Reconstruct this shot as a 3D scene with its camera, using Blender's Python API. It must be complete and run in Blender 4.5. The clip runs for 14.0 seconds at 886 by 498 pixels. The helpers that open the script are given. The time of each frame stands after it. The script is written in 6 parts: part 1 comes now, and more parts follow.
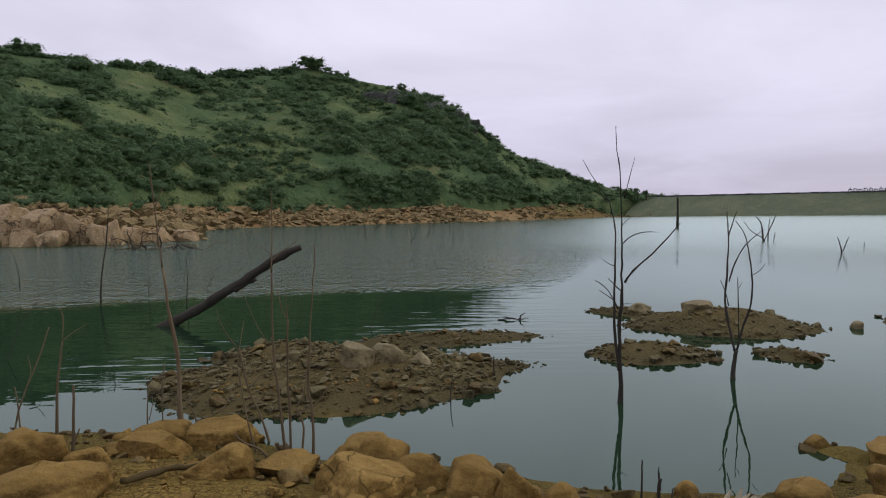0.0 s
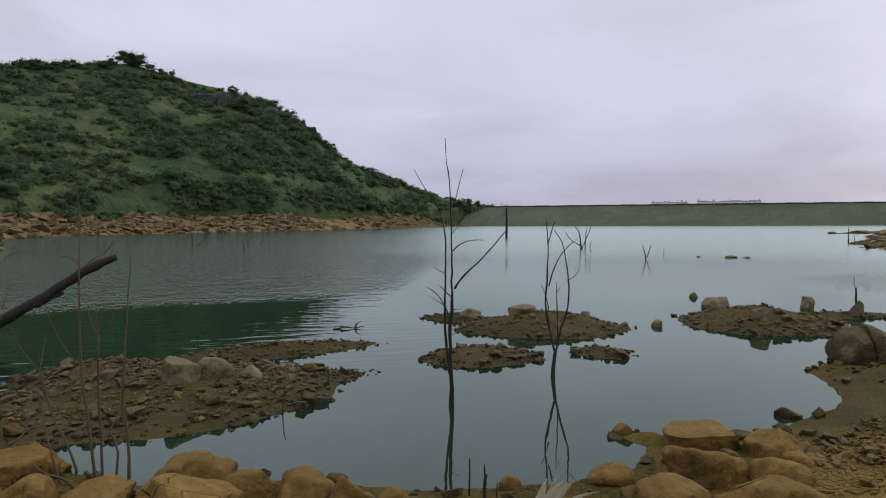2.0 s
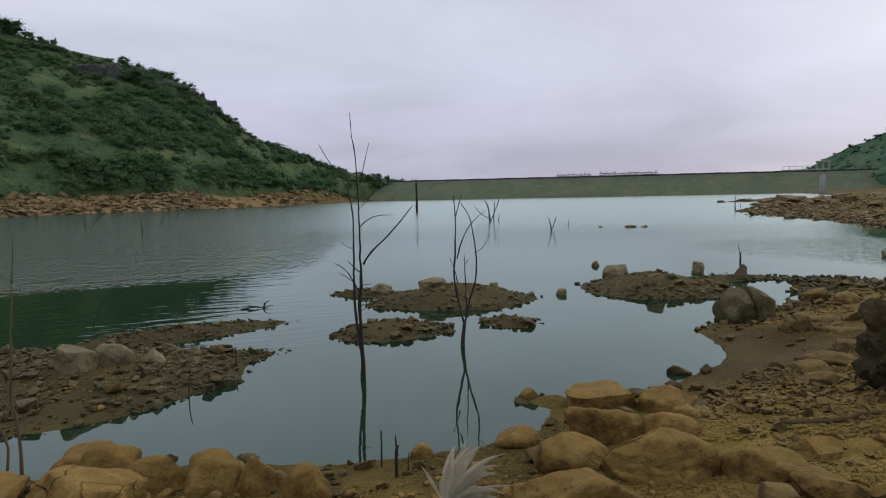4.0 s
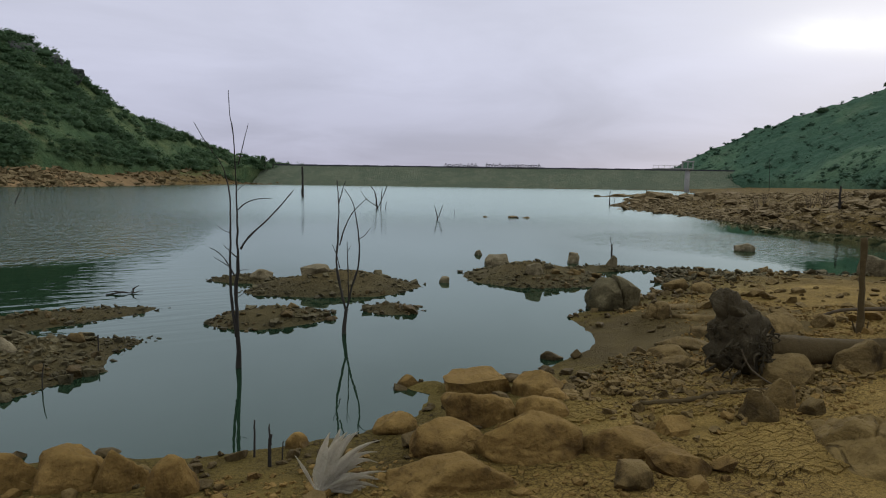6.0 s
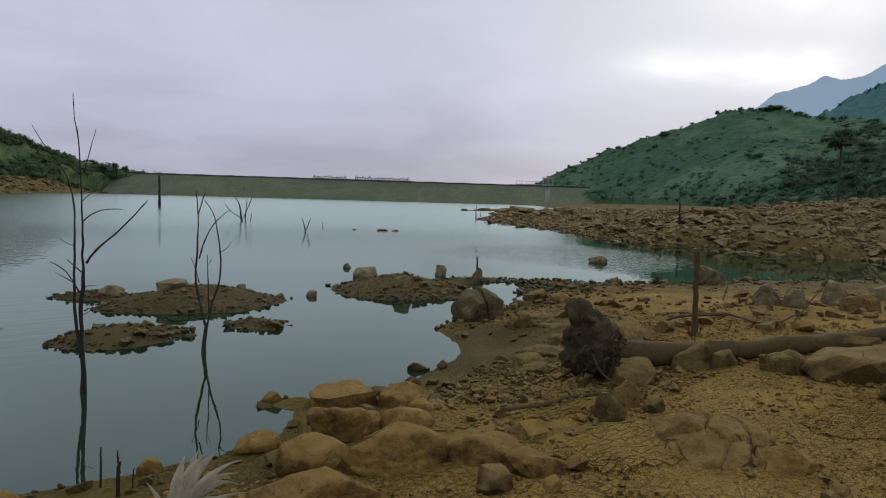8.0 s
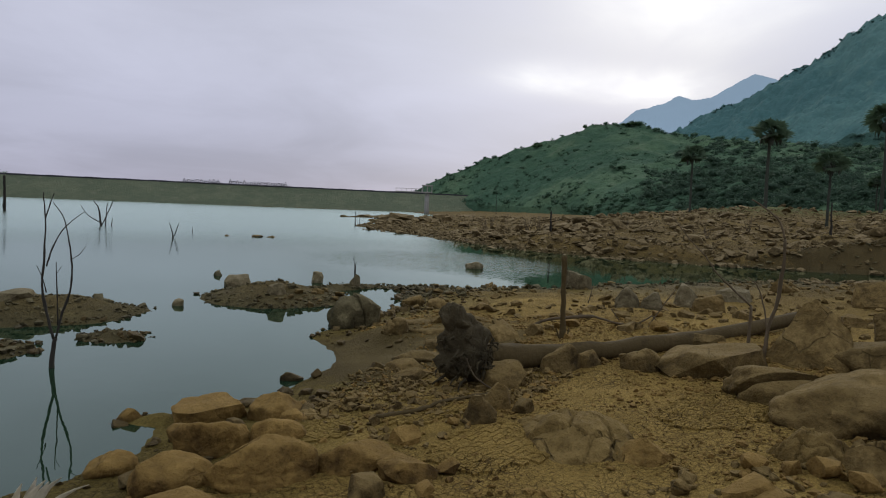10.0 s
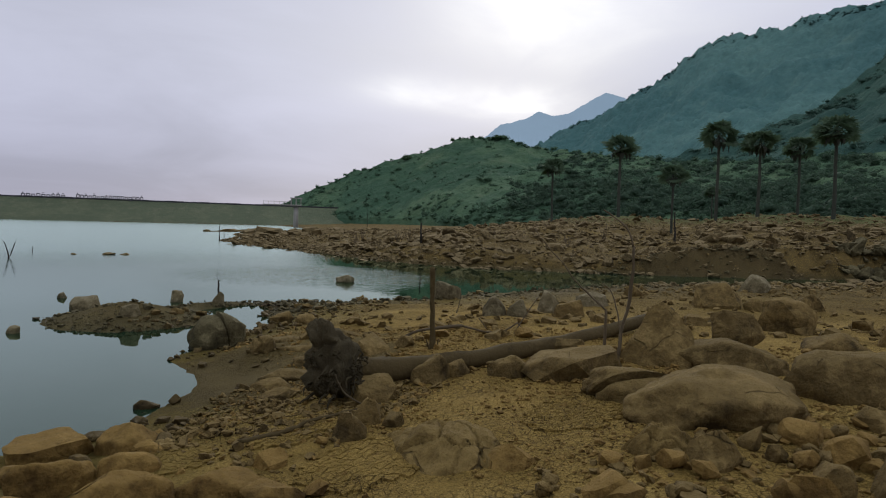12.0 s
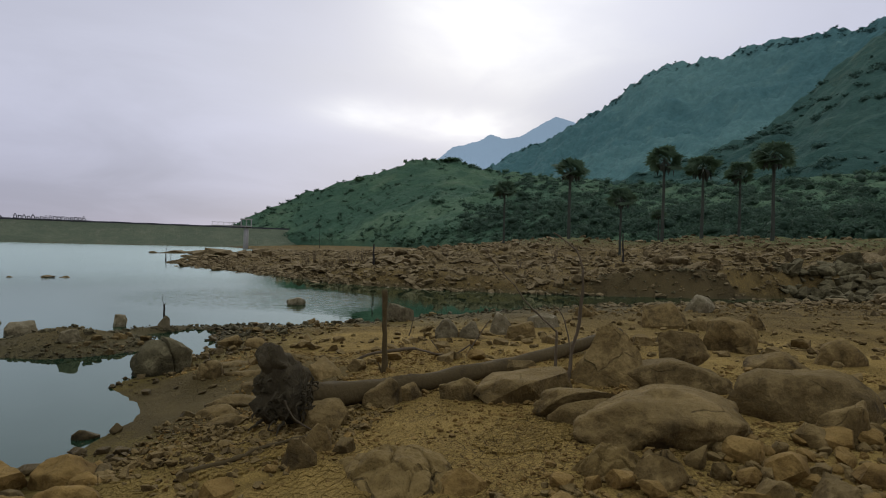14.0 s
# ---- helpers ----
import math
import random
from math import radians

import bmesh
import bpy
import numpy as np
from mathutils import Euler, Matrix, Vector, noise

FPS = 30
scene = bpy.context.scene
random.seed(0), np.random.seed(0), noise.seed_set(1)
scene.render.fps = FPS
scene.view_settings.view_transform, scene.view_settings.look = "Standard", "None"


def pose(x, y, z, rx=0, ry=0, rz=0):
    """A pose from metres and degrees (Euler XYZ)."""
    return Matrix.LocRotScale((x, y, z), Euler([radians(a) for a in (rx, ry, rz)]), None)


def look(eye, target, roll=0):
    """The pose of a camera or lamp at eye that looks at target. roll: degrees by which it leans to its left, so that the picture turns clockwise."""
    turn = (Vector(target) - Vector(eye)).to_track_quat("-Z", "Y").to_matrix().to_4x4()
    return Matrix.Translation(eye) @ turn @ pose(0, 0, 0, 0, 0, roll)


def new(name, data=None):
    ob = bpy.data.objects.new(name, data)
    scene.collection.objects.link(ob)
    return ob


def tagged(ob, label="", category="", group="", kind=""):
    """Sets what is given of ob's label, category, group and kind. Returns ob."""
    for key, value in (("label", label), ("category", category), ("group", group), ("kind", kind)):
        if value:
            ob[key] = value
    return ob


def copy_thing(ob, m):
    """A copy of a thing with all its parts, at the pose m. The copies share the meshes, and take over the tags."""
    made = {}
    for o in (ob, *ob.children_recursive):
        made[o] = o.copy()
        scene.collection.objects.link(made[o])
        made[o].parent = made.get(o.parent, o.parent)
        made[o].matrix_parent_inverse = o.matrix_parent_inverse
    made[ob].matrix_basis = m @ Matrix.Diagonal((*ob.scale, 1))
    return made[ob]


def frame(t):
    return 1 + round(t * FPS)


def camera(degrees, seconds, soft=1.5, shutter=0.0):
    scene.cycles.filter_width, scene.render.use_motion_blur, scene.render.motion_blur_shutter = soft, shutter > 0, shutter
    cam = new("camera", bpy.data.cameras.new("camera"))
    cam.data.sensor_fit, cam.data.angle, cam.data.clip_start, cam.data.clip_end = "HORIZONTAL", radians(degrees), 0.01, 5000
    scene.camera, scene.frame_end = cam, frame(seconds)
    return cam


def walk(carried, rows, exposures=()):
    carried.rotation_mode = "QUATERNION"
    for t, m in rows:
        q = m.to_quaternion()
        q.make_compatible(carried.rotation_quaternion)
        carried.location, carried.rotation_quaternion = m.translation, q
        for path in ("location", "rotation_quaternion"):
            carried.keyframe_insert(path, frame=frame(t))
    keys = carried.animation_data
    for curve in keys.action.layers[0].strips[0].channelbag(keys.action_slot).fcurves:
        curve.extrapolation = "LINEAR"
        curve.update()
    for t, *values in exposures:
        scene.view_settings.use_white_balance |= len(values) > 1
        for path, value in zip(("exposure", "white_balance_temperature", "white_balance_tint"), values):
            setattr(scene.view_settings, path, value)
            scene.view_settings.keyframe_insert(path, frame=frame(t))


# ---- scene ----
# ---- camera and walk ----
cam = camera(67.04, 14.0, 1.1)
PATH = [
    (0.0, 0.000, -0.000, 1.900, -0.00, -3.02, 0.60),
    (0.5, 0.020, -0.003, 1.894, -6.57, -3.39, 0.48),
    (1.0, 0.034, -0.005, 1.895, -11.16, -3.02, 0.22),
    (1.5, 0.041, -0.027, 1.897, -13.58, -2.62, 0.02),
    (2.0, 0.038, -0.033, 1.893, -13.85, -2.36, 0.24),
    (4.5, 0.082, -0.082, 1.893, -24.13, -5.19, 0.82),
    (5.0, 0.102, -0.067, 1.893, -26.44, -5.47, 0.15),
    (5.5, 0.099, -0.087, 1.885, -28.43, -5.68, -0.20),
    (6.0, 0.104, -0.093, 1.890, -31.01, -5.72, -0.81),
    (6.5, 0.105, -0.102, 1.892, -33.52, -5.46, -0.83),
    (7.0, 0.092, -0.127, 1.899, -36.77, -5.05, -0.94),
    (7.5, 0.101, -0.127, 1.898, -39.07, -4.65, -1.28),
    (8.0, 0.106, -0.138, 1.894, -42.10, -4.38, -1.64),
    (10.5, 0.189, -0.155, 1.886, -55.05, -3.03, -2.19),
    (11.0, 0.214, -0.159, 1.890, -57.90, -2.57, -1.97),
    (11.5, 0.211, -0.167, 1.894, -60.26, -2.41, -1.73),
    (12.0, 0.207, -0.175, 1.895, -63.33, -2.06, -1.53),
    (12.5, 0.197, -0.186, 1.899, -65.40, -1.61, -1.32),
    (13.0, 0.192, -0.189, 1.903, -66.02, -1.12, -1.20),
    (13.5, 0.200, -0.185, 1.902, -65.50, -1.36, -1.11),
    (14.0, 0.203, -0.187, 1.909, -67.35, -0.13, -1.51),
]
walk(cam, [(t, pose(x, y, z, 90 + pitch, roll, yaw)) for t, x, y, z, yaw, pitch, roll in PATH], [(0.0, 0.34, 6750, 10), (1.5, 0.12, 6600, 9), (5.0, 0.12, 6500, 4), (7.5, 0.0, 6500, 3), (11.0, -0.08, 6450, 4), (14.0, -0.08, 6450, 4)])

# ---- sky and sun: an overcast evening, thin cloud over the low sun ----
SUN_AZ, SUN_EL = 68.0, 19.0
sun_way = Vector((math.sin(radians(SUN_AZ)) * math.cos(radians(SUN_EL)), math.cos(radians(SUN_AZ)) * math.cos(radians(SUN_EL)), math.sin(radians(SUN_EL))))
sun = new("sun", bpy.data.lights.new("sun", "SUN"))
sun.data.energy, sun.data.angle, sun.data.color = 0.75, radians(20), (1.0, 0.93, 0.84)
sun.matrix_world = look(sun_way * 60, (0, 0, 0))


class Nodes:
    """Short hand for node trees."""

    def __init__(self, tree):
        self.tree = tree
        tree.nodes.clear()

    def add(self, kind, **values):
        node = self.tree.nodes.new("ShaderNode" + kind)
        for key, value in values.items():
            setattr(node, key, value)
        return node

    def put(self, socket, value):
        if isinstance(value, bpy.types.NodeSocket):
            self.tree.links.new(value, socket)
        elif value is not None:
            if isinstance(value, tuple) and len(value) == 3 and socket.type == "RGBA":
                value = (*value, 1)
            socket.default_value = value

    def math(self, op, a, b=None, c=None, clamp=False):
        node = self.add("Math", operation=op, use_clamp=clamp)
        for socket, value in zip(node.inputs, (a, b, c)):
            self.put(socket, value)
        return node.outputs[0]

    def vmath(self, op, a, b=None, scale=None):
        node = self.add("VectorMath", operation=op)
        self.put(node.inputs[0], a)
        self.put(node.inputs[1], b)
        if op == "SCALE":
            self.put(node.inputs["Scale"], scale)
        return node.outputs["Value"] if op in ("DOT_PRODUCT", "LENGTH", "DISTANCE") else node.outputs[0]

    def mix(self, fac, a, b, blend="MIX"):
        node = self.add("Mix", data_type="RGBA", blend_type=blend)
        self.put(node.inputs[0], fac)
        self.put(node.inputs[6], a)
        self.put(node.inputs[7], b)
        return node.outputs[2]

    def span(self, v, a, b, c=0.0, d=1.0):
        node = self.add("MapRange", interpolation_type="SMOOTHSTEP")
        for socket, value in zip(node.inputs, (v, a, b, c, d)):
            self.put(socket, value)
        return node.outputs[0]

    def noise(self, vector, scale, detail=4.0, rough=0.55, warp=0.0):
        node = self.add("TexNoise")
        self.put(node.inputs["Vector"], vector)
        for key, value in (("Scale", scale), ("Detail", detail), ("Roughness", rough), ("Distortion", warp)):
            self.put(node.inputs[key], value)
        return node.outputs[0]

    def cells(self, vector, scale, feature="F1", random=1.0):
        node = self.add("TexVoronoi", feature=feature)
        self.put(node.inputs["Vector"], vector)
        self.put(node.inputs["Scale"], scale)
        self.put(node.inputs["Randomness"], random)
        return node.outputs[0]

    def bump(self, heightmap, strength, distance, normal=None):
        node = self.add("Bump")
        self.put(node.inputs["Strength"], strength)
        self.put(node.inputs["Distance"], distance)
        self.put(node.inputs["Height"], heightmap)
        self.put(node.inputs["Normal"], normal)
        return node.outputs[0]


world = bpy.data.worlds.new("sky")
scene.world = world
world.use_nodes = True
w = Nodes(world.node_tree)
way = w.vmath("NORMALIZE", w.add("TexCoord").outputs["Generated"])
axes = w.add("SeparateXYZ")
w.put(axes.inputs[0], way)
up = axes.outputs[2]
clear = w.add("TexSky", sky_type="NISHITA", sun_disc=False, sun_elevation=radians(SUN_EL), sun_rotation=radians(SUN_AZ))
# the cloud deck seen in perspective: directions are stretched towards the horizon
lift = w.math("ADD", w.math("ABSOLUTE", up), 0.16)
deck = w.add("CombineXYZ")
w.put(deck.inputs[0], w.math("DIVIDE", axes.outputs[0], lift))
w.put(deck.inputs[1], w.math("DIVIDE", axes.outputs[1], lift))
billow = w.span(w.noise(deck.outputs[0], 0.9, 6.0, 0.55, 0.5), 0.30, 0.70)
large = w.span(w.noise(deck.outputs[0], 0.36, 2.0, 0.5, 0.2), 0.32, 0.68)
toward = w.math("MAXIMUM", w.vmath("DOT_PRODUCT", way, tuple(sun_way)), 0.0)
halo = w.math("POWER", toward, 14.0)
deckcol = w.mix(w.span(up, 0.0, 0.30), (0.462, 0.450, 0.602), (0.640, 0.630, 0.785))
deckcol = w.mix(w.span(up, 0.3, 1.0), deckcol, (0.77, 0.79, 0.88))
shade = w.math("ADD", 0.83, w.math("ADD", w.math("MULTIPLY", billow, 0.16), w.math("MULTIPLY", large, 0.18)))
deckcol = w.vmath("SCALE", deckcol, None, shade)



def thin_spot(azimuth, elevation, wide, tall, power=1.0):
    """Where the deck is thin and the sun's light comes through: an oblong of soft edge, in degrees."""
    a, e = radians(azimuth), radians(elevation)
    east = w.vmath("DOT_PRODUCT", way, (math.cos(a), -math.sin(a), 0.0))
    rise = w.vmath("DOT_PRODUCT", way, (-math.sin(a) * math.sin(e), -math.cos(a) * math.sin(e), math.cos(e)))
    ahead = w.span(w.vmath("DOT_PRODUCT", way, (math.sin(a), math.cos(a), 0.0)), 0.2, 0.5)
    far = w.math("ADD", w.math("POWER", w.math("DIVIDE", east, math.sin(radians(wide))), 2.0), w.math("POWER", w.math("DIVIDE", rise, math.sin(radians(tall))), 2.0))
    far = w.math("ADD", far, w.math("MULTIPLY", w.math("SUBTRACT", billow, 0.5), 1.6))
    return w.math("MULTIPLY", w.math("MULTIPLY", w.math("EXPONENT", w.math("MULTIPLY", w.math("MAXIMUM", far, 0.0), -1.0)), ahead), power)


glow = w.math("ADD", w.math("MULTIPLY", halo, 0.10), w.math("ADD", thin_spot(60.5, 10.9, 4.6, 1.3, 0.30), thin_spot(68.5, 10.2, 4.5, 1.3, 0.36)))
glow = w.math("ADD", glow, w.math("ADD", thin_spot(72, 20.5, 8.0, 6.0, 0.38), w.math("ADD", thin_spot(63, 12.5, 13, 4.0, 0.07), thin_spot(84, 21, 9.0, 5.0, 0.24))))
deckcol = w.vmath("ADD", deckcol, w.vmath("SCALE", (1.0, 0.96, 0.84), None, glow))
skymix = w.mix(0.94, w.vmath("SCALE", clear.outputs[0], None, 0.08), deckcol)
back = w.add("Background")
w.put(back.inputs[0], skymix)
w.put(back.inputs[1], 1.0)
w.tree.links.new(back.outputs[0], w.add("OutputWorld").inputs[0])


# ---- materials ----
def surface(name):
    m = bpy.data.materials.new(name)
    m.use_nodes = True
    k = Nodes(m.node_tree)
    bsdf = k.add("BsdfPrincipled")
    k.tree.links.new(bsdf.outputs[0], k.add("OutputMaterial").inputs[0])
    geo = k.add("NewGeometry")
    return m, k, bsdf, geo


def ramp3(k, v, a, b, c):
    return k.mix(k.span(v, 0.5, 0.75), k.mix(k.span(v, 0.25, 0.5), a, b), c)


def plain(name, a, b, c, size, rough=0.85, relief=0.4, depth=0.01, vary=0.25, fine=8.0, spec=0.3, grain=None):
    """Three mottled tones at two scales with relief; vary: how far whole pieces differ."""
    m, k, bsdf, geo = surface(name)
    pos = geo.outputs["Position"]
    if grain:
        pos = k.vmath("MULTIPLY", pos, grain)
    big, small = k.noise(pos, size, 5.0, 0.6), k.noise(pos, size * fine, 4.0, 0.65)
    tone = k.math("ADD", k.math("MULTIPLY", big, 0.6), k.math("MULTIPLY", small, 0.4))
    col = ramp3(k, tone, a, b, c)
    rnd = k.math("ADD", k.math("MULTIPLY", k.add("ObjectInfo").outputs["Random"], 0.5), k.math("MULTIPLY", geo.outputs["Random Per Island"], 0.5))
    col = k.vmath("SCALE", col, None, k.math("ADD", 1 - vary, k.math("MULTIPLY", rnd, 2 * vary)))
    k.put(bsdf.inputs["Base Color"], col)
    k.put(bsdf.inputs["Roughness"], k.math("ADD", rough - 0.1, k.math("MULTIPLY", small, 0.2)))
    k.put(bsdf.inputs["Specular IOR Level"], spec)
    k.put(bsdf.inputs["Normal"], k.bump(k.math("ADD", k.math("MULTIPLY", big, 0.5), small), relief, depth))
    return m


def rock_material(name, a, b, c, wet=True, wet_top=0.09, joints=1.7, open_joint=0.008, joint_dark=0.28):
    """Water-worn stone with a silt film, hairline cracks and a dark foot where it stood wet; tops also carry painted
    top light.
    """
    m, k, bsdf, geo = surface(name)
    pos = geo.outputs["Position"]
    big, mid, small = k.noise(pos, 1.6, 4.0, 0.6, 0.6), k.noise(pos, 7.5, 7.0, 0.62), k.noise(pos, 48.0, 4.0, 0.65)
    tone = k.math("ADD", k.math("MULTIPLY", big, 0.55), k.math("MULTIPLY", mid, 0.45))
    col = ramp3(k, k.math("MULTIPLY_ADD", tone, 1.9, -0.45), a, b, c)
    speck = k.span(small, 0.58, 0.75)
    col = k.mix(k.math("MULTIPLY", speck, 0.35), col, (0.10, 0.07, 0.04))
    warped = k.vmath("ADD", pos, k.vmath("SCALE", k.noise(pos, 4.0, 2.0), None, 0.10 if joints > 1 else 1.6))
    crack = k.math("MULTIPLY", k.span(k.cells(warped, joints, "DISTANCE_TO_EDGE"), open_joint, 0.0), 1.0 if joints < 1 else k.span(big, 0.54, 0.62))
    col = k.mix(k.math("MULTIPLY", crack, joint_dark), col, (0.05, 0.035, 0.02))
    col = k.vmath("SCALE", col, None, k.math("ADD", 0.42, k.math("MULTIPLY", k.noise(pos, 26.0, 6.0, 0.72), 1.16)))
    rnd = k.add("ObjectInfo").outputs["Random"]
    isl = geo.outputs["Random Per Island"]
    col = k.vmath("SCALE", col, None, k.math("ADD", 0.80, k.math("ADD", k.math("MULTIPLY", rnd, 0.16), k.math("MULTIPLY", isl, 0.2))))
    facing = k.add("SeparateXYZ")
    k.put(facing.inputs[0], geo.outputs["Normal"])
    # Upward faces lightened: silt film, and light from above added into the colour.
    silt = k.math("MULTIPLY", k.span(k.math("ADD", facing.outputs[2], k.math("MULTIPLY", mid, 0.7)), 0.80, 1.30), 0.5)
    col = k.mix(silt, col, c)
    axes = k.add("SeparateXYZ")
    k.put(axes.inputs[0], pos)
    damp = k.span(k.math("ADD", axes.outputs[2], k.math("MULTIPLY", mid, 0.05)), wet_top, wet_top * 0.35)
    if wet:
        col = k.mix(k.math("MULTIPLY", damp, 0.7), col, k.vmath("MULTIPLY", col, (0.38, 0.38, 0.34)))
    k.put(bsdf.inputs["Base Color"], col)
    k.put(bsdf.inputs["Roughness"], k.math("SUBTRACT", 0.92, k.math("MULTIPLY", damp, 0.25)))
    k.put(bsdf.inputs["Specular IOR Level"], 0.12)
    first = k.bump(k.math("ADD", k.math("ADD", mid, k.math("MULTIPLY", big, 1.2)), k.math("MULTIPLY", crack, -0.9)), 0.95, 0.085)
    k.put(bsdf.inputs["Normal"], k.bump(small, 0.8, 0.011, first))
    return m


ROCK = rock_material("ochre stone", (0.084, 0.050, 0.016), (0.186, 0.116, 0.034), (0.310, 0.200, 0.063), joint_dark=0.15)
GREYROCK = rock_material("grey brown stone", (0.050, 0.035, 0.014), (0.124, 0.086, 0.032), (0.230, 0.164, 0.066), wet_top=0.26)
MIDROCK = rock_material("pale brown stone", (0.056, 0.038, 0.014), (0.146, 0.100, 0.036), (0.270, 0.190, 0.074), wet_top=0.16)
BANKROCK = rock_material("tan bank stone", (0.055, 0.041, 0.019), (0.135, 0.100, 0.046), (0.28, 0.212, 0.108), wet=False)
ISLEROCK = rock_material("olive grey stone", (0.044, 0.037, 0.018), (0.096, 0.081, 0.040), (0.19, 0.162, 0.085), wet_top=0.13)
PALEROCK = rock_material("pale grey stone", (0.085, 0.068, 0.036), (0.170, 0.140, 0.076), (0.30, 0.255, 0.155), wet_top=0.13)
SILTROCK = rock_material("cracked silted bedrock", (0.085, 0.057, 0.019), (0.165, 0.112, 0.037), (0.265, 0.184, 0.066), wet=False, joints=3.2, open_joint=0.035, joint_dark=0.75)
OUTCROP = rock_material("pale bedrock", (0.18, 0.122, 0.062), (0.28, 0.20, 0.112), (0.39, 0.295, 0.185), wet=False, joints=0.42, open_joint=0.035, joint_dark=0.85)
CLIFF = rock_material("grey cliff stone", (0.035, 0.042, 0.036), (0.07, 0.078, 0.066), (0.15, 0.15, 0.135), wet=False)
DEADWOOD = plain("grey dead wood", (0.020, 0.018, 0.014), (0.036, 0.032, 0.025), (0.07, 0.062, 0.05), 6.0, 0.85, 0.6, 0.006, 0.3, 6.0, 0.2, (1, 1, 0.15))
PALEWOOD = plain("bleached dead wood", (0.062, 0.047, 0.027), (0.115, 0.088, 0.052), (0.20, 0.155, 0.095), 6.0, 0.85, 0.6, 0.006, 0.3, 6.0, 0.2, (1, 1, 0.15))
LOGWOOD = plain("silted driftwood", (0.040, 0.029, 0.012), (0.074, 0.053, 0.021), (0.125, 0.091, 0.039), 3.0, 0.9, 0.7, 0.02, 0.15, 7.0, 0.2)
ROOTWOOD = plain("black rotten root", (0.030, 0.024, 0.013), (0.062, 0.050, 0.027), (0.12, 0.098, 0.056), 9.0, 0.95, 0.9, 0.03, 0.35, 5.0, 0.15)
FROND = plain("bleached palm frond", (0.24, 0.215, 0.145), (0.46, 0.42, 0.31), (0.66, 0.61, 0.48), 14.0, 0.75, 0.4, 0.004, 0.2, 5.0, 0.3)
CONCRETE = plain("weathered concrete", (0.22, 0.21, 0.19), (0.32, 0.31, 0.28), (0.42, 0.40, 0.37), 0.6, 0.9, 0.3, 0.03, 0.1)
DARKPAINT = plain("dark weathered metal", (0.03, 0.03, 0.032), (0.05, 0.05, 0.055), (0.08, 0.08, 0.085), 2.0, 0.7, 0.2, 0.01, 0.2)


def leaf_material(name, a, b, c, size):
    m, k, bsdf, geo = surface(name)
    big = k.noise(geo.outputs["Position"], size, 3.0, 0.55)
    v = k.math("ADD", k.math("MULTIPLY", k.math("ADD", k.math("MULTIPLY", big, 0.6), k.math("MULTIPLY", k.noise(geo.outputs["Position"], size * 9, 3.0, 0.6), 0.4)), 0.84), k.math("MULTIPLY", geo.outputs["Random Per Island"], 0.16))
    tone = ramp3(k, v, a, b, c)
    k.put(bsdf.inputs["Base Color"], tone)
    k.put(bsdf.inputs["Roughness"], 0.75)
    k.put(bsdf.inputs["Specular IOR Level"], 0.2)
    k.put(bsdf.inputs["Normal"], k.bump(k.noise(geo.outputs["Position"], 0.7, 4.0, 0.65), 0.6, 0.9))
    glow, both = k.add("BsdfTranslucent"), k.add("MixShader")
    k.put(glow.inputs["Color"], tone)
    k.put(both.inputs[0], 0.42)
    k.tree.links.new(bsdf.outputs[0], both.inputs[1])
    k.tree.links.new(glow.outputs[0], both.inputs[2])
    k.tree.links.new(both.outputs[0], k.tree.nodes["Material Output"].inputs[0])
    return m


LEAF = leaf_material("scrub leaves", (0.060, 0.112, 0.056), (0.086, 0.146, 0.068), (0.135, 0.195, 0.085), 0.05)
# Foothill greens lifted and blued: mild distance haze is put into the colour.
FARLEAF = leaf_material("haze-lifted foothill leaves", (0.072, 0.138, 0.086), (0.092, 0.165, 0.10), (0.120, 0.195, 0.115), 0.03)
# Lighter than the spur's slope: haze-softened contrast is put into the leaf colour.
SPURLEAF = leaf_material("haze-lightened spur leaves", (0.060, 0.120, 0.094), (0.074, 0.140, 0.106), (0.094, 0.165, 0.118), 0.02)
# Foothill leaf tones scaled darker, for the trees beyond azimuth 69.
THICKET = leaf_material("darker scaled foothill leaves", (0.050, 0.092, 0.060), (0.062, 0.108, 0.068), (0.080, 0.128, 0.076), 0.05)
# Crest leaves are teal because distance haze is mixed into their colour.
HAZELEAF = leaf_material("haze-tinted high forest leaves", (0.070, 0.150, 0.142), (0.080, 0.165, 0.152), (0.09, 0.18, 0.162), 0.01)
PALMLEAF = leaf_material("palm leaves", (0.05, 0.088, 0.05), (0.075, 0.12, 0.068), (0.11, 0.155, 0.09), 0.6)
PALMBARK = plain("grey palm bark", (0.030, 0.034, 0.026), (0.05, 0.055, 0.042), (0.08, 0.085, 0.066), 2.0, 0.9, 0.6, 0.02, 0.2, 6.0, 0.15)


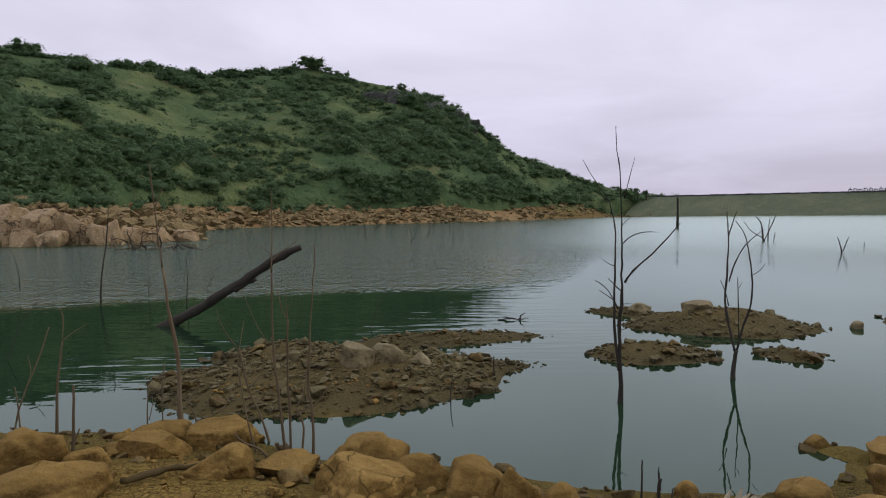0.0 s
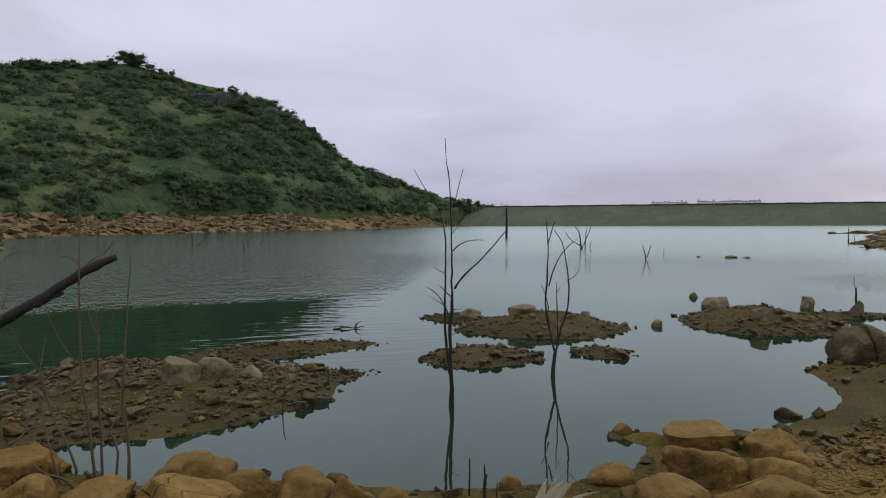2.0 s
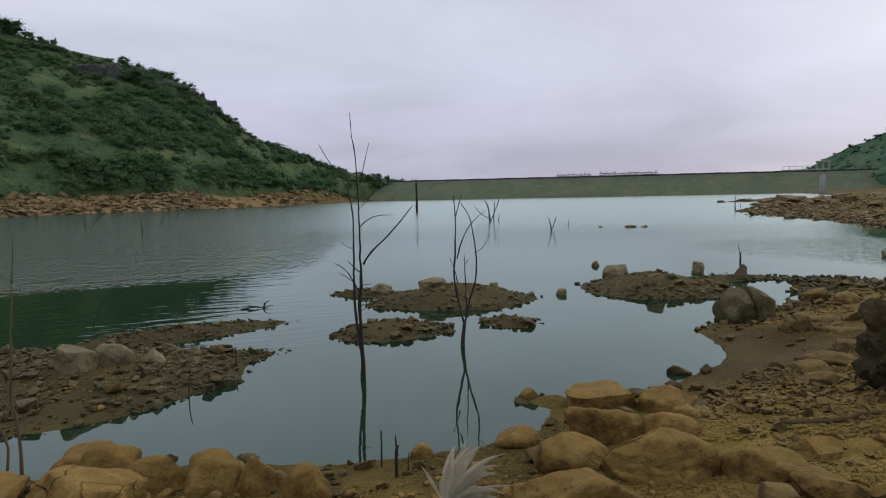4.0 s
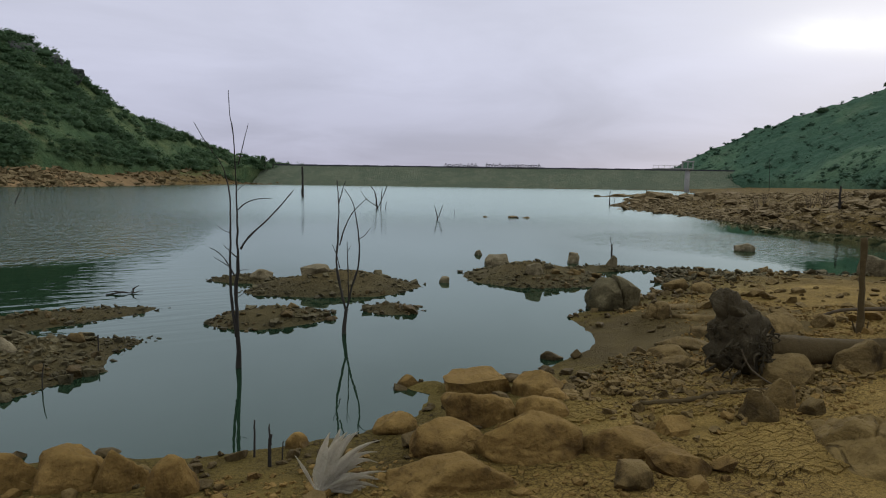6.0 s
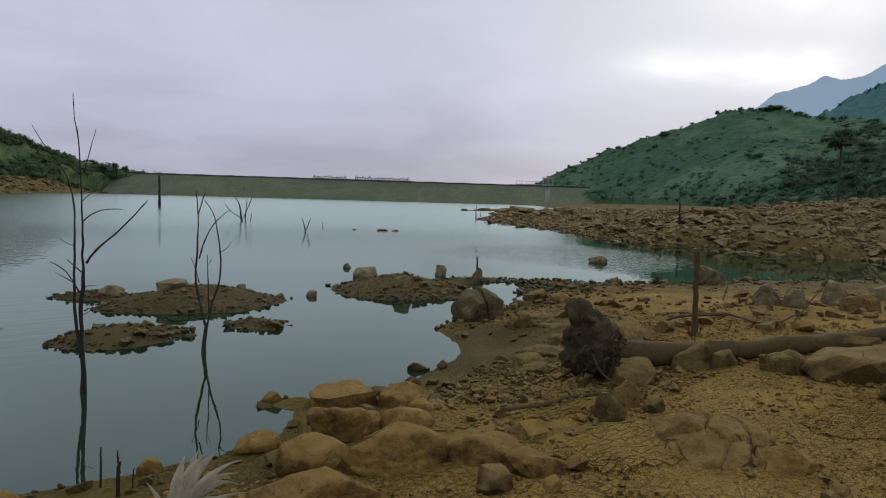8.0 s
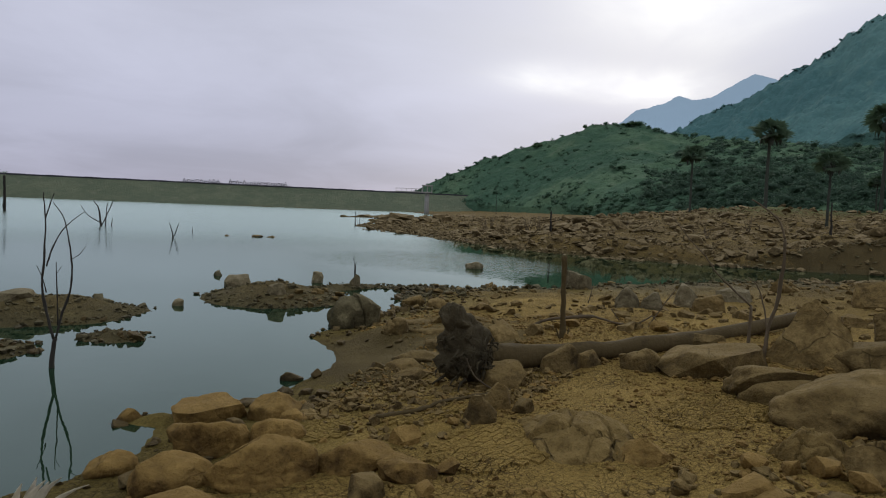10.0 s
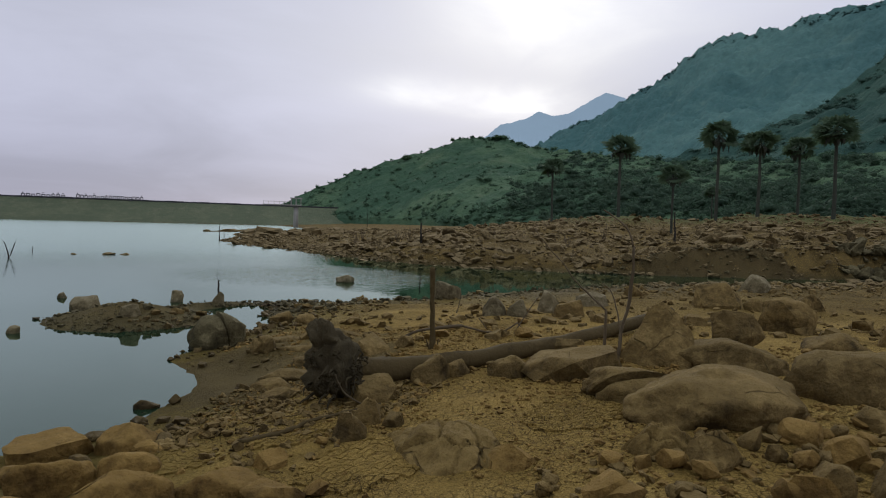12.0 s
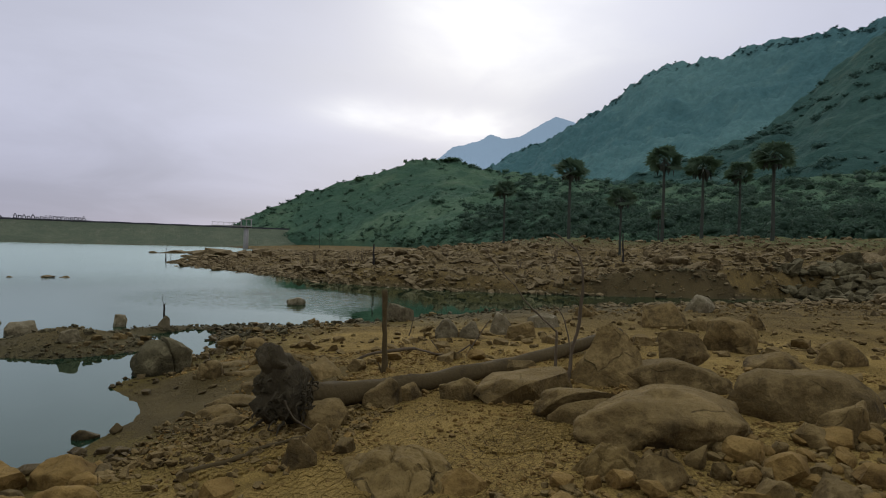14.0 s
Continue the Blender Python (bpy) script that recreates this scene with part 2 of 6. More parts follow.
def hill_material(name, grass, scrub, soil, size):
    m, k, bsdf, geo = surface(name)
    pos = geo.outputs["Position"]
    big, mid, small = k.noise(pos, size, 4.0, 0.55, 0.5), k.noise(pos, size * 6, 5.0, 0.65), k.noise(pos, size * 40, 4.0, 0.7)
    col = k.mix(k.span(k.math("ADD", k.math("MULTIPLY", big, 0.6), k.math("MULTIPLY", mid, 0.4)), 0.42, 0.62), scrub, grass)
    col = k.mix(k.math("MULTIPLY", k.span(k.math("ADD", mid, k.math("MULTIPLY", small, 0.5)), 0.84, 0.98), 0.6), col, soil)
    col = k.vmath("SCALE", col, None, k.math("ADD", 0.65, k.math("MULTIPLY", small, 0.7)))
    k.put(bsdf.inputs["Base Color"], col)
    k.put(bsdf.inputs["Roughness"], 0.95)
    k.put(bsdf.inputs["Specular IOR Level"], 0.1)
    k.put(bsdf.inputs["Normal"], k.bump(k.math("ADD", mid, small), 1.0, 1.1))
    return m


HILL = hill_material("grassy scrub slope", (0.130, 0.165, 0.066), (0.060, 0.105, 0.046), (0.19, 0.15, 0.09), 0.02)
# Far grass and scrub tones include a little haze, painted into the base colour.
FARHILL = hill_material("haze-lifted far grassy slope", (0.100, 0.165, 0.088), (0.054, 0.108, 0.064), (0.11, 0.14, 0.09), 0.012)
# High slope: evening haze is painted into the pale teal base colours.
HAZEHILL = hill_material("haze-tinted high forest slope", (0.112, 0.215, 0.198), (0.074, 0.160, 0.156), (0.13, 0.22, 0.19), 0.006)
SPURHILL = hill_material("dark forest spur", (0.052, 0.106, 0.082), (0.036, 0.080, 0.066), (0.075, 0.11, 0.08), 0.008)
DAMGRASS = hill_material("grassed dam face", (0.190, 0.215, 0.135), (0.145, 0.175, 0.110), (0.25, 0.235, 0.17), 0.05)


def ground_material():
    """Dry ochre silt: cracked crust, pebbles, damp at the water's edge, grass on the high bank."""
    m, k, bsdf, geo = surface("dry lake bed silt")
    pos = geo.outputs["Position"]
    axes = k.add("SeparateXYZ")
    k.put(axes.inputs[0], pos)
    flat = k.add("CombineXYZ")
    k.put(flat.inputs[0], axes.outputs[0])
    k.put(flat.inputs[1], axes.outputs[1])
    xy = flat.outputs[0]
    big, mid, small, dust = k.noise(xy, 0.45, 4.0, 0.55, 0.4), k.noise(xy, 3.2, 5.0, 0.6), k.noise(pos, 22.0, 5.0, 0.7), k.noise(pos, 75.0, 4.0, 0.7)
    v = k.math("ADD", k.math("MULTIPLY", big, 0.45), k.math("ADD", k.math("MULTIPLY", mid, 0.33), k.math("MULTIPLY", small, 0.22)))
    col = ramp3(k, k.math("MULTIPLY_ADD", v, 1.5, -0.25), (0.155, 0.101, 0.028), (0.290, 0.196, 0.056), (0.44, 0.31, 0.098))
    edge = k.cells(k.vmath("ADD", xy, k.vmath("SCALE", k.noise(xy, 6.0, 3.0), None, 0.12)), 7.5, "DISTANCE_TO_EDGE")
    fine = k.cells(k.vmath("ADD", xy, k.vmath("SCALE", k.noise(xy, 14.0, 2.0), None, 0.05)), 19.0, "DISTANCE_TO_EDGE")
    dry = k.span(k.noise(xy, 0.7, 3.0, 0.5), 0.42, 0.55)
    crack = k.math("MULTIPLY", k.math("MAXIMUM", k.math("MULTIPLY", k.span(edge, 0.04, 0.010), k.span(mid, 0.40, 0.56)), k.math("MULTIPLY", k.span(fine, 0.07, 0.01), 0.7)), dry)
    col = k.mix(k.math("MULTIPLY", crack, 0.7), col, (0.05, 0.031, 0.014))
    pebble = k.cells(pos, 34.0)
    col = k.vmath("SCALE", col, None, k.math("ADD", 0.18, k.math("MULTIPLY", dust, 1.72)))
    col = k.mix(k.math("MULTIPLY", k.span(pebble, 0.62, 0.85), 0.35), col, (0.06, 0.038, 0.012))
    high = axes.outputs[2]
    damp = k.span(k.math("ADD", high, k.math("MULTIPLY", mid, 0.10)), 0.36, 0.08)
    col = k.mix(k.math("MULTIPLY", damp, 0.85), col, k.vmath("MULTIPLY", col, (0.38, 0.44, 0.42)))
    islet = k.math("MAXIMUM", k.math("MULTIPLY", k.span(axes.outputs[1], 5.9, 6.5), k.span(axes.outputs[0], 6.4, 5.8)), k.math("MULTIPLY", k.span(axes.outputs[1], 8.4, 8.9), k.span(axes.outputs[0], 13.0, 11.5)))
    islet = k.math("MULTIPLY", islet, k.span(axes.outputs[1], 30.0, 20.0))
    col = k.mix(k.math("MULTIPLY", islet, 0.75), col, ramp3(k, v, (0.052, 0.045, 0.023), (0.086, 0.074, 0.038), (0.130, 0.111, 0.058)))
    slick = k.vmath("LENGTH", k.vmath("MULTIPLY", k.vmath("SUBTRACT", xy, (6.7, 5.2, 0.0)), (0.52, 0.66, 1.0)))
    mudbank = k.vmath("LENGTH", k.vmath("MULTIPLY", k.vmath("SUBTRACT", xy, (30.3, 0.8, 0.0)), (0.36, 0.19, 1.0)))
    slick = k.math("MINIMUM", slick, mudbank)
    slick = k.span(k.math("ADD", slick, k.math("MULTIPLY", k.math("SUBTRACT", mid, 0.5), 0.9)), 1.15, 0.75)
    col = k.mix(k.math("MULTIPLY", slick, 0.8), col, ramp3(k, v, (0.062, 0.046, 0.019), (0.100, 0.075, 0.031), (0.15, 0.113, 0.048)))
    # Eastern ground browned in patches: shade between bank stones, put into the soil colour.
    stony = k.math("MULTIPLY", k.span(axes.outputs[0], 9.0, 22.0), k.span(small, 0.30, 0.52))
    col = k.mix(k.math("MULTIPLY", stony, 0.75), col, (0.075, 0.058, 0.029))
    western = k.span(axes.outputs[0], 40.0, 15.0)
    west_soil = k.math("MULTIPLY", k.math("MULTIPLY", western, k.span(axes.outputs[1], 38.0, 46.0)), 0.8)
    col = k.mix(west_soil, col, ramp3(k, v, (0.19, 0.125, 0.065), (0.27, 0.18, 0.095), (0.36, 0.26, 0.15)))
    grass = k.math("MULTIPLY", k.span(k.math("SUBTRACT", high, k.math("MULTIPLY", western, 6.0)), 2.0, 3.2), k.span(k.math("ADD", k.math("MULTIPLY", mid, 0.5), k.math("MULTIPLY", big, 0.5)), 0.36, 0.55))
    col = k.mix(k.math("MULTIPLY", grass, 0.85), col, (0.105, 0.13, 0.05))
    k.put(bsdf.inputs["Base Color"], col)
    k.put(bsdf.inputs["Roughness"], k.math("SUBTRACT", 0.95, k.math("MULTIPLY", damp, 0.12)))
    k.put(bsdf.inputs["Specular IOR Level"], 0.06)
    relief = k.math("ADD", k.math("MULTIPLY", mid, 1.0), k.math("SUBTRACT", k.math("MULTIPLY", small, 0.5), k.math("MULTIPLY", crack, 0.5)))
    first = k.bump(relief, 0.95, 0.05)
    k.put(bsdf.inputs["Normal"], k.bump(k.math("ADD", dust, k.math("MULTIPLY", pebble, -0.7)), 0.85, 0.018, first))
    return m


GROUND = ground_material()


def water_material():
    """Still, silty green water; wind ruffles it in the western reach and in the mouth of the creek."""
    m = bpy.data.materials.new("silty lake water")
    m.use_nodes = True
    k = Nodes(m.node_tree)
    geo = k.add("NewGeometry")
    pos = geo.outputs["Position"]
    axes = k.add("SeparateXYZ")
    k.put(axes.inputs[0], pos)
    x, y = axes.outputs[0], axes.outputs[1]
    broad = k.noise(pos, 0.05, 3.0, 0.5)
    body = k.mix(broad, (0.012, 0.029, 0.015), (0.015, 0.034, 0.018))
    west = k.span(k.math("SUBTRACT", k.math("ADD", y, k.math("MULTIPLY", broad, 6.0)), k.math("MULTIPLY", x, 0.35)), 18.5, 23.0)
    ratio = k.math("DIVIDE", x, k.math("MAXIMUM", y, 1.0))
    west = k.math("MULTIPLY", west, k.span(ratio, 0.24, -0.04))
    creek = k.span(k.vmath("DISTANCE", k.vmath("MULTIPLY", pos, (1, 1, 0)), (19.0, 14.5, 0.0)), 6.5, 2.5)
    open_lake = k.math("MULTIPLY", k.span(k.vmath("LENGTH", pos), 14.0, 46.0), k.math("MULTIPLY", k.span(ratio, 1.5, 1.15), k.span(ratio, -0.05, 0.35)))
    ruffle = k.math("ADD", k.math("ADD", 0.004, k.math("MULTIPLY", open_lake, 0.04)), k.math("ADD", k.math("MULTIPLY", west, 0.62), k.math("MULTIPLY", creek, 0.06)))
    rough = k.math("ADD", 0.012, k.math("ADD", k.math("MULTIPLY", west, 0.05), k.math("MULTIPLY", open_lake, 0.20)))
    chop = k.noise(k.vmath("MULTIPLY", pos, (1.0, 0.6, 1.0)), 5.5, 2.0, 0.5)
    swell = k.noise(k.vmath("MULTIPLY", pos, (0.8, 1.2, 1.0)), 0.9, 2.0, 0.5)
    waves = k.bump(k.math("ADD", chop, k.math("MULTIPLY", swell, 0.8)), ruffle, 0.30)
    # long low ripples running out of the ruffled reach into the calm water beside it
    fringe = k.math("MULTIPLY", k.span(k.math("SUBTRACT", x, k.math("MULTIPLY", y, 0.10)), 3.0, 0.0), k.span(y, 6.0, 9.5))
    train = k.noise(k.vmath("MULTIPLY", pos, (0.5, 2.4, 1.0)), 1.6, 2.0, 0.5)
    waves = k.bump(train, k.math("MULTIPLY", fringe, 0.035), 0.30, waves)
    deep, shine = k.add("BsdfDiffuse"), k.add("BsdfGlossy")
    k.put(deep.inputs["Color"], body)
    k.put(shine.inputs["Color"], (0.785, 0.920, 0.838))
    k.put(shine.inputs["Roughness"], rough)
    k.put(shine.inputs["Normal"], waves)
    facing = k.add("Fresnel")
    k.put(facing.inputs["IOR"], 1.60)
    k.put(facing.inputs["Normal"], waves)
    both = k.add("MixShader")
    k.put(both.inputs[0], facing.outputs[0])
    k.tree.links.new(deep.outputs[0], both.inputs[1])
    k.tree.links.new(shine.outputs[0], both.inputs[2])
    k.tree.links.new(both.outputs[0], k.add("OutputMaterial").inputs[0])
    return m


WATER = water_material()


def mountain_airlight_material(name, colour):
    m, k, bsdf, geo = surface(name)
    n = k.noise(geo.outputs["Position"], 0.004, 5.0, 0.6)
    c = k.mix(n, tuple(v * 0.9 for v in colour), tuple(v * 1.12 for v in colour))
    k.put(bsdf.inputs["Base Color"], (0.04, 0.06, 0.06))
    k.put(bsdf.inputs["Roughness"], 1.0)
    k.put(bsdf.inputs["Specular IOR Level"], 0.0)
    # The blue airlight of distance is put in as emission; the rock is dark.
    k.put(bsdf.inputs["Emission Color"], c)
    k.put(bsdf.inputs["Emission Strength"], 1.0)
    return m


MOUNTAIN = mountain_airlight_material("self-lit blue mountain", (0.215, 0.285, 0.40))


# ---- building helpers ----
def mesh_from(name, verts, faces, material, smooth=False):
    """A mesh from arrays: verts n x 3, faces m x 3 or m x 4."""
    me = bpy.data.meshes.new(name)
    verts, faces = np.asarray(verts, np.float32), np.asarray(faces, np.int32)
    n, sides = faces.shape
    me.vertices.add(len(verts))
    me.vertices.foreach_set("co", verts.ravel())
    me.loops.add(n * sides)
    me.loops.foreach_set("vertex_index", faces.ravel())
    me.polygons.add(n)
    me.polygons.foreach_set("loop_start", np.arange(0, n * sides, sides, dtype=np.int32))
    me.polygons.foreach_set("loop_total", np.full(n, sides, np.int32))
    me.polygons.foreach_set("use_smooth", np.full(n, smooth))
    me.update(calc_edges=True)
    me.materials.append(material)
    return me


def grid_faces(rows, cols, wrap=False):
    i, j = np.meshgrid(np.arange(rows - 1), np.arange(cols if wrap else cols - 1), indexing="ij")
    i, j = i.ravel(), j.ravel()
    k = (j + 1) % cols
    return np.stack([i * cols + j, i * cols + k, (i + 1) * cols + k, (i + 1) * cols + j], -1)


def part(name, bm, material, parent=None, label="", smooth=False):
    """Link a bmesh as one mesh object under a thing or a part."""
    me = bpy.data.meshes.new(name)
    bm.to_mesh(me)
    bm.free()
    me.materials.append(material)
    if smooth:
        me.polygons.foreach_set("use_smooth", np.full(len(me.polygons), True))
    ob = new(name, me)
    if parent:
        ob.parent = parent
    return tagged(ob, label)


def tube(bm, points, r0, r1, sides=7, knots=0.12, seed=0):
    """A tapered, slightly knotty limb along the points."""
    rnd = random.Random(seed)
    pts = [Vector(p) for p in points]
    rings, n = [], len(pts)
    for i, p in enumerate(pts):
        along = (pts[min(i + 1, n - 1)] - pts[max(i - 1, 0)]).normalized()
        side = along.cross(Vector((0.3, 0.9, 0.2))).normalized()
        other = along.cross(side)
        r = (r0 + (r1 - r0) * i / (n - 1)) * (1 + rnd.uniform(-knots, knots))
        rings.append([bm.verts.new(p + (side * math.cos(a) + other * math.sin(a)) * r * (1 + rnd.uniform(-knots, knots))) for a in (2 * math.pi * q / sides for q in range(sides))])
    for a, b in zip(rings, rings[1:]):
        for q in range(sides):
            bm.faces.new((a[q], a[(q + 1) % sides], b[(q + 1) % sides], b[q]))
    bm.faces.new(rings[0][::-1])
    bm.faces.new(rings[-1])


def box(bm, x0, x1, y0, y1, z0, z1, bevel=0.0):
    made = bmesh.ops.create_cube(bm, size=1.0, matrix=Matrix.LocRotScale(((x0 + x1) / 2, (y0 + y1) / 2, (z0 + z1) / 2), None, (x1 - x0, y1 - y0, z1 - z0)))
    if bevel:
        edges = {e for v in made["verts"] for e in v.link_edges}
        bmesh.ops.bevel(bm, geom=list(edges), offset=bevel, segments=2, affect="EDGES")


def refine(points, steps, seed=0, jitter=0.0):
    """A smooth line through the points, with a little random bend."""
    rnd = random.Random(seed)
    pts = [Vector(p) for p in points]
    out = []
    for i in range(len(pts) - 1):
        a, b, c, d = pts[max(i - 1, 0)], pts[i], pts[i + 1], pts[min(i + 2, len(pts) - 1)]
        for s in range(steps):
            t = s / steps
            p = 0.5 * (2 * b + (c - a) * t + (2 * a - 5 * b + 4 * c - d) * t * t + (3 * b - a - 3 * c + d) * t ** 3)
            if s:
                p = p + Vector((rnd.uniform(-1, 1), rnd.uniform(-1, 1), rnd.uniform(-1, 1))) * jitter
            out.append(p)
    return out + [pts[-1]]


# ---- terrain: one height function for the lake bed, its islands and the shores ----
NEAR_SHORE = [(-60, 30), (-25, 14), (-9, 7.6), (-3.9, 5.9), (-2.6, 5.75), (-1.6, 5.5), (-0.9, 5.15), (0.2, 4.95), (0.9, 4.6), (1.5, 4.45), (2.1, 4.4), (2.7, 4.5), (3.1, 4.9), (3.9, 4.95), (4.9, 5.25), (5.5, 5.45), (6.1, 6.0), (6.4, 6.9), (7.2, 7.3), (8.5, 7.5), (9.8, 8.1), (11.3, 9.4), (11.6, 10.3), (12.6, 10.3), (13.1, 9.3), (15.2, 8.0), (17.0, 7.25), (20.5, 5.9), (23.8, 3.8), (27.7, 0.3), (32.2, -3.7), (33.5, -4.8)]
EAST_BANK = [(34.8, -4.2), (31.2, 0.4), (29.2, 4.75), (28.4, 8.25), (27.9, 12.1), (28.6, 17.6), (32.5, 24), (36, 31), (39, 37), (44, 41), (64, 60), (90, 76), (124, 96), (158, 128), (201, 172)]
WEST_BANK = [(77, 252), (60, 240), (38, 209), (20, 172), (8, 148), (-9, 134), (-19, 122), (-32, 104), (-30, 80), (-22, 60), (-19.5, 53.5), (-23, 47.5), (-31, 45.5), (-50, 48), (-75, 45)]
LAKE = np.array(NEAR_SHORE + EAST_BANK + WEST_BANK, float)
# islands of silt and rubble: middle, half length, half width, turn in degrees, height
ISLANDS = [(3.14, 5.08, 0.36, 0.16, -60, 0.05), (-1.25, 7.7, 1.95, 1.5, 8, 0.27), (-0.35, 8.15, 1.35, 0.55, 5, 0.16), (-0.1, 9.95, 1.6, 0.5, 14, 0.13), (-1.95, 8.75, 1.15, 0.7, -10, 0.22), (4.6, 11.0, 1.55, 1.15, -8, 0.28), (3.45, 12.4, 0.8, 0.35, -35, 0.12), (2.75, 8.85, 0.88, 0.68, -4, 0.17), (4.52, 8.72, 0.42, 0.46, 10, 0.10), (8.6, 10.5, 1.45, 1.4, -25, 0.31), (10.4, 10.75, 1.5, 0.3, -10, 0.12), (45.0, 43.5, 4.2, 0.9, 44, 0.16), (81, 77.5, 9.0, 2.2, 22, 0.28), (96, 86, 13.0, 3.5, 36, 0.35)]


def hashed(i, j, seed):
    n = (i * 374761393 + j * 668265263 + seed * 144665) & 0x7FFFFFFF
    n = ((n ^ (n >> 13)) * 1274126177) & 0x7FFFFFFF
    return ((n ^ (n >> 16)) & 0xFFFFFF) / float(0xFFFFFF)


def vnoise(x, y, seed=0):
    """Smooth noise from 0 to 1 over arrays."""
    i, j = np.floor(x).astype(np.int64), np.floor(y).astype(np.int64)
    u, v = x - i, y - j
    u, v = u * u * (3 - 2 * u), v * v * (3 - 2 * v)
    a, b = hashed(i, j, seed), hashed(i + 1, j, seed)
    c, d = hashed(i, j + 1, seed), hashed(i + 1, j + 1, seed)
    return a + (b - a) * u + (c - a) * v + (a - b - c + d) * u * v


def fbm(x, y, octaves=4, seed=0):
    """Layered noise from about -0.5 to 0.5."""
    x, y = np.asarray(x, float), np.asarray(y, float)
    total, size, weight = 0, 0.5, 0
    for k in range(octaves):
        total = total + size * (vnoise(x * 2 ** k + 17.3 * k, y * 2 ** k - 9.1 * k, seed + k) - 0.5)
        weight, size = weight + size, size / 2
    return total / weight


def inland(x, y):
    """Metres from the lake's edge; minus: over the water."""
    best = np.full(x.shape, 1e9)
    inside = np.zeros(x.shape, bool)
    for (ax, ay), (bx, by) in zip(LAKE, np.roll(LAKE, -1, axis=0)):
        dx, dy = bx - ax, by - ay
        k = np.clip(((x - ax) * dx + (y - ay) * dy) / (dx * dx + dy * dy), 0, 1)
        best = np.minimum(best, (x - ax - k * dx) ** 2 + (y - ay - k * dy) ** 2)
        if ay != by:
            inside ^= ((ay > y) != (by > y)) & (x < dx * (y - ay) / dy + ax)
    return np.where(inside, -1, 1) * np.sqrt(best)


def ease(a, b, v):
    v = np.clip((v - a) / (b - a), 0, 1)
    return v * v * (3 - 2 * v)


def height(x, y):
    x, y = np.asarray(x, float), np.asarray(y, float)
    r = np.hypot(x, y)
    wobble = 0.35 * fbm(x * 1.3, y * 1.3, 4, 5) + 0.12 * fbm(x * 5, y * 5, 3, 8)
    s = inland(x, y) + wobble * np.clip(r / 8, 0.6, 2.2)
    east = ease(17, 23, x) * ease(-0.5, 1.5, (x - 20 + y - 9) / 1.414) * (1 - ease(20, 40, y - 1.2 * x))
    west = ease(35, 45, y) * (1 - ease(46, 68, x))
    near = (0.105 * np.minimum(s, 4.5) + 0.02 * np.clip(s - 4.5, 0, 40)) + 0.07 * np.clip(x - 38, 0, 40) + 0.045 * ease(0.2, 1.2, s)
    near = near * (1 - 0.5 * ease(9, 14, x) * ease(40, 30, x))
    near = near * (1 - ease(60, 100, y))
    far = (0.35 + 0.75 * ease(7, 2.5, y) + 0.35 * ease(7, 14, y) - 0.7 * ease(12, 30, y)) * ease(0, 1.1 + 1.1 * ease(8, 20, y), s + 1.6 * fbm(x * 0.45, y * 0.45, 3, 52) - 0.1) + 0.072 * np.clip(s, 0, 34) * (1 - 0.4 * ease(24, 44, y))
    bank = 0.35 * ease(0, 1, s) + np.clip(s, 0, 22) * (0.21 + 0.27 * ease(130, 190, y))
    up = near * (1 - east) * (1 - west) + far * east + bank * west * (1 - east)
    rough = fbm(x * 0.8, y * 0.8, 5, 11) * (0.10 + 0.5 * east * ease(0, 8, s) + 0.8 * west) + fbm(x * 5, y * 5, 3, 21) * 0.035
    z = np.where(s > 0, up + rough * ease(0, 1.2, s), np.maximum(0.28 * s, -0.7))
    for cx, cy, a, b, turn, tall in ISLANDS:
        c, q = math.cos(radians(turn)), math.sin(radians(turn))
        u, v = ((x - cx) * c + (y - cy) * q) / a, (-(x - cx) * q + (y - cy) * c) / b
        d = np.sqrt(u * u + v * v) + 0.36 * fbm(x * 1.1 + cx, y * 1.1, 4, 31)
        bump = tall * np.clip(1.25 * (1 - d), -2, 1) + fbm(x * 4, y * 4, 3, 41) * 0.05 * np.clip(1.3 - d, 0, 1)
        z = np.maximum(z, np.where(d < 2, bump, -1))
    return z


# ---- ground and water ----
def make_ground():
    """One sheet from the shore underfoot to the horizon, finest on the lake side."""
    az = np.radians(np.concatenate([np.arange(-46, 112, 0.35), np.arange(112, 314, 2.0)]))
    r = np.concatenate([[0.05, 0.5, 1.2], 1.7 * 1.0165 ** np.arange(0, 317), [380, 480, 650, 900, 1400, 2400, 4200]])
    rr, aa = np.meshgrid(r, az, indexing="ij")
    x, y = rr * np.sin(aa), rr * np.cos(aa)
    z = height(x, y)
    verts = np.stack([x, y, z], -1).reshape(-1, 3)
    return mesh_from("ground", verts, grid_faces(len(r), len(az), True)[:, ::-1], GROUND, True)


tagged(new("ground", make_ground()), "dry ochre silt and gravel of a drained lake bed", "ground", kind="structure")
bm = bmesh.new()
bmesh.ops.create_grid(bm, x_segments=8, y_segments=8, size=420)
lake = part("water", bm, WATER)
lake.location = (60, 150, 0)
tagged(lake, "still grey-green lake water with ruffled patches", "water", kind="structure")


# ---- hills ----
def curve_at(table, u):
    cols = np.array(table, float).T
    return [np.interp(u, cols[0], c) for c in cols[1:]]


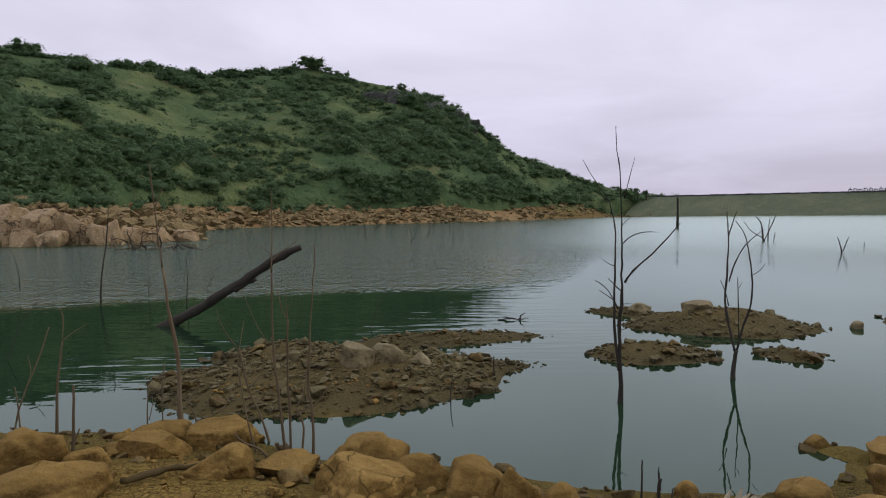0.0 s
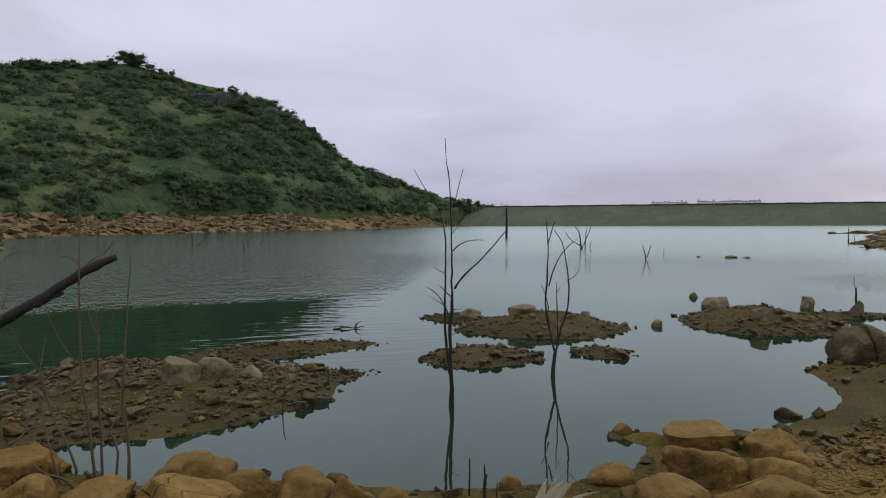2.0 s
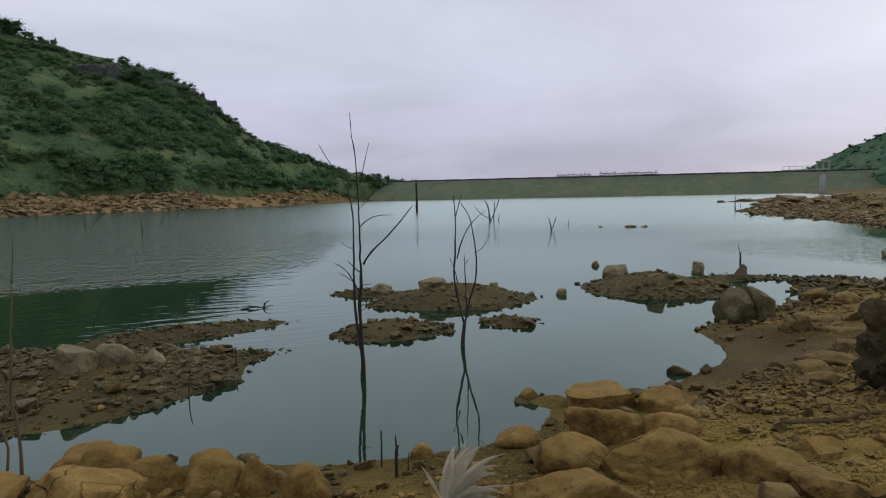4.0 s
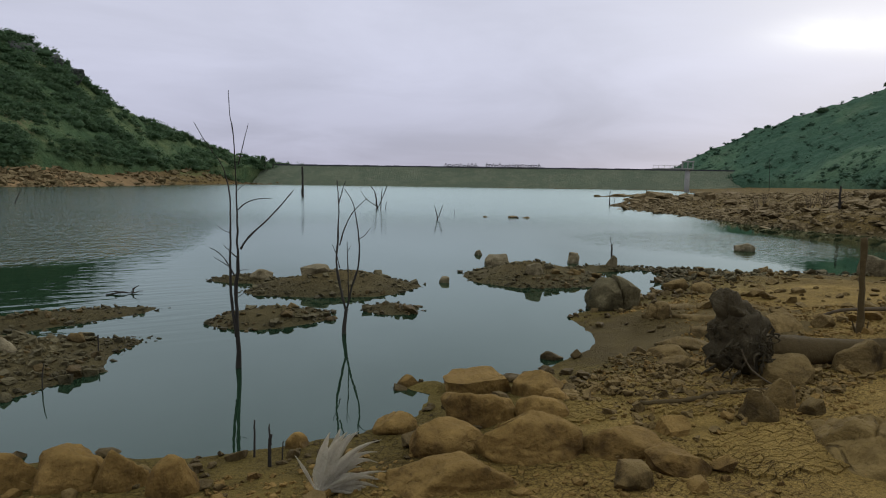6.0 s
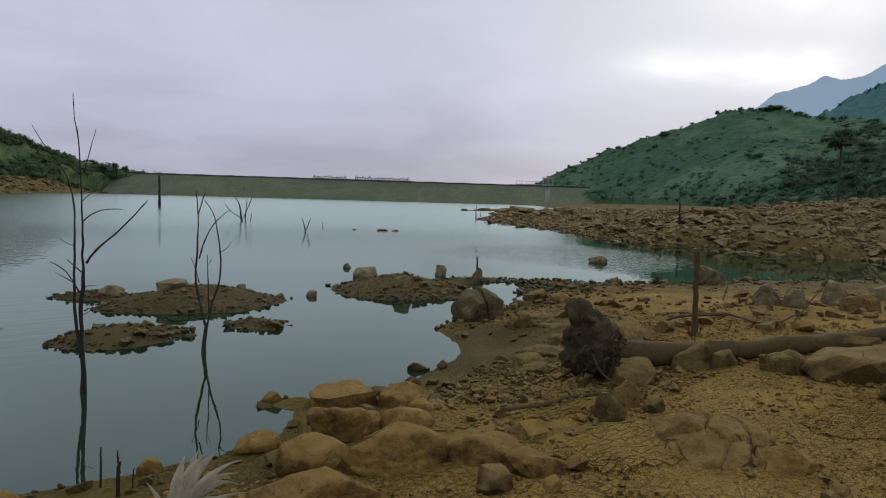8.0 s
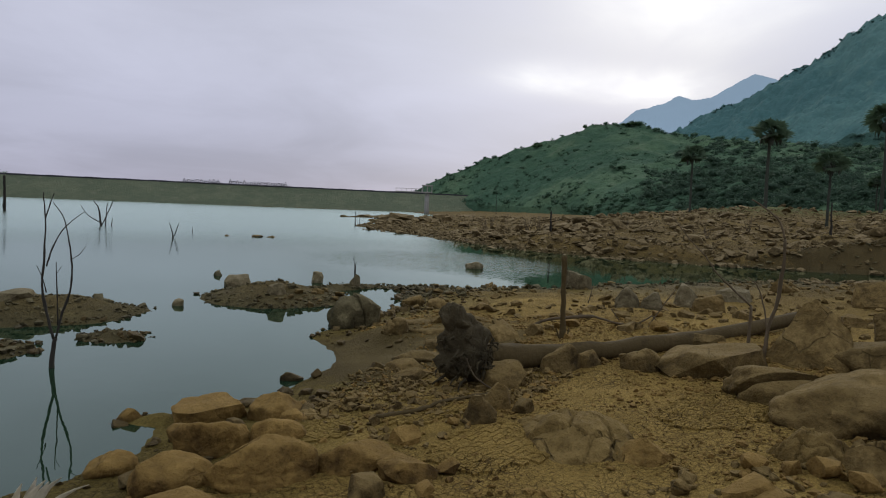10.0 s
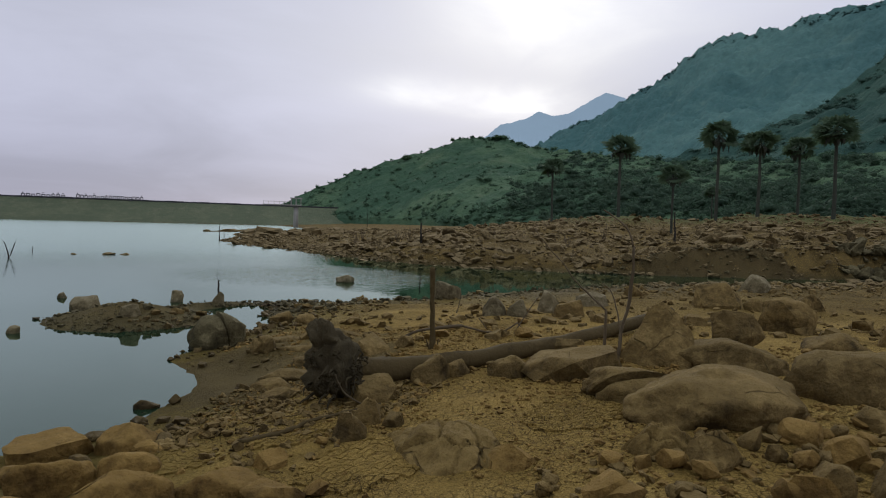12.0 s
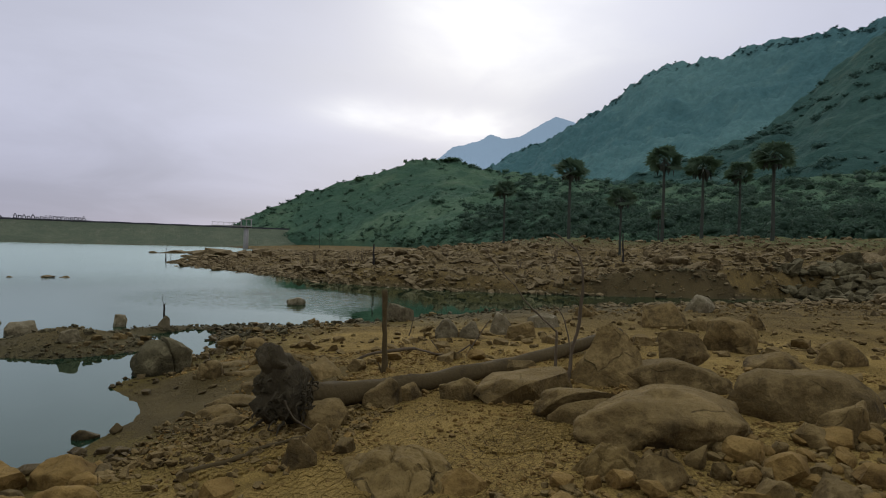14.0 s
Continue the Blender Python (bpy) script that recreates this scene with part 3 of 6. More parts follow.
def ridge(name, label, table, material, cols, rows, rugged, seed, power=0.8, back=0.6, blend=1.0, canopy=0.0):
    """A hillside lofted from its foot to its crest: rows of azimuth, foot distance, foot height, crest distance, crest height."""
    u = np.linspace(table[0][0], table[-1][0], cols)
    soft = np.array([curve_at(table, np.clip(u + o, table[0][0], table[-1][0])) for o in (-1.2 * blend, -0.6 * blend, 0, 0.6 * blend, 1.2 * blend)]).mean(axis=0)
    fd, fz, cd, cz = soft
    v = np.concatenate([[-0.06], np.linspace(0, 1, rows), [1.06, 1.15, 1.3, 1.5]])
    V, U = np.meshgrid(v, np.arange(cols), indexing="ij")
    a = np.radians(u)[U]
    d = fd[U] + (cd[U] - fd[U]) * V
    x, y = d * np.sin(a), d * np.cos(a)
    rise = np.where(V <= 1, np.clip(V, 0, 1) ** power * (1 - 0.12 * np.sin(np.clip(V, 0, 1) * math.pi)), 1 - (V - 1) * back)
    span = np.maximum(cz - fz, 0)[U]
    V = np.where(V < 0, 0, V)
    z = fz[U] + span * rise
    lump = fbm(x / 34, y / 34, 5, seed) * rugged + fbm(x / 9, y / 9, 4, seed + 9) * rugged * 0.3
    z = z + lump * ease(0, 0.12, V) * np.clip(span / 30, 0.08, 1.0) * np.where(V > 0.9, 0.5, 1)
    if canopy:
        z = z + canopy * (np.abs(fbm(x / 11, y / 11, 3, seed + 50)) * 1.6 + fbm(x / 5, y / 5, 2, seed + 60) - 0.3) * ease(0, 0.05, V)
    z[0] -= 14
    ob = new(name, mesh_from(name, np.stack([x, y, z], -1).reshape(-1, 3), grid_faces(len(v), cols), material, True))
    tagged(ob, label, "hill", kind="structure")
    return x[1: rows + 1], y[1: rows + 1], z[1: rows + 1]


def polar_table(rows):
    """Rows of azimuth, foot distance, foot elevation, crest distance, crest elevation, in degrees, as seen from eye height, to heights."""
    return [(a, fd, 1.9 + fd * math.tan(radians(fe)), cd, 1.9 + cd * math.tan(radians(ce))) for a, fd, fe, cd, ce in rows]


WEST = ridge("hill", "steep green scrub-covered hill above the far shore", polar_table([
    (-95, 150, 1.0, 260, 4), (-70, 110, 1.6, 240, 8), (-50, 90, 2.0, 215, 10.8), (-33, 84, 1.9, 200, 11.7), (-28, 100, 1.6, 206, 11.6), (-24, 116, 1.3, 212, 11.6), (-19, 126, 1.2, 220, 11.2), (-14, 134, 1.2, 224, 11.8), (-11, 138, 1.2, 226, 12.1), (-8, 142, 1.2, 224, 11.5),
    (-4, 148, 1.2, 220, 10.5), (0.7, 158, 1.1, 222, 9.1), (2.6, 163, 1.0, 226, 7.6), (4.2, 168, 0.9, 232, 6.1), (6, 184, 0.85, 240, 5.1), (10.3, 236, 0.8, 268, 3.3), (13, 262, 0.95, 286, 2.3), (15, 276, 1.0, 294, 1.65), (17, 288, 0.9, 302, 1.25), (19, 298, 0.4, 308, 0.7), (22, 304, 0.2, 314, 0.2)]), HILL, 520, 120, 5.0, 3, canopy=1.3)
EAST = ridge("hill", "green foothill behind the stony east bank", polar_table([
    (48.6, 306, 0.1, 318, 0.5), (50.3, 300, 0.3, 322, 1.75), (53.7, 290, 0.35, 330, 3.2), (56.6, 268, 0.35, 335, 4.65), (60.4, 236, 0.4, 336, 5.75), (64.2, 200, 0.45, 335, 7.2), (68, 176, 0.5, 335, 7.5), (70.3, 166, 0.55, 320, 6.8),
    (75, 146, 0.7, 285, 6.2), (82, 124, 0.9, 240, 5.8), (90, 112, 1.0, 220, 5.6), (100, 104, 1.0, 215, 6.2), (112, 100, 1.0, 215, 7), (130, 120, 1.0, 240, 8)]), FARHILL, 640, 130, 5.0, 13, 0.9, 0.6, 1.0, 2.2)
SOUTH = ridge("hill", "long high forested hill with evening haze in its colours", polar_table([
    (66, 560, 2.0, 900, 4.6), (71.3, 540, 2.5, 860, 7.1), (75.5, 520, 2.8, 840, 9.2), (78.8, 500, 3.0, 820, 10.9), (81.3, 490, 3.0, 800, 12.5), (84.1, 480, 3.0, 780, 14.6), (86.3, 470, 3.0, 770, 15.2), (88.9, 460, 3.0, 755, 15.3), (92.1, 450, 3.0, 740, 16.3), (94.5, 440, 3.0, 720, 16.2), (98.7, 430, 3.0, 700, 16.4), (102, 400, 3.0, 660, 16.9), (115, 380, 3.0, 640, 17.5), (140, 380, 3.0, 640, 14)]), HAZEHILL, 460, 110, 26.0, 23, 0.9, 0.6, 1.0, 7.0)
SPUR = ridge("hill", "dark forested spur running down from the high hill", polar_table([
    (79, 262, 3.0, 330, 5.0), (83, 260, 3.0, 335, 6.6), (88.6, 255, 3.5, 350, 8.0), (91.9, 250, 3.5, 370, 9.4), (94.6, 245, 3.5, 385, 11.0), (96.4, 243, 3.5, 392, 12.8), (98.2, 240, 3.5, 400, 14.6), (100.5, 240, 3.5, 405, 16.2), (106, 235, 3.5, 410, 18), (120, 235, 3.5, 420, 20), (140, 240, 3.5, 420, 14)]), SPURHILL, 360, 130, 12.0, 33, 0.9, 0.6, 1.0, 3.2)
ridge("mountain", "self-lit blue mountain ridge under the bright cloud", polar_table([
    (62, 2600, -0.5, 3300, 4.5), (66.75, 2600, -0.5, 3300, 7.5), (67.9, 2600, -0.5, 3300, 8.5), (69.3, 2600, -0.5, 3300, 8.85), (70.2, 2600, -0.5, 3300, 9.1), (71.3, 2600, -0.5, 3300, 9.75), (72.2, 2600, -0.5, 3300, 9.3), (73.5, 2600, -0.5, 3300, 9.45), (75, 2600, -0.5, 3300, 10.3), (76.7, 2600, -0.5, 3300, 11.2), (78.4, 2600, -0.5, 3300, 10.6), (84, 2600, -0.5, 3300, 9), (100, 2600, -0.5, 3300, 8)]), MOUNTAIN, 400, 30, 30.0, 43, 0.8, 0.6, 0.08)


# ---- scrub: leafy clumps scattered over the slopes ----
ICO = (1 + 5 ** 0.5) / 2
ICO_V = np.array([(-1, ICO, 0), (1, ICO, 0), (-1, -ICO, 0), (1, -ICO, 0), (0, -1, ICO), (0, 1, ICO), (0, -1, -ICO), (0, 1, -ICO), (ICO, 0, -1), (ICO, 0, 1), (-ICO, 0, -1), (-ICO, 0, 1)]) / math.hypot(1, ICO)
ICO_F = np.array([[i, j, k] for i in range(12) for j in range(i + 1, 12) for k in range(j + 1, 12) if all(abs(np.linalg.norm(ICO_V[p] - ICO_V[q]) - 1.0515) < 0.01 for p, q in ((i, j), (j, k), (i, k)))])
ICO_F = np.array([f if np.dot(np.cross(ICO_V[f[1]] - ICO_V[f[0]], ICO_V[f[2]] - ICO_V[f[0]]), ICO_V[f[0]]) > 0 else f[::-1] for f in ICO_F])


def leaf_clump(seed, leaves, lobes, size):
    """A bush about one metre across: a dome of lumpy lobes with small leaf blades standing out of them. Gives vertices and triangles."""
    rng = np.random.default_rng(seed)
    turn, out = rng.uniform(0, 2 * math.pi, lobes), 0.36 * np.sqrt(rng.uniform(0, 1, lobes))
    centres = np.stack([out * np.cos(turn), out * np.sin(turn), rng.uniform(0.16, 0.62, lobes) - 0.5 * out], -1)
    radius = rng.uniform(0.15, 0.29, lobes)
    vs, fs, n = [], [], 0
    for c, r in zip(centres, radius):
        spin = np.linalg.qr(rng.normal(size=(3, 3)))[0]
        vs.append(c + (ICO_V @ spin) * (r * rng.uniform(0.40, 0.78, (12, 1))))
        fs.append(ICO_F + n)
        n += 12
    k = rng.integers(0, lobes, leaves)
    d = rng.normal(size=(leaves, 3))
    d /= np.linalg.norm(d, axis=1)[:, None]
    mid = centres[k] + d * (radius[k] * rng.uniform(0.70, 1.28, leaves))[:, None]
    mid[:, 2] = np.maximum(mid[:, 2], 0.03)
    lay = d + rng.normal(size=(leaves, 3)) * 0.45
    a = np.cross(lay, rng.normal(size=(leaves, 3)))
    a /= np.maximum(np.linalg.norm(a, axis=1), 1e-3)[:, None]
    b = np.cross(lay, a)
    b /= np.maximum(np.linalg.norm(b, axis=1), 1e-3)[:, None]
    s = size * rng.uniform(0.6, 1.3, leaves)[:, None]
    blade = np.stack([mid - a * s, mid + b * s * 0.8, mid + a * s * 0.9 - b * s * 0.3], 1).reshape(-1, 3)
    fs.append(n + np.arange(3 * leaves).reshape(-1, 3))
    return np.concatenate(vs + [blade]), np.concatenate(fs)


def scatter_leaves(name, label, places, sizes, heights, material, leaves, seed, blade=0.12, lobes=4):
    rng = np.random.default_rng(seed)
    which = rng.integers(0, 7, len(places))
    vs, fs, count = [], [], 0
    for q in range(7):
        v, f = leaf_clump(seed + q, leaves, lobes + q % 2, blade)
        idx = np.where(which == q)[0]
        turn = rng.uniform(0, 2 * math.pi, len(idx))
        c, s = np.cos(turn)[:, None], np.sin(turn)[:, None]
        x, y, z = v[None, :, 0], v[None, :, 1], v[None, :, 2]
        w, h = sizes[idx][:, None], heights[idx][:, None]
        p = np.stack([(x * c - y * s) * w, (x * s + y * c) * w, z * h], -1) + places[idx][:, None, :]
        fs.append((f[None] + (np.arange(len(idx)) * len(v))[:, None, None] + count).reshape(-1, 3))
        vs.append(p.reshape(-1, 3))
        count += len(idx) * len(v)
    return tagged(new(name, mesh_from(name, np.concatenate(vs), np.concatenate(fs), material, True)), label, "bushes", kind="stuff")


# grassy clearings on the western hill: azimuth, elevation, half width, half height, in degrees
CLEARINGS = [(-30.4, 9.1, 2.6, 0.5), (-27.5, 8.4, 2.6, 0.6), (-24.0, 7.4, 2.6, 0.6), (-20.8, 6.4, 2.4, 0.6), (-17.0, 4.9, 2.2, 0.6), (-24.3, 10.0, 1.7, 0.9), (-8.7, 9.0, 1.8, 0.7), (-6.3, 8.0, 1.6, 0.6), (-12.0, 2.9, 2.2, 0.5), (-4.0, 3.3, 2.0, 0.5), (-17.0, 2.4, 1.6, 0.4), (-6.9, 4.3, 1.6, 0.5), (3.0, 3.2, 2.0, 0.5), (9.4, 2.45, 2.0, 0.45), (-21.0, 9.0, 1.4, 0.5), (-10.0, 6.4, 1.4, 0.4)]


def on_ridge(grid, count, seed, dense, low=0.02, high=1.0, az0=-45, az1=108, gaps=()):
    """Places on a hillside, thick where the noise is high."""
    rng = np.random.default_rng(seed)
    x, y, z = grid
    rows, cols = x.shape
    i = rng.uniform(low * (rows - 1), high * (rows - 1.01), count * 6)
    j = rng.uniform(0, cols - 1.01, count * 6)
    a, b = i.astype(int), j.astype(int)
    f, g = i - a, j - b

    def at(m):
        return m[a, b] * (1 - f) * (1 - g) + m[a + 1, b] * f * (1 - g) + m[a, b + 1] * (1 - f) * g + m[a + 1, b + 1] * f * g
    p = np.stack([at(x), at(y), at(z)], -1)
    az = np.degrees(np.arctan2(p[:, 0], p[:, 1]))
    el = np.degrees(np.arctan2(p[:, 2] - 1.9, np.hypot(p[:, 0], p[:, 1])))
    n = fbm(p[:, 0] / 24, p[:, 1] / 24, 3, seed) * 1.3 + 0.5 * fbm(p[:, 0] / 8, p[:, 1] / 8, 2, seed + 3)
    for ca, ce, wa, we in gaps:
        n = n - 0.55 * np.exp(-(((az - ca) / wa) ** 2 + ((el - ce) / we) ** 2) ** 2)
    keep = (rng.uniform(-0.5, 0.5, count * 6) * 0.5 + n * 1.6 > dense) & (az > az0) & (az < az1)
    return p[keep][:count], rng


def clothe(name, label, grid, count, seed, dense, size, material, leaves, low=0.02, high=1.0, blade=0.12, flat=1.0, lobes=5, sink=0.12, **where):
    p, rng = on_ridge(grid, count, seed, dense, low, high, **where)
    s = size * np.minimum(rng.lognormal(0, 0.42, len(p)), 1.7)
    p[:, 2] -= sink * s
    scatter_leaves(name, label, p, s * 1.25, s * flat * rng.uniform(0.7, 1.05, len(p)), material, leaves, seed, blade, lobes)


clothe("hillside_bushes", "dense green thorn scrub and small trees on a slope", WEST, 2300, 101, -0.2, 2.7, LEAF, 110, 0.02, 0.97, 0.085, 0.95, 3, 0.2, gaps=CLEARINGS)
clothe("hillside_trees", "broad rounded green trees standing among scrub", WEST, 420, 105, -0.1, 4.6, LEAF, 330, 0.02, 0.93, 0.055, 0.9, 7, 0.2, gaps=CLEARINGS)
clothe("low_scrub", "low green shrubs among the grass of a slope", WEST, 1600, 104, -0.45, 1.1, LEAF, 40, 0.02, 0.99, 0.11, 0.8, 2, 0.25)
clothe("crest_trees", "low trees along a hill crest against the sky", WEST, 560, 102, -0.3, 2.6, LEAF, 120, 0.965, 1.0, 0.065, lobes=4)
clothe("foot_thicket", "thick green bushes along the foot of a hill", WEST, 480, 103, -0.4, 3.2, LEAF, 170, 0.0, 0.12, 0.065, 0.9, 5, 0.2)
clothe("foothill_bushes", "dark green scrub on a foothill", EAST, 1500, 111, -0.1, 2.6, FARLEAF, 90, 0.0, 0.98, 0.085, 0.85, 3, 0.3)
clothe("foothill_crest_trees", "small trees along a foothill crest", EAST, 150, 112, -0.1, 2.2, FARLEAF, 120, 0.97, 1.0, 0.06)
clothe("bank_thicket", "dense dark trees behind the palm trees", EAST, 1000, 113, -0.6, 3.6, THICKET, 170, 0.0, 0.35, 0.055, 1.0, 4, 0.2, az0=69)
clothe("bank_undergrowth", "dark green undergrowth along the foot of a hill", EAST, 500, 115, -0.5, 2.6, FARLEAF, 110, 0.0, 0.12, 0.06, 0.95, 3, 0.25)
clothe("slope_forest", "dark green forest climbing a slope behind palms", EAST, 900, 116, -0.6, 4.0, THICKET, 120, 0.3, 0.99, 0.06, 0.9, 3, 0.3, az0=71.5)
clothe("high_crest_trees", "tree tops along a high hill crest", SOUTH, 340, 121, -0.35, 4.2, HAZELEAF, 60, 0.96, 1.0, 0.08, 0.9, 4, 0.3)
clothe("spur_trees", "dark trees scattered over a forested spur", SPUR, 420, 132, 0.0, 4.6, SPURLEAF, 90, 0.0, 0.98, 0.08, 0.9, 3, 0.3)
rng = np.random.default_rng(140)
x, y = rng.uniform(-75, 78, 9000), rng.uniform(48, 262, 9000)
far_in = inland(x, y)
keep = (far_in > 9.5 + 5 * fbm(x / 12, y / 12, 2, 9)) & (far_in < 30) & (y > 50 + np.maximum(x, 0) * 0.5)
x, y = x[keep][:700], y[keep][:700]
tall = 2.2 * rng.lognormal(0, 0.4, len(x))
scatter_leaves("bank_bushes", "green bushes at the top of a bare bank", np.stack([x, y, height(x, y) - 0.3], -1), tall * 1.3, tall, LEAF, 100, 141, 0.075)


# ---- dam: a long grassed earth bank ----
DAM_A, DAM_B = Vector((70, 260, 0)), Vector((252, 140.9, 0))


def make_dam():
    along = (DAM_B - DAM_A).normalized()
    out = Vector((along.y, -along.x, 0)) * -1
    profile = [(-1.5, -1.0), (0.0, -0.1), (5.5, 2.2), (6.8, 2.35), (13.5, 5.6), (14.6, 5.75), (18.5, 7.55), (19.2, 7.75), (23.5, 7.75), (24.2, 7.5), (45, -1.0)]
    n = 214
    verts = []
    for i in range(n):
        p = DAM_A.lerp(DAM_B, i / (n - 1))
        for q, (d, h) in enumerate(profile):
            bump = 0.18 * float(fbm(p.x / 3 + q * 7, p.y / 3, 3, 61)) if 0 < q < 7 else 0
            verts.append(p + out * (d + bump) + Vector((0, 0, h + bump)))
    return mesh_from("dam", verts, grid_faces(n, len(profile))[:, ::-1], DAMGRASS, True), along, out


dam_mesh, DAM_ALONG, DAM_OUT = make_dam()
dam = tagged(new("dam", dam_mesh), "long low grassed earth dam with a road along its crest", "dam", kind="structure")


def dam_place(u, d, h):
    return DAM_A + DAM_ALONG * u + DAM_OUT * d + Vector((0, 0, h))


# ---- boulders ----
BOULDER_SEED = [0]


def fit_cube(bm):
    lo = [min(v.co[i] for v in bm.verts) for i in range(3)]
    hi = [max(v.co[i] for v in bm.verts) for i in range(3)]
    for v in bm.verts:
        v.co = Vector([(v.co[i] - (lo[i] + hi[i]) / 2) / (hi[i] - lo[i]) for i in range(3)])
    return bm


def broken_shape(seed, kind, corners, worn, cuts):
    """A stone broken along flat faces in a unit cube: a hull of random corners with worn edges and a little relief."""
    rnd = random.Random(seed)
    bm = bmesh.new()
    for _ in range(corners):
        d = Vector((rnd.gauss(0, 1), rnd.gauss(0, 1), rnd.gauss(0, 1))).normalized() * rnd.uniform(0.86, 1.08)
        if kind == 2:
            d.z = max(-0.6, min(d.z, 0.46 + 0.12 * d.x))
        if kind == 4:
            k = 1.25 - 0.95 * (d.z + 1) / 2
            d = Vector((d.x * k - 0.15 * d.z, d.y * k, d.z))
        bm.verts.new(d)
    done = bmesh.ops.convex_hull(bm, input=bm.verts[:])
    bmesh.ops.delete(bm, geom=[v for v in set(done["geom_interior"] + done["geom_unused"]) if isinstance(v, bmesh.types.BMVert)], context="VERTS")
    bmesh.ops.dissolve_limit(bm, angle_limit=0.22, verts=bm.verts[:], edges=bm.edges[:])
    if worn and not cuts:
        bmesh.ops.bevel(bm, geom=bm.edges[:], offset=worn, segments=1, affect="EDGES", clamp_overlap=True)
    bmesh.ops.triangulate(bm, faces=bm.faces[:])
    for step in range(cuts):
        bmesh.ops.subdivide_edges(bm, edges=[e for e in bm.edges if e.calc_length() > 0.13], cuts=1)
        bmesh.ops.triangulate(bm, faces=bm.faces[:])
        if step == cuts - 1:
            bmesh.ops.smooth_vert(bm, verts=bm.verts[:], factor=worn * 3, use_axis_x=True, use_axis_y=True, use_axis_z=True)
    if cuts:
        off = Vector((seed * 3.17, seed * 1.7, seed * 0.9))
        bm.normal_update()
        for v in bm.verts:
            p = v.co + off
            ledge = noise.noise(Vector((p.x * 1.2, p.y * 1.2, p.z * 4.5)))
            v.co += v.normal * (0.06 * noise.noise(p * 1.9) + 0.03 * noise.noise(p * 4.3) + 0.014 * noise.noise(p * 11) + 0.03 * ledge - 0.30 * max(0.0, 0.05 - abs(noise.noise(p * 1.1 - off * 2))))
    bm.normal_update()
    for e in bm.edges:
        e.smooth = e.calc_face_angle(0.0) < (0.6 if cuts else 0.2)
    return fit_cube(bm)


def rock_shape(seed, kind, level):
    """A stone in a unit cube: 0 water-worn, 1 angular, 2 slab, 3 weathered outcrop, 4 peaked."""
    rnd = random.Random(seed)
    if kind in (1, 2, 4) and level > 2:
        return broken_shape(seed, kind, 15 + seed % 8, 0.07 + 0.03 * (seed % 3), 3 if level > 3 else 2)
    bm = bmesh.new()
    bmesh.ops.create_icosphere(bm, subdivisions=level, radius=1.0)
    planes = []
    for _ in range(18 if kind == 3 else 11):
        n = Vector((rnd.gauss(0, 1), rnd.gauss(0, 1), rnd.gauss(0, 0.8))).normalized()
        planes.append((n, rnd.uniform(0.50, 0.82) if kind else rnd.uniform(0.60, 0.88)))
    if kind == 3:
        planes.append((Vector((rnd.uniform(-0.15, 0.15), rnd.uniform(-0.15, 0.15), 1)).normalized(), 0.5))
    off = Vector((seed * 3.17, seed * 1.7, seed * 0.9))
    sharp = 46 if kind == 3 else 34
    for v in bm.verts:
        d = v.co.normalized()
        total = sum((max(d.dot(n), 0.01) / c) ** sharp for n, c in planes) + 0.6
        r = total ** (-1.0 / sharp)
        r *= 1 + 0.07 * noise.noise(d * 1.7 + off) + 0.06 * noise.noise(d * 3.6 + off) + 0.03 * noise.noise(Vector((d.x * 1.5, d.y * 1.5, d.z * 7)) + off) - 0.28 * max(0.0, 0.09 - abs(noise.noise(d * 1.6 - off))) + 0.03 * noise.noise(d * 7 + off) + 0.014 * noise.noise(d * 15 + off)
        if kind == 3:
            cell = noise.voronoi(d * 2.0 + off)[0]
            r *= 1 - 0.09 * max(0.0, 1 - (cell[1] - cell[0]) / 0.13)
        v.co = d * r
    for e in bm.edges:
        e.smooth = e.calc_face_angle(0.0) < 0.42
    return fit_cube(bm)


def boulder(x, y, z, wide, deep, tall, turn, kind, stone=None):
    """One boulder bedded in the silt; tall is what stands above the ground."""
    BOULDER_SEED[0] += 1
    bm = rock_shape(BOULDER_SEED[0], kind, 5 if kind == 3 or kind == 0 and wide > 0.5 and math.hypot(x, y) < 6 else 4 if wide > 0.3 and math.hypot(x, y) < 9 else 3)
    tall *= 0.94 if z > 0.06 or wide > 0.7 else 0.84
    total = tall * 1.85 + 0.04
    for v in bm.verts:
        v.co = Vector((v.co.x * wide * 1.06, v.co.y * deep * 1.06, v.co.z * total))
    words = {0: ("rounded ochre boulder bedded in dry silt", "rounded boulder standing in shallow water"), 1: ("angular brown rock lying on the silt", "angular dark rock at the water line"),
             2: ("flat-topped ochre slab of rock on the shore", "flat slab of rock at the water line"), 3: ("pale fissured bedrock outcrop at the lake edge", "pale fissured bedrock outcrop at the lake edge"),
             4: ("large peaked brown boulder on the shore", "large peaked brown boulder at the water line")}[kind][0 if z > 0.06 else 1]
    far = math.hypot(x, y) > 25
    if far:
        usual = OUTCROP if x < 0 else BANKROCK
    elif kind == 3:
        usual = SILTROCK
    elif x < 12.5 and y > (8.2 if x > 4.2 else 6.2):
        usual = PALEROCK
    elif math.hypot(x, y) > 9.5:
        usual = MIDROCK
    elif x < 4.2:
        usual = ROCK
    else:
        usual = (MIDROCK, GREYROCK)[BOULDER_SEED[0] % 2]
    ob = part("outcrop" if kind == 3 else "boulder", bm, stone or usual, smooth=True)
    ob.matrix_world = pose(x, y, z + tall - total * 0.5, 0, 0, turn)
    return tagged(ob, words, "rock", "boulders")


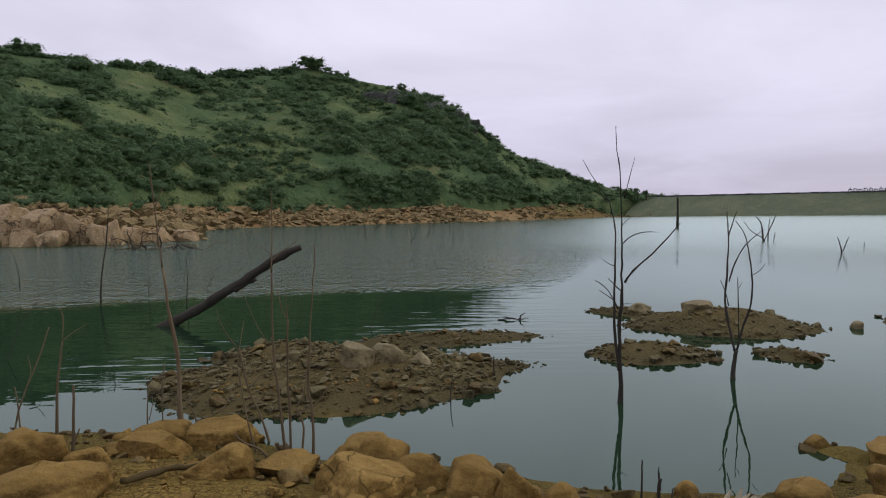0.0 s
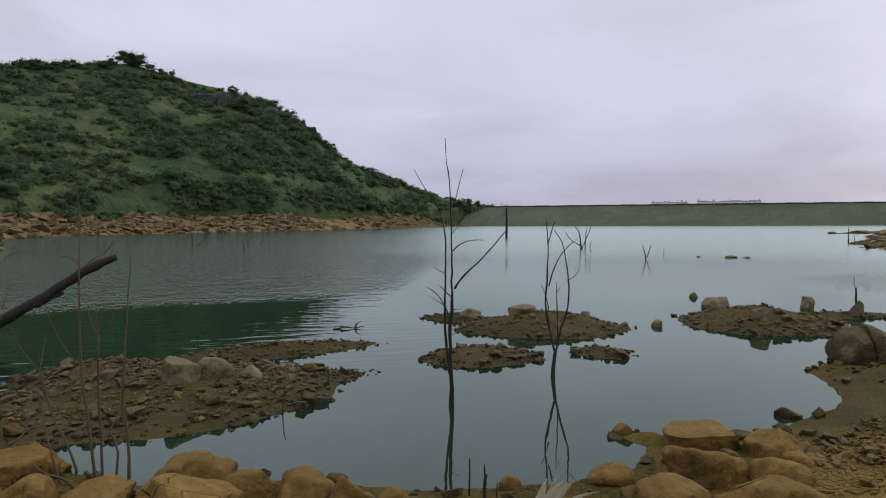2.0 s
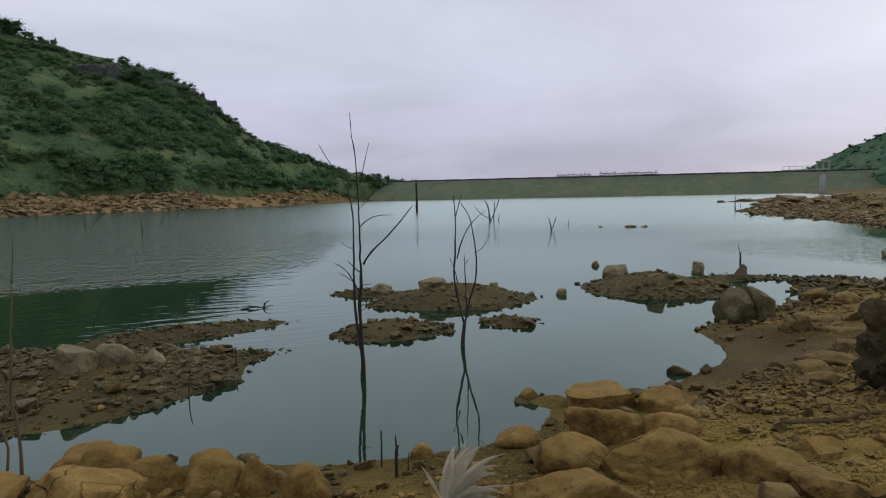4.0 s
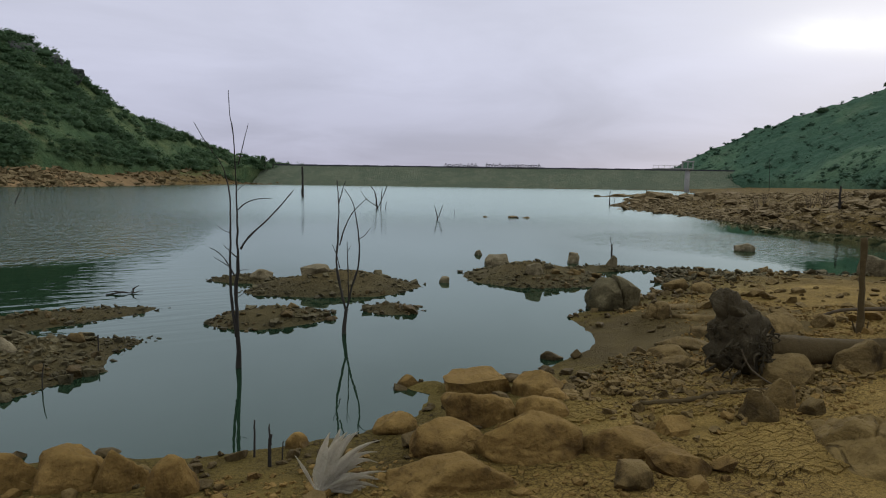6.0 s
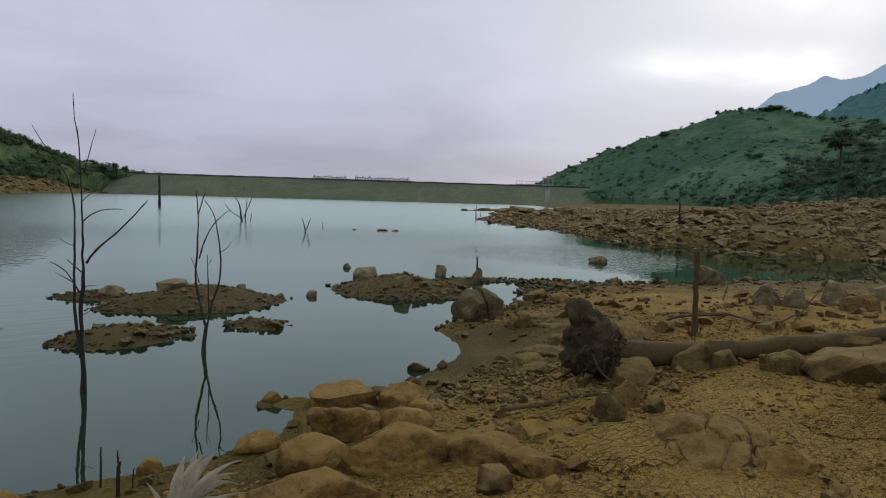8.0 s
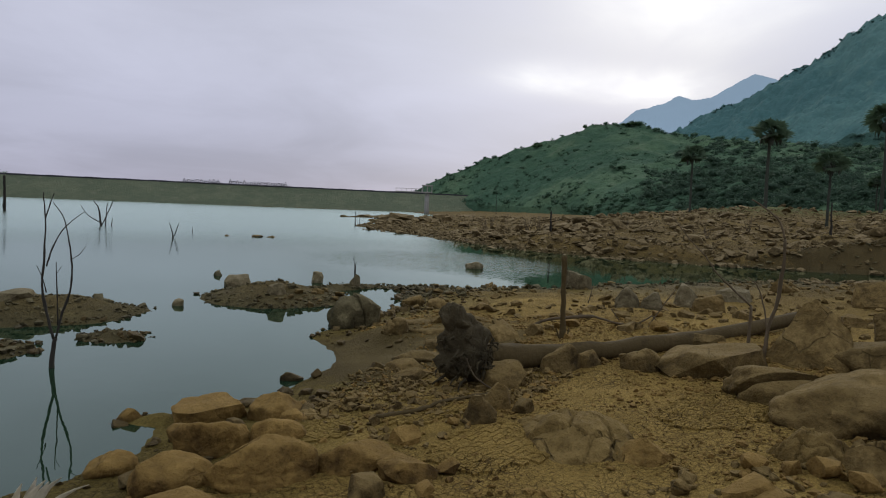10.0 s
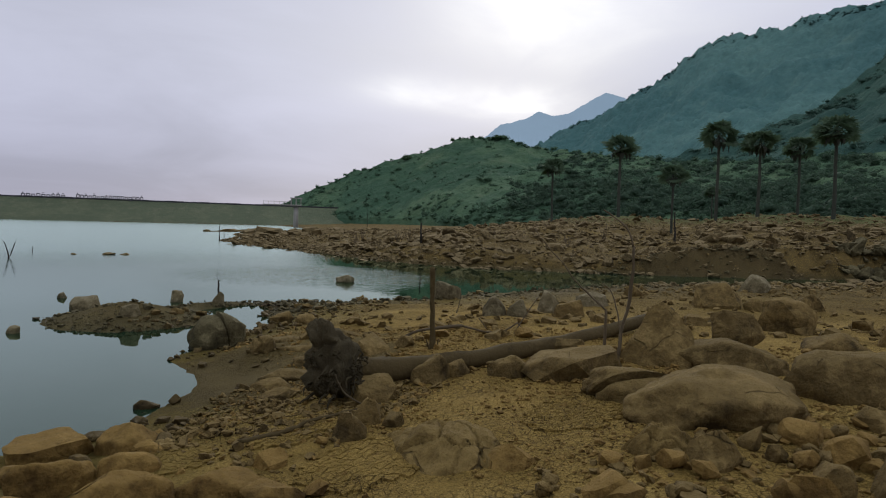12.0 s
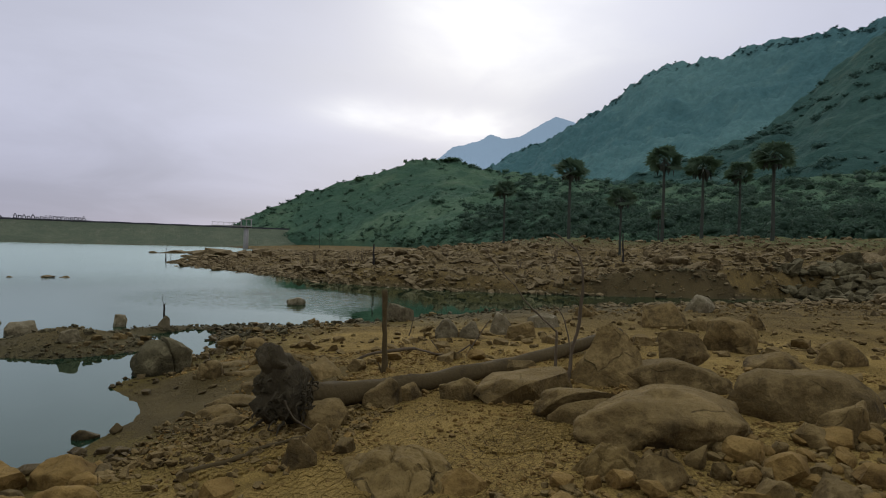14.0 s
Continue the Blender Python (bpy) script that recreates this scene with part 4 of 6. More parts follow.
boulder(-2.84, 4.50, 0.20, 0.51, 0.37, 0.29, 32, 0)
boulder(-2.36, 3.86, 0.25, 0.72, 0.49, 0.21, 31, 0)
boulder(-2.51, 4.55, 0.16, 0.33, 0.26, 0.16, 29, 0)
boulder(-2.22, 5.01, 0.11, 0.54, 0.39, 0.14, 24, 2)
boulder(-1.81, 5.43, 0.04, 0.60, 0.42, 0.24, 18, 0)
boulder(-1.53, 4.46, 0.17, 0.57, 0.38, 0.20, 19, 0)
boulder(-0.65, 5.09, 0.02, 0.63, 0.49, 0.21, 7, 0)
boulder(-0.52, 4.19, 0.15, 0.62, 0.58, 0.23, 7, 0)
boulder(-1.10, 4.56, 0.12, 0.43, 0.34, 0.12, 14, 2)
boulder(-2.42, 5.60, 0.03, 0.47, 0.42, 0.17, 23, 0)
boulder(-0.49, 4.73, 0.06, 0.46, 0.40, 0.30, 7, 0)
boulder(-0.13, 4.48, 0.08, 0.44, 0.32, 0.21, 3, 0)
boulder(0.18, 4.29, 0.09, 0.43, 0.35, 0.25, -1, 0)
boulder(0.44, 4.10, 0.09, 0.31, 0.23, 0.25, -5, 0)
boulder(0.69, 3.80, 0.12, 0.29, 0.20, 0.23, -9, 0)
boulder(2.99, 5.27, 0.01, 0.28, 0.19, 0.11, -28, 1)
boulder(3.40, 4.75, 0.04, 0.58, 0.47, 0.20, -34, 2)
boulder(2.91, 4.00, 0.09, 0.56, 0.40, 0.26, -35, 0)
boulder(3.74, 4.32, 0.09, 0.44, 0.41, 0.20, -40, 0)
boulder(3.63, 3.96, 0.14, 0.21, 0.19, 0.11, -41, 1)
boulder(2.35, 4.30, 0.02, 0.33, 0.29, 0.14, -27, 0)
boulder(2.36, 3.55, 0.14, 0.49, 0.43, 0.20, -32, 0)
boulder(2.69, 3.09, 0.21, 0.69, 0.49, 0.27, -39, 0)
boulder(3.23, 3.64, 0.15, 0.38, 0.28, 0.18, -40, 0)
boulder(2.07, 3.01, 0.22, 0.75, 0.57, 0.17, -33, 0)
boulder(3.17, 2.77, 0.24, 0.49, 0.42, 0.17, -47, 0)
boulder(3.18, 2.37, 0.28, 0.35, 0.32, 0.12, -52, 1)
boulder(1.60, 4.37, 0.01, 0.17, 0.15, 0.12, -19, 0)
boulder(7.07, 5.87, 0.14, 0.27, 0.22, 0.24, -50, 1)
boulder(8.97, 12.19, 0.03, 0.58, 0.50, 0.32, -36, 1)
boulder(10.98, 11.90, 0.01, 0.27, 0.22, 0.31, -42, 1)
boulder(10.95, 10.62, 0.08, 0.23, 0.16, 0.27, -45, 1)
boulder(9.80, 7.90, 0.03, 0.42, 0.34, 0.25, -51, 1)
boulder(8.17, 9.89, 0.16, 0.35, 0.23, 0.23, -39, 1)
boulder(6.61, 10.64, 0.00, 0.19, 0.18, 0.14, -31, 1)
boulder(9.93, 14.40, 0.00, 0.22, 0.20, 0.16, -34, 1)
boulder(4.81, 5.39, 0.00, 0.24, 0.19, 0.10, -41, 1)
boulder(17.82, 12.11, 0.00, 0.56, 0.40, 0.28, -56, 1, PALEROCK)
boulder(4.37, 2.66, 0.28, 0.25, 0.23, 0.21, -56, 1)
boulder(4.74, 2.72, 0.29, 0.25, 0.21, 0.21, -58, 1)
boulder(4.71, 2.47, 0.31, 0.21, 0.17, 0.12, -60, 2)
boulder(5.43, 3.18, 0.26, 0.50, 0.46, 0.25, -57, 1)
boulder(6.13, 2.90, 0.34, 0.40, 0.36, 0.28, -63, 1)
boulder(6.38, 2.72, 0.36, 0.30, 0.24, 0.17, -65, 1)
boulder(6.50, 2.21, 0.40, 0.42, 0.32, 0.23, -69, 1)
boulder(6.66, 1.59, 0.45, 0.95, 0.74, 0.29, -75, 2)
boulder(7.83, 2.02, 0.49, 0.55, 0.34, 0.14, -74, 2)
boulder(7.47, 0.81, 0.52, 1.04, 0.86, 0.67, -82, 4)
boulder(7.56, 0.24, 0.54, 1.07, 0.75, 0.30, -87, 0)
boulder(5.55, 0.18, 0.52, 1.32, 0.95, 0.40, -74, 0, MIDROCK)
boulder(11.10, -0.33, 0.48, 0.73, 0.48, 0.53, -91, 1)
boulder(14.81, 7.00, 0.10, 0.66, 0.46, 0.46, -64, 1, PALEROCK)
boulder(10.30, 3.91, 0.44, 0.38, 0.32, 0.35, -68, 1, PALEROCK)
boulder(10.26, 3.52, 0.45, 0.36, 0.27, 0.31, -70, 1, PALEROCK)
boulder(11.69, 3.46, 0.38, 0.40, 0.32, 0.43, -73, 1, PALEROCK)
boulder(10.86, 2.83, 0.44, 0.50, 0.40, 0.32, -74, 2)
boulder(14.35, 3.32, 0.27, 0.67, 0.53, 0.32, -76, 1, PALEROCK)
boulder(15.70, 0.96, 0.28, 0.93, 0.70, 0.57, -86, 1)
boulder(20.58, 0.40, 0.28, 0.85, 0.81, 0.52, -88, 1, PALEROCK)
boulder(4.19, 1.32, 0.37, 0.42, 0.30, 0.15, -70, 1)
boulder(7.02, 5.93, 0.13, 0.23, 0.17, 0.22, -48, 1)
boulder(15.58, 0.24, 0.28, 0.39, 0.33, 0.29, -89, 1)
boulder(3.71, 2.86, 0.23, 0.24, 0.20, 0.11, -49, 2)
boulder(17.66, 3.14, 0.21, 0.63, 0.46, 0.36, -79, 1)
boulder(9.56, 7.15, 0.12, 0.32, 0.24, 0.16, -52, 1)
boulder(7.38, 4.43, 0.24, 0.50, 0.44, 0.26, -57, 1)
boulder(6.70, -0.85, 0.57, 1.20, 0.80, 0.42, -80, 0, GREYROCK)
boulder(5.94, -1.04, 0.54, 0.39, 0.32, 0.35, -98, 1)
boulder(16.08, -0.80, 0.30, 0.60, 0.41, 0.37, -92, 1)
boulder(9.03, -0.84, 0.55, 0.75, 0.55, 0.26, -94, 0)
boulder(9.84, -1.57, 0.56, 0.62, 0.50, 0.36, -98, 0)
boulder(4.30, -0.49, 0.52, 0.22, 0.18, 0.18, -94, 1)
boulder(4.41, -0.81, 0.52, 0.33, 0.24, 0.20, -98, 1)
boulder(4.41, 0.13, 0.52, 0.33, 0.25, 0.23, -86, 1)
boulder(-0.99, 7.41, 0.22, 0.41, 0.29, 0.29, 8, 1)
boulder(-0.70, 7.71, 0.21, 0.47, 0.37, 0.22, 5, 0)
boulder(-0.27, 7.69, 0.17, 0.27, 0.18, 0.14, 2, 1)
boulder(3.60, 12.26, 0.07, 0.41, 0.35, 0.16, -16, 1)
boulder(4.30, 11.19, 0.26, 0.57, 0.38, 0.16, -21, 1)
boulder(21.06, 30.26, 0.00, 0.31, 0.21, 0.09, -35, 1)
boulder(22.11, 29.06, 0.00, 0.58, 0.34, 0.15, -37, 2)
boulder(22.69, 28.70, 0.00, 0.43, 0.27, 0.12, -38, 1)
boulder(-31.79, 46.71, 0.03, 3.74, 2.99, 2.58, 34, 2)
boulder(-29.82, 46.41, 0.00, 3.19, 2.99, 3.07, 33, 1)
boulder(-27.47, 45.60, 0.00, 2.44, 1.95, 2.73, 31, 2)
boulder(-26.15, 46.01, 0.00, 2.43, 1.59, 2.41, 30, 1)
boulder(-25.11, 46.61, 0.00, 1.99, 1.59, 2.19, 28, 2)
boulder(-28.06, 44.85, 0.00, 2.21, 1.63, 1.39, 32, 1)
boulder(-25.99, 44.40, 0.00, 1.93, 1.55, 1.14, 30, 2)
boulder(-23.91, 46.57, 0.00, 2.39, 2.25, 1.63, 27, 1)
boulder(-22.77, 46.67, 0.04, 1.52, 1.22, 1.86, 26, 2)
boulder(-22.81, 48.96, 0.00, 2.56, 2.26, 1.28, 25, 1)
boulder(-21.66, 50.52, 0.00, 2.52, 2.01, 1.21, 23, 2)
boulder(-20.26, 52.16, 0.00, 2.33, 1.80, 0.96, 21, 1)
boulder(72.42, 74.55, 0.00, 1.40, 0.77, 0.35, -44, 2)
boulder(76.60, 74.79, 0.00, 2.88, 1.19, 0.53, -46, 2)
boulder(73.71, 68.37, 0.00, 1.86, 1.12, 0.50, -47, 1)
boulder(64.39, 57.12, 0.28, 2.02, 1.62, 0.86, -48, 2)
# silted lumps on the damp slope
boulder(6.13, 4.71, 0.10, 0.62, 0.40, 0.15, -50, 0, GREYROCK)
boulder(6.76, 4.86, 0.15, 0.50, 0.36, 0.11, -48, 0, GREYROCK)
boulder(5.66, 4.55, 0.10, 0.46, 0.32, 0.14, -52, 0, MIDROCK)
boulder(5.98, 3.98, 0.16, 0.44, 0.34, 0.12, -55, 0, MIDROCK)
boulder(7.33, 5.50, 0.16, 0.60, 0.34, 0.09, -50, 0, GREYROCK)
boulder(5.30, 4.15, 0.15, 0.36, 0.28, 0.12, -50, 0, MIDROCK)
boulder(7.75, 6.05, 0.15, 0.70, 0.40, 0.10, -50, 0, GREYROCK)
boulder(8.2, 5.4, 0.22, 0.62, 0.42, 0.16, -50, 0, GREYROCK)
# fissured bedrock, barely proud of the silt
def bedrock_mound(x, y, wide, deep, tall, turn, seed):
    """A low dome of bedrock split into a few plates by open cracks."""
    n = 72
    u, v = np.meshgrid(np.linspace(-1, 1, n), np.linspace(-1, 1, n), indexing="ij")
    r = np.hypot(u, v) + 0.25 * fbm(u * 1.6 + seed, v * 1.6, 3, seed)
    rng = np.random.default_rng(seed)
    seeds = rng.uniform(-1, 1, (9, 2))
    wu, wv = u + 0.22 * fbm(u * 3, v * 3, 3, seed + 1), v + 0.22 * fbm(u * 3 + 9, v * 3, 3, seed + 2)
    far = np.sort(np.sqrt((wu[..., None] - seeds[:, 0]) ** 2 + (wv[..., None] - seeds[:, 1]) ** 2), axis=-1)
    nearest = np.argmin((wu[..., None] - seeds[:, 0]) ** 2 + (wv[..., None] - seeds[:, 1]) ** 2, axis=-1)
    crack = np.clip(1 - (far[..., 1] - far[..., 0]) / 0.035, 0, 1)
    level = rng.uniform(-0.12, 0.12, 9)[nearest]
    lean = rng.uniform(-0.14, 0.14, (9, 2))
    top = np.clip(1.15 - r * 1.15, -0.6, 1) ** 1 + 0.8 * level + lean[nearest, 0] * (u - seeds[nearest, 0]) + lean[nearest, 1] * (v - seeds[nearest, 1])
    top = np.clip(top, -0.6, 0.75) + 0.55 * fbm(u * 3.2, v * 3.2, 6, seed + 3)
    c, q = math.cos(radians(turn)), math.sin(radians(turn))
    px, py = x + u * wide / 2 * c - v * deep / 2 * q, y + u * wide / 2 * q + v * deep / 2 * c
    edge = ease(1.0, 0.75, np.maximum(np.abs(u), np.abs(v)))
    pz = height(px, py) - 0.05 + edge * (0.05 + tall * top - 0.05 * crack) - 0.10 * (1 - edge)
    ob = new("bedrock_mound", mesh_from("bedrock_mound", np.stack([px, py, pz], -1).reshape(-1, 3), grid_faces(n, n), SILTROCK, True))
    tagged(ob, "low fissured mound of pale bedrock in dry silt", "bedrock")


bedrock_mound(4.35, 1.86, 1.25, 0.80, 0.20, 44, 3)
bedrock_mound(4.60, 0.42, 0.55, 0.45, 0.19, -40, 8)


def split_boulder(x, y, z, wide, deep, tall, turn, cut_turn, where, lean, gap, seed, stone, words):
    """A rounded boulder broken in two; the halves stand a finger apart."""
    base = new("split_boulder")
    base.matrix_world = pose(x, y, z, 0, 0, turn)
    way = Vector((math.cos(radians(cut_turn)), math.sin(radians(cut_turn)), lean)).normalized()
    for sign in (-1, 1):
        bm = rock_shape(seed, 0, 4)
        total = tall * 1.5
        for v in bm.verts:
            v.co = Vector((v.co.x * wide, v.co.y * deep, v.co.z * total + tall - total * 0.5))
        spot = Vector((where * wide, 0, tall * 0.5))
        done = bmesh.ops.bisect_plane(bm, geom=bm.verts[:] + bm.edges[:] + bm.faces[:], plane_co=spot + way * sign * gap * 0.5, plane_no=way * sign, clear_inner=True)
        rim = [e for e in done["geom_cut"] if isinstance(e, bmesh.types.BMEdge)]
        bmesh.ops.triangle_fill(bm, edges=rim, use_beauty=True)
        if sign < 0:
            for v in bm.verts:
                v.co += Vector((0.0, 0.01, -0.10 * tall))
        part("half", bm, stone, base, smooth=True)
    tagged(base, words, "rock")


split_boulder(5.90, 0.88, 0.47, 0.86, 0.55, 0.27, -82, 118, 0.02, 0.9, 0.05, 611, MIDROCK, "rounded brown boulder split by a dark open crack")
split_boulder(7.42, 7.10, 0.0, 0.84, 0.56, 0.55, -46, 20, 0.12, 0.25, 0.012, 644, ISLEROCK, "large rounded olive-brown boulder with a crack at the water line")
boulder(8.50, 0.20, 0.74, 0.56, 0.42, 0.30, -80, 1, GREYROCK)


# grey rock faces near the top of the western hill
def crag(azimuth, distance, elevation, wide, deep, tall, turn, seed):
    bm = rock_shape(seed, 3, 4)
    for v in bm.verts:
        v.co = Vector((v.co.x * wide, v.co.y * deep, v.co.z * tall))
    ob = part("crag", bm, CLIFF, smooth=True)
    ob.matrix_world = pose(distance * math.sin(radians(azimuth)), distance * math.cos(radians(azimuth)), 1.9 + distance * math.tan(radians(elevation)), 0, 0, turn)
    tagged(ob, "grey rock face near the crest of a green hill", "crag", "hill crags")


crag(-4.0, 213, 9.3, 7, 6, 8, 20, 401)
crag(-2.6, 214, 9.2, 5, 5, 7, -10, 402)
crag(-5.6, 212, 9.4, 9, 6, 6, 0, 403)
crag(-0.6, 216, 8.6, 9, 6, 6, 30, 404)
crag(2.3, 222, 7.0, 7, 6, 7, 10, 405)
crag(0.8, 219, 8.2, 8, 6, 5, -20, 406)



# ---- dead trees, shrubs, sticks and posts ----
def dead_stem(name, label, category, x, y, z, turn, limbs):
    """Bare stems: each limb a root radius, a tip radius and points (across, up); depth wanders a little."""
    base = new(name)
    base.matrix_world = pose(x, y, z - 0.02, 0, 0, turn)
    pale = y < 6.3 and x < 0 and name == "dead_shrub" or x > 4 and name == "dead_shrub"
    for i, (r0, r1, pts) in enumerate(limbs):
        far = 0.02 if math.hypot(x, y) < 20 else 0.12
        line = []
        for u, h in pts:
            line.append((u, far * 3 * noise.noise(Vector((u * 1.5 + x, h * 0.8, y))) * min(1, abs(h) * 2), h - (0.25 if h < 0.01 and i == 0 else 0)))
        bm = bmesh.new()
        tube(bm, refine(line, 4, i + int(x * 10), r0 * 0.25), r0 * (0.95 if pale and x > 4 else 1), r1 * (1.1 if pale and x > 4 else 1), 7, 0.16, i)
        part(("stem" if i == 0 else "branch") if name != "wooden_post" or i else "post_shaft", bm, LOGWOOD if name == "wooden_post" and x < 20 else PALEWOOD if pale else DEADWOOD, base, smooth=True)
    return tagged(base, label, category)


dead_stem("bare_sapling", "tall bare grey dead sapling standing in shallow water", "dead tree", 1.76, 6.59, 0.00, -14, [(0.026, 0.007, [(0.0, -0.0), (-0.01, 0.34), (-0.02, 0.69), (0.0, 1.09), (0.0, 1.49), (-0.0, 1.83)]),
    (0.007, 0.003, [(-0.0, 1.83), (-0.02, 2.33), (-0.05, 2.52), (-0.06, 2.76)]),
    (0.016, 0.005, [(-0.02, 0.34), (-0.06, 0.69), (-0.07, 1.03), (-0.06, 1.49), (-0.07, 1.8), (-0.12, 2.02)]),
    (0.005, 0.002, [(-0.21, 2.16), (-0.3, 2.3), (-0.38, 2.45)]),
    (0.005, 0.002, [(-0.12, 2.02), (-0.17, 2.11), (-0.21, 2.16)]),
    (0.006, 0.002, [(0.02, 2.05), (0.07, 2.25), (0.12, 2.45)]),
    (0.012, 0.004, [(0.03, 1.22), (0.11, 1.34), (0.29, 1.51), (0.46, 1.7), (0.55, 1.81)]),
    (0.007, 0.003, [(0.01, 1.61), (0.09, 1.68), (0.21, 1.72), (0.33, 1.72)]),
    (0.005, 0.002, [(-0.01, 1.77), (0.04, 1.83), (0.08, 1.86)]),
    (0.008, 0.003, [(-0.03, 0.95), (-0.1, 1.09), (-0.17, 1.18), (-0.26, 1.24)]),
    (0.005, 0.002, [(-0.06, 1.03), (-0.14, 1.09), (-0.22, 1.14)]),
    (0.006, 0.003, [(-0.01, 1.14), (-0.08, 1.21), (-0.13, 1.26)]),
    (0.004, 0.002, [(-0.06, 1.38), (-0.13, 1.41), (-0.18, 1.45)]),
    (0.004, 0.002, [(0.0, 1.0), (0.05, 1.01), (0.11, 1.01)]),
    (0.004, 0.002, [(-0.01, 0.74), (0.03, 0.76), (0.06, 0.78)])])
dead_stem("bare_sapling", "forked bare dead sapling standing in shallow water", "dead tree", 3.26, 7.51, 0.00, -23, [(0.03, 0.022, [(-0.0, 0.0), (0.02, 0.16), (0.05, 0.34)]),
    (0.018, 0.005, [(0.03, 0.33), (-0.04, 0.63), (-0.08, 0.91), (-0.06, 1.26), (-0.05, 1.6), (-0.07, 1.91)]),
    (0.008, 0.003, [(-0.05, 1.64), (-0.01, 1.78), (0.03, 1.91)]),
    (0.014, 0.004, [(0.05, 0.34), (0.11, 0.62), (0.18, 0.84), (0.2, 1.12), (0.17, 1.39), (0.12, 1.64), (0.02, 1.81)]),
    (0.009, 0.003, [(-0.04, 1.12), (0.02, 1.33), (0.12, 1.53), (0.26, 1.67), (0.31, 1.71)]),
    (0.007, 0.003, [(-0.04, 0.84), (-0.08, 1.01), (-0.13, 1.13)]),
    (0.009, 0.004, [(0.07, 0.48), (0.06, 0.84), (0.05, 1.17)]),
    (0.004, 0.002, [(0.06, 1.05), (0.1, 1.12)]),
    (0.005, 0.002, [(0.18, 1.19), (0.27, 1.25), (0.33, 1.34)])])
dead_stem("dead_shrub", "bare pale dead shrub stem at the water edge", "dead shrub", -1.16, 4.89, 0.04, 13, [(0.012, 0.007, [(0.0, -0.0), (-0.05, 0.35), (-0.07, 0.58), (-0.1, 0.96), (-0.1, 1.46)]),
    (0.007, 0.002, [(-0.1, 1.46), (-0.09, 1.79), (-0.09, 2.07)]),
    (0.005, 0.002, [(-0.1, 1.55), (-0.02, 1.62), (0.07, 1.68), (0.12, 1.76)]),
    (0.004, 0.002, [(-0.1, 1.6), (-0.16, 1.65), (-0.21, 1.65)])])
dead_stem("dead_shrub", "bare pale dead shrub stem at the water edge", "dead shrub", -1.16, 4.93, 0.03, 13, [(0.011, 0.006, [(-0.0, -0.0), (-0.0, 0.35), (-0.01, 0.78), (-0.0, 1.12)]),
    (0.006, 0.002, [(-0.0, 1.12), (-0.04, 1.19), (-0.06, 1.29), (-0.07, 1.35)]),
    (0.005, 0.002, [(-0.0, 1.12), (-0.01, 1.18), (0.01, 1.21), (0.03, 1.25)]),
    (0.004, 0.002, [(-0.0, 1.12), (-0.01, 1.25), (-0.0, 1.31)])])
dead_stem("dead_shrub", "bare pale dead shrub stem at the water edge", "dead shrub", -1.17, 5.20, 0.01, 13, [(0.011, 0.007, [(0.0, -0.0), (0.05, 0.18), (0.03, 0.32), (0.0, 0.4)]),
    (0.007, 0.003, [(0.0, 0.4), (0.06, 0.52), (0.08, 0.7)]),
    (0.006, 0.002, [(0.03, 0.37), (0.14, 0.4), (0.24, 0.53), (0.35, 0.68)])])
dead_stem("dead_shrub", "bare pale dead shrub stem at the water edge", "dead shrub", -1.01, 5.02, 0.01, 11, [(0.012, 0.006, [(0.0, -0.0), (0.0, 0.39), (-0.03, 0.61), (-0.01, 0.95), (0.02, 1.38)]),
    (0.006, 0.002, [(0.02, 1.38), (0.04, 1.59), (0.04, 1.72)])])
dead_stem("dead_shrub", "bare pale dead shrub stem at the water edge", "dead shrub", -1.44, 5.23, 0.02, 15, [(0.01, 0.004, [(0.0, -0.0), (-0.1, 0.17), (-0.15, 0.47), (-0.19, 0.74)]),
    (0.004, 0.002, [(-0.19, 0.74), (-0.16, 0.92), (-0.13, 1.09)]),
    (0.004, 0.002, [(0.03, 0.93), (0.05, 0.9), (0.08, 0.95), (0.09, 1.08)]),
    (0.004, 0.002, [(0.03, 0.92), (-0.05, 1.07), (-0.12, 1.27)])])
dead_stem("dead_shrub", "bare pale dead shrub stem at the water edge", "dead shrub", -1.14, 4.77, 0.05, 13, [(0.012, 0.005, [(-0.0, -0.0), (-0.16, 0.15), (-0.3, 0.25), (-0.37, 0.33)]),
    (0.006, 0.003, [(-0.09, 0.09), (-0.16, 0.15), (-0.22, 0.16)])])
dead_stem("dead_shrub", "thin bare dead stem rising from the water", "dead shrub", -2.42, 6.02, 0.00, 22, [(0.026, 0.012, [(0.0, 0.0), (-0.0, 0.32), (0.0, 0.58), (-0.06, 1.0), (-0.11, 1.46)]),
    (0.009, 0.004, [(-0.11, 1.46), (-0.16, 2.02), (-0.19, 2.4)]),
    (0.005, 0.002, [(-0.16, 1.99), (-0.11, 2.12), (-0.07, 2.2)])])
dead_stem("dead_shrub", "thin bare dead stem rising from the water", "dead shrub", -2.96, 5.00, 0.11, 31, [(0.013, 0.007, [(0.0, -0.0), (0.02, 0.48), (0.07, 0.87)]),
    (0.005, 0.003, [(0.07, 0.87), (0.08, 1.04), (0.06, 1.13)]),
    (0.004, 0.002, [(0.07, 0.87), (0.14, 0.93), (0.24, 0.99)])])
dead_stem("dead_shrub", "thin bare dead stem rising from the water", "dead shrub", -2.90, 5.10, 0.10, 30, [(0.014, 0.009, [(0.0, -0.0), (0.02, 0.25), (0.03, 0.52)]),
    (0.009, 0.004, [(0.01, 0.05), (0.04, 0.12), (0.06, 0.18)])])
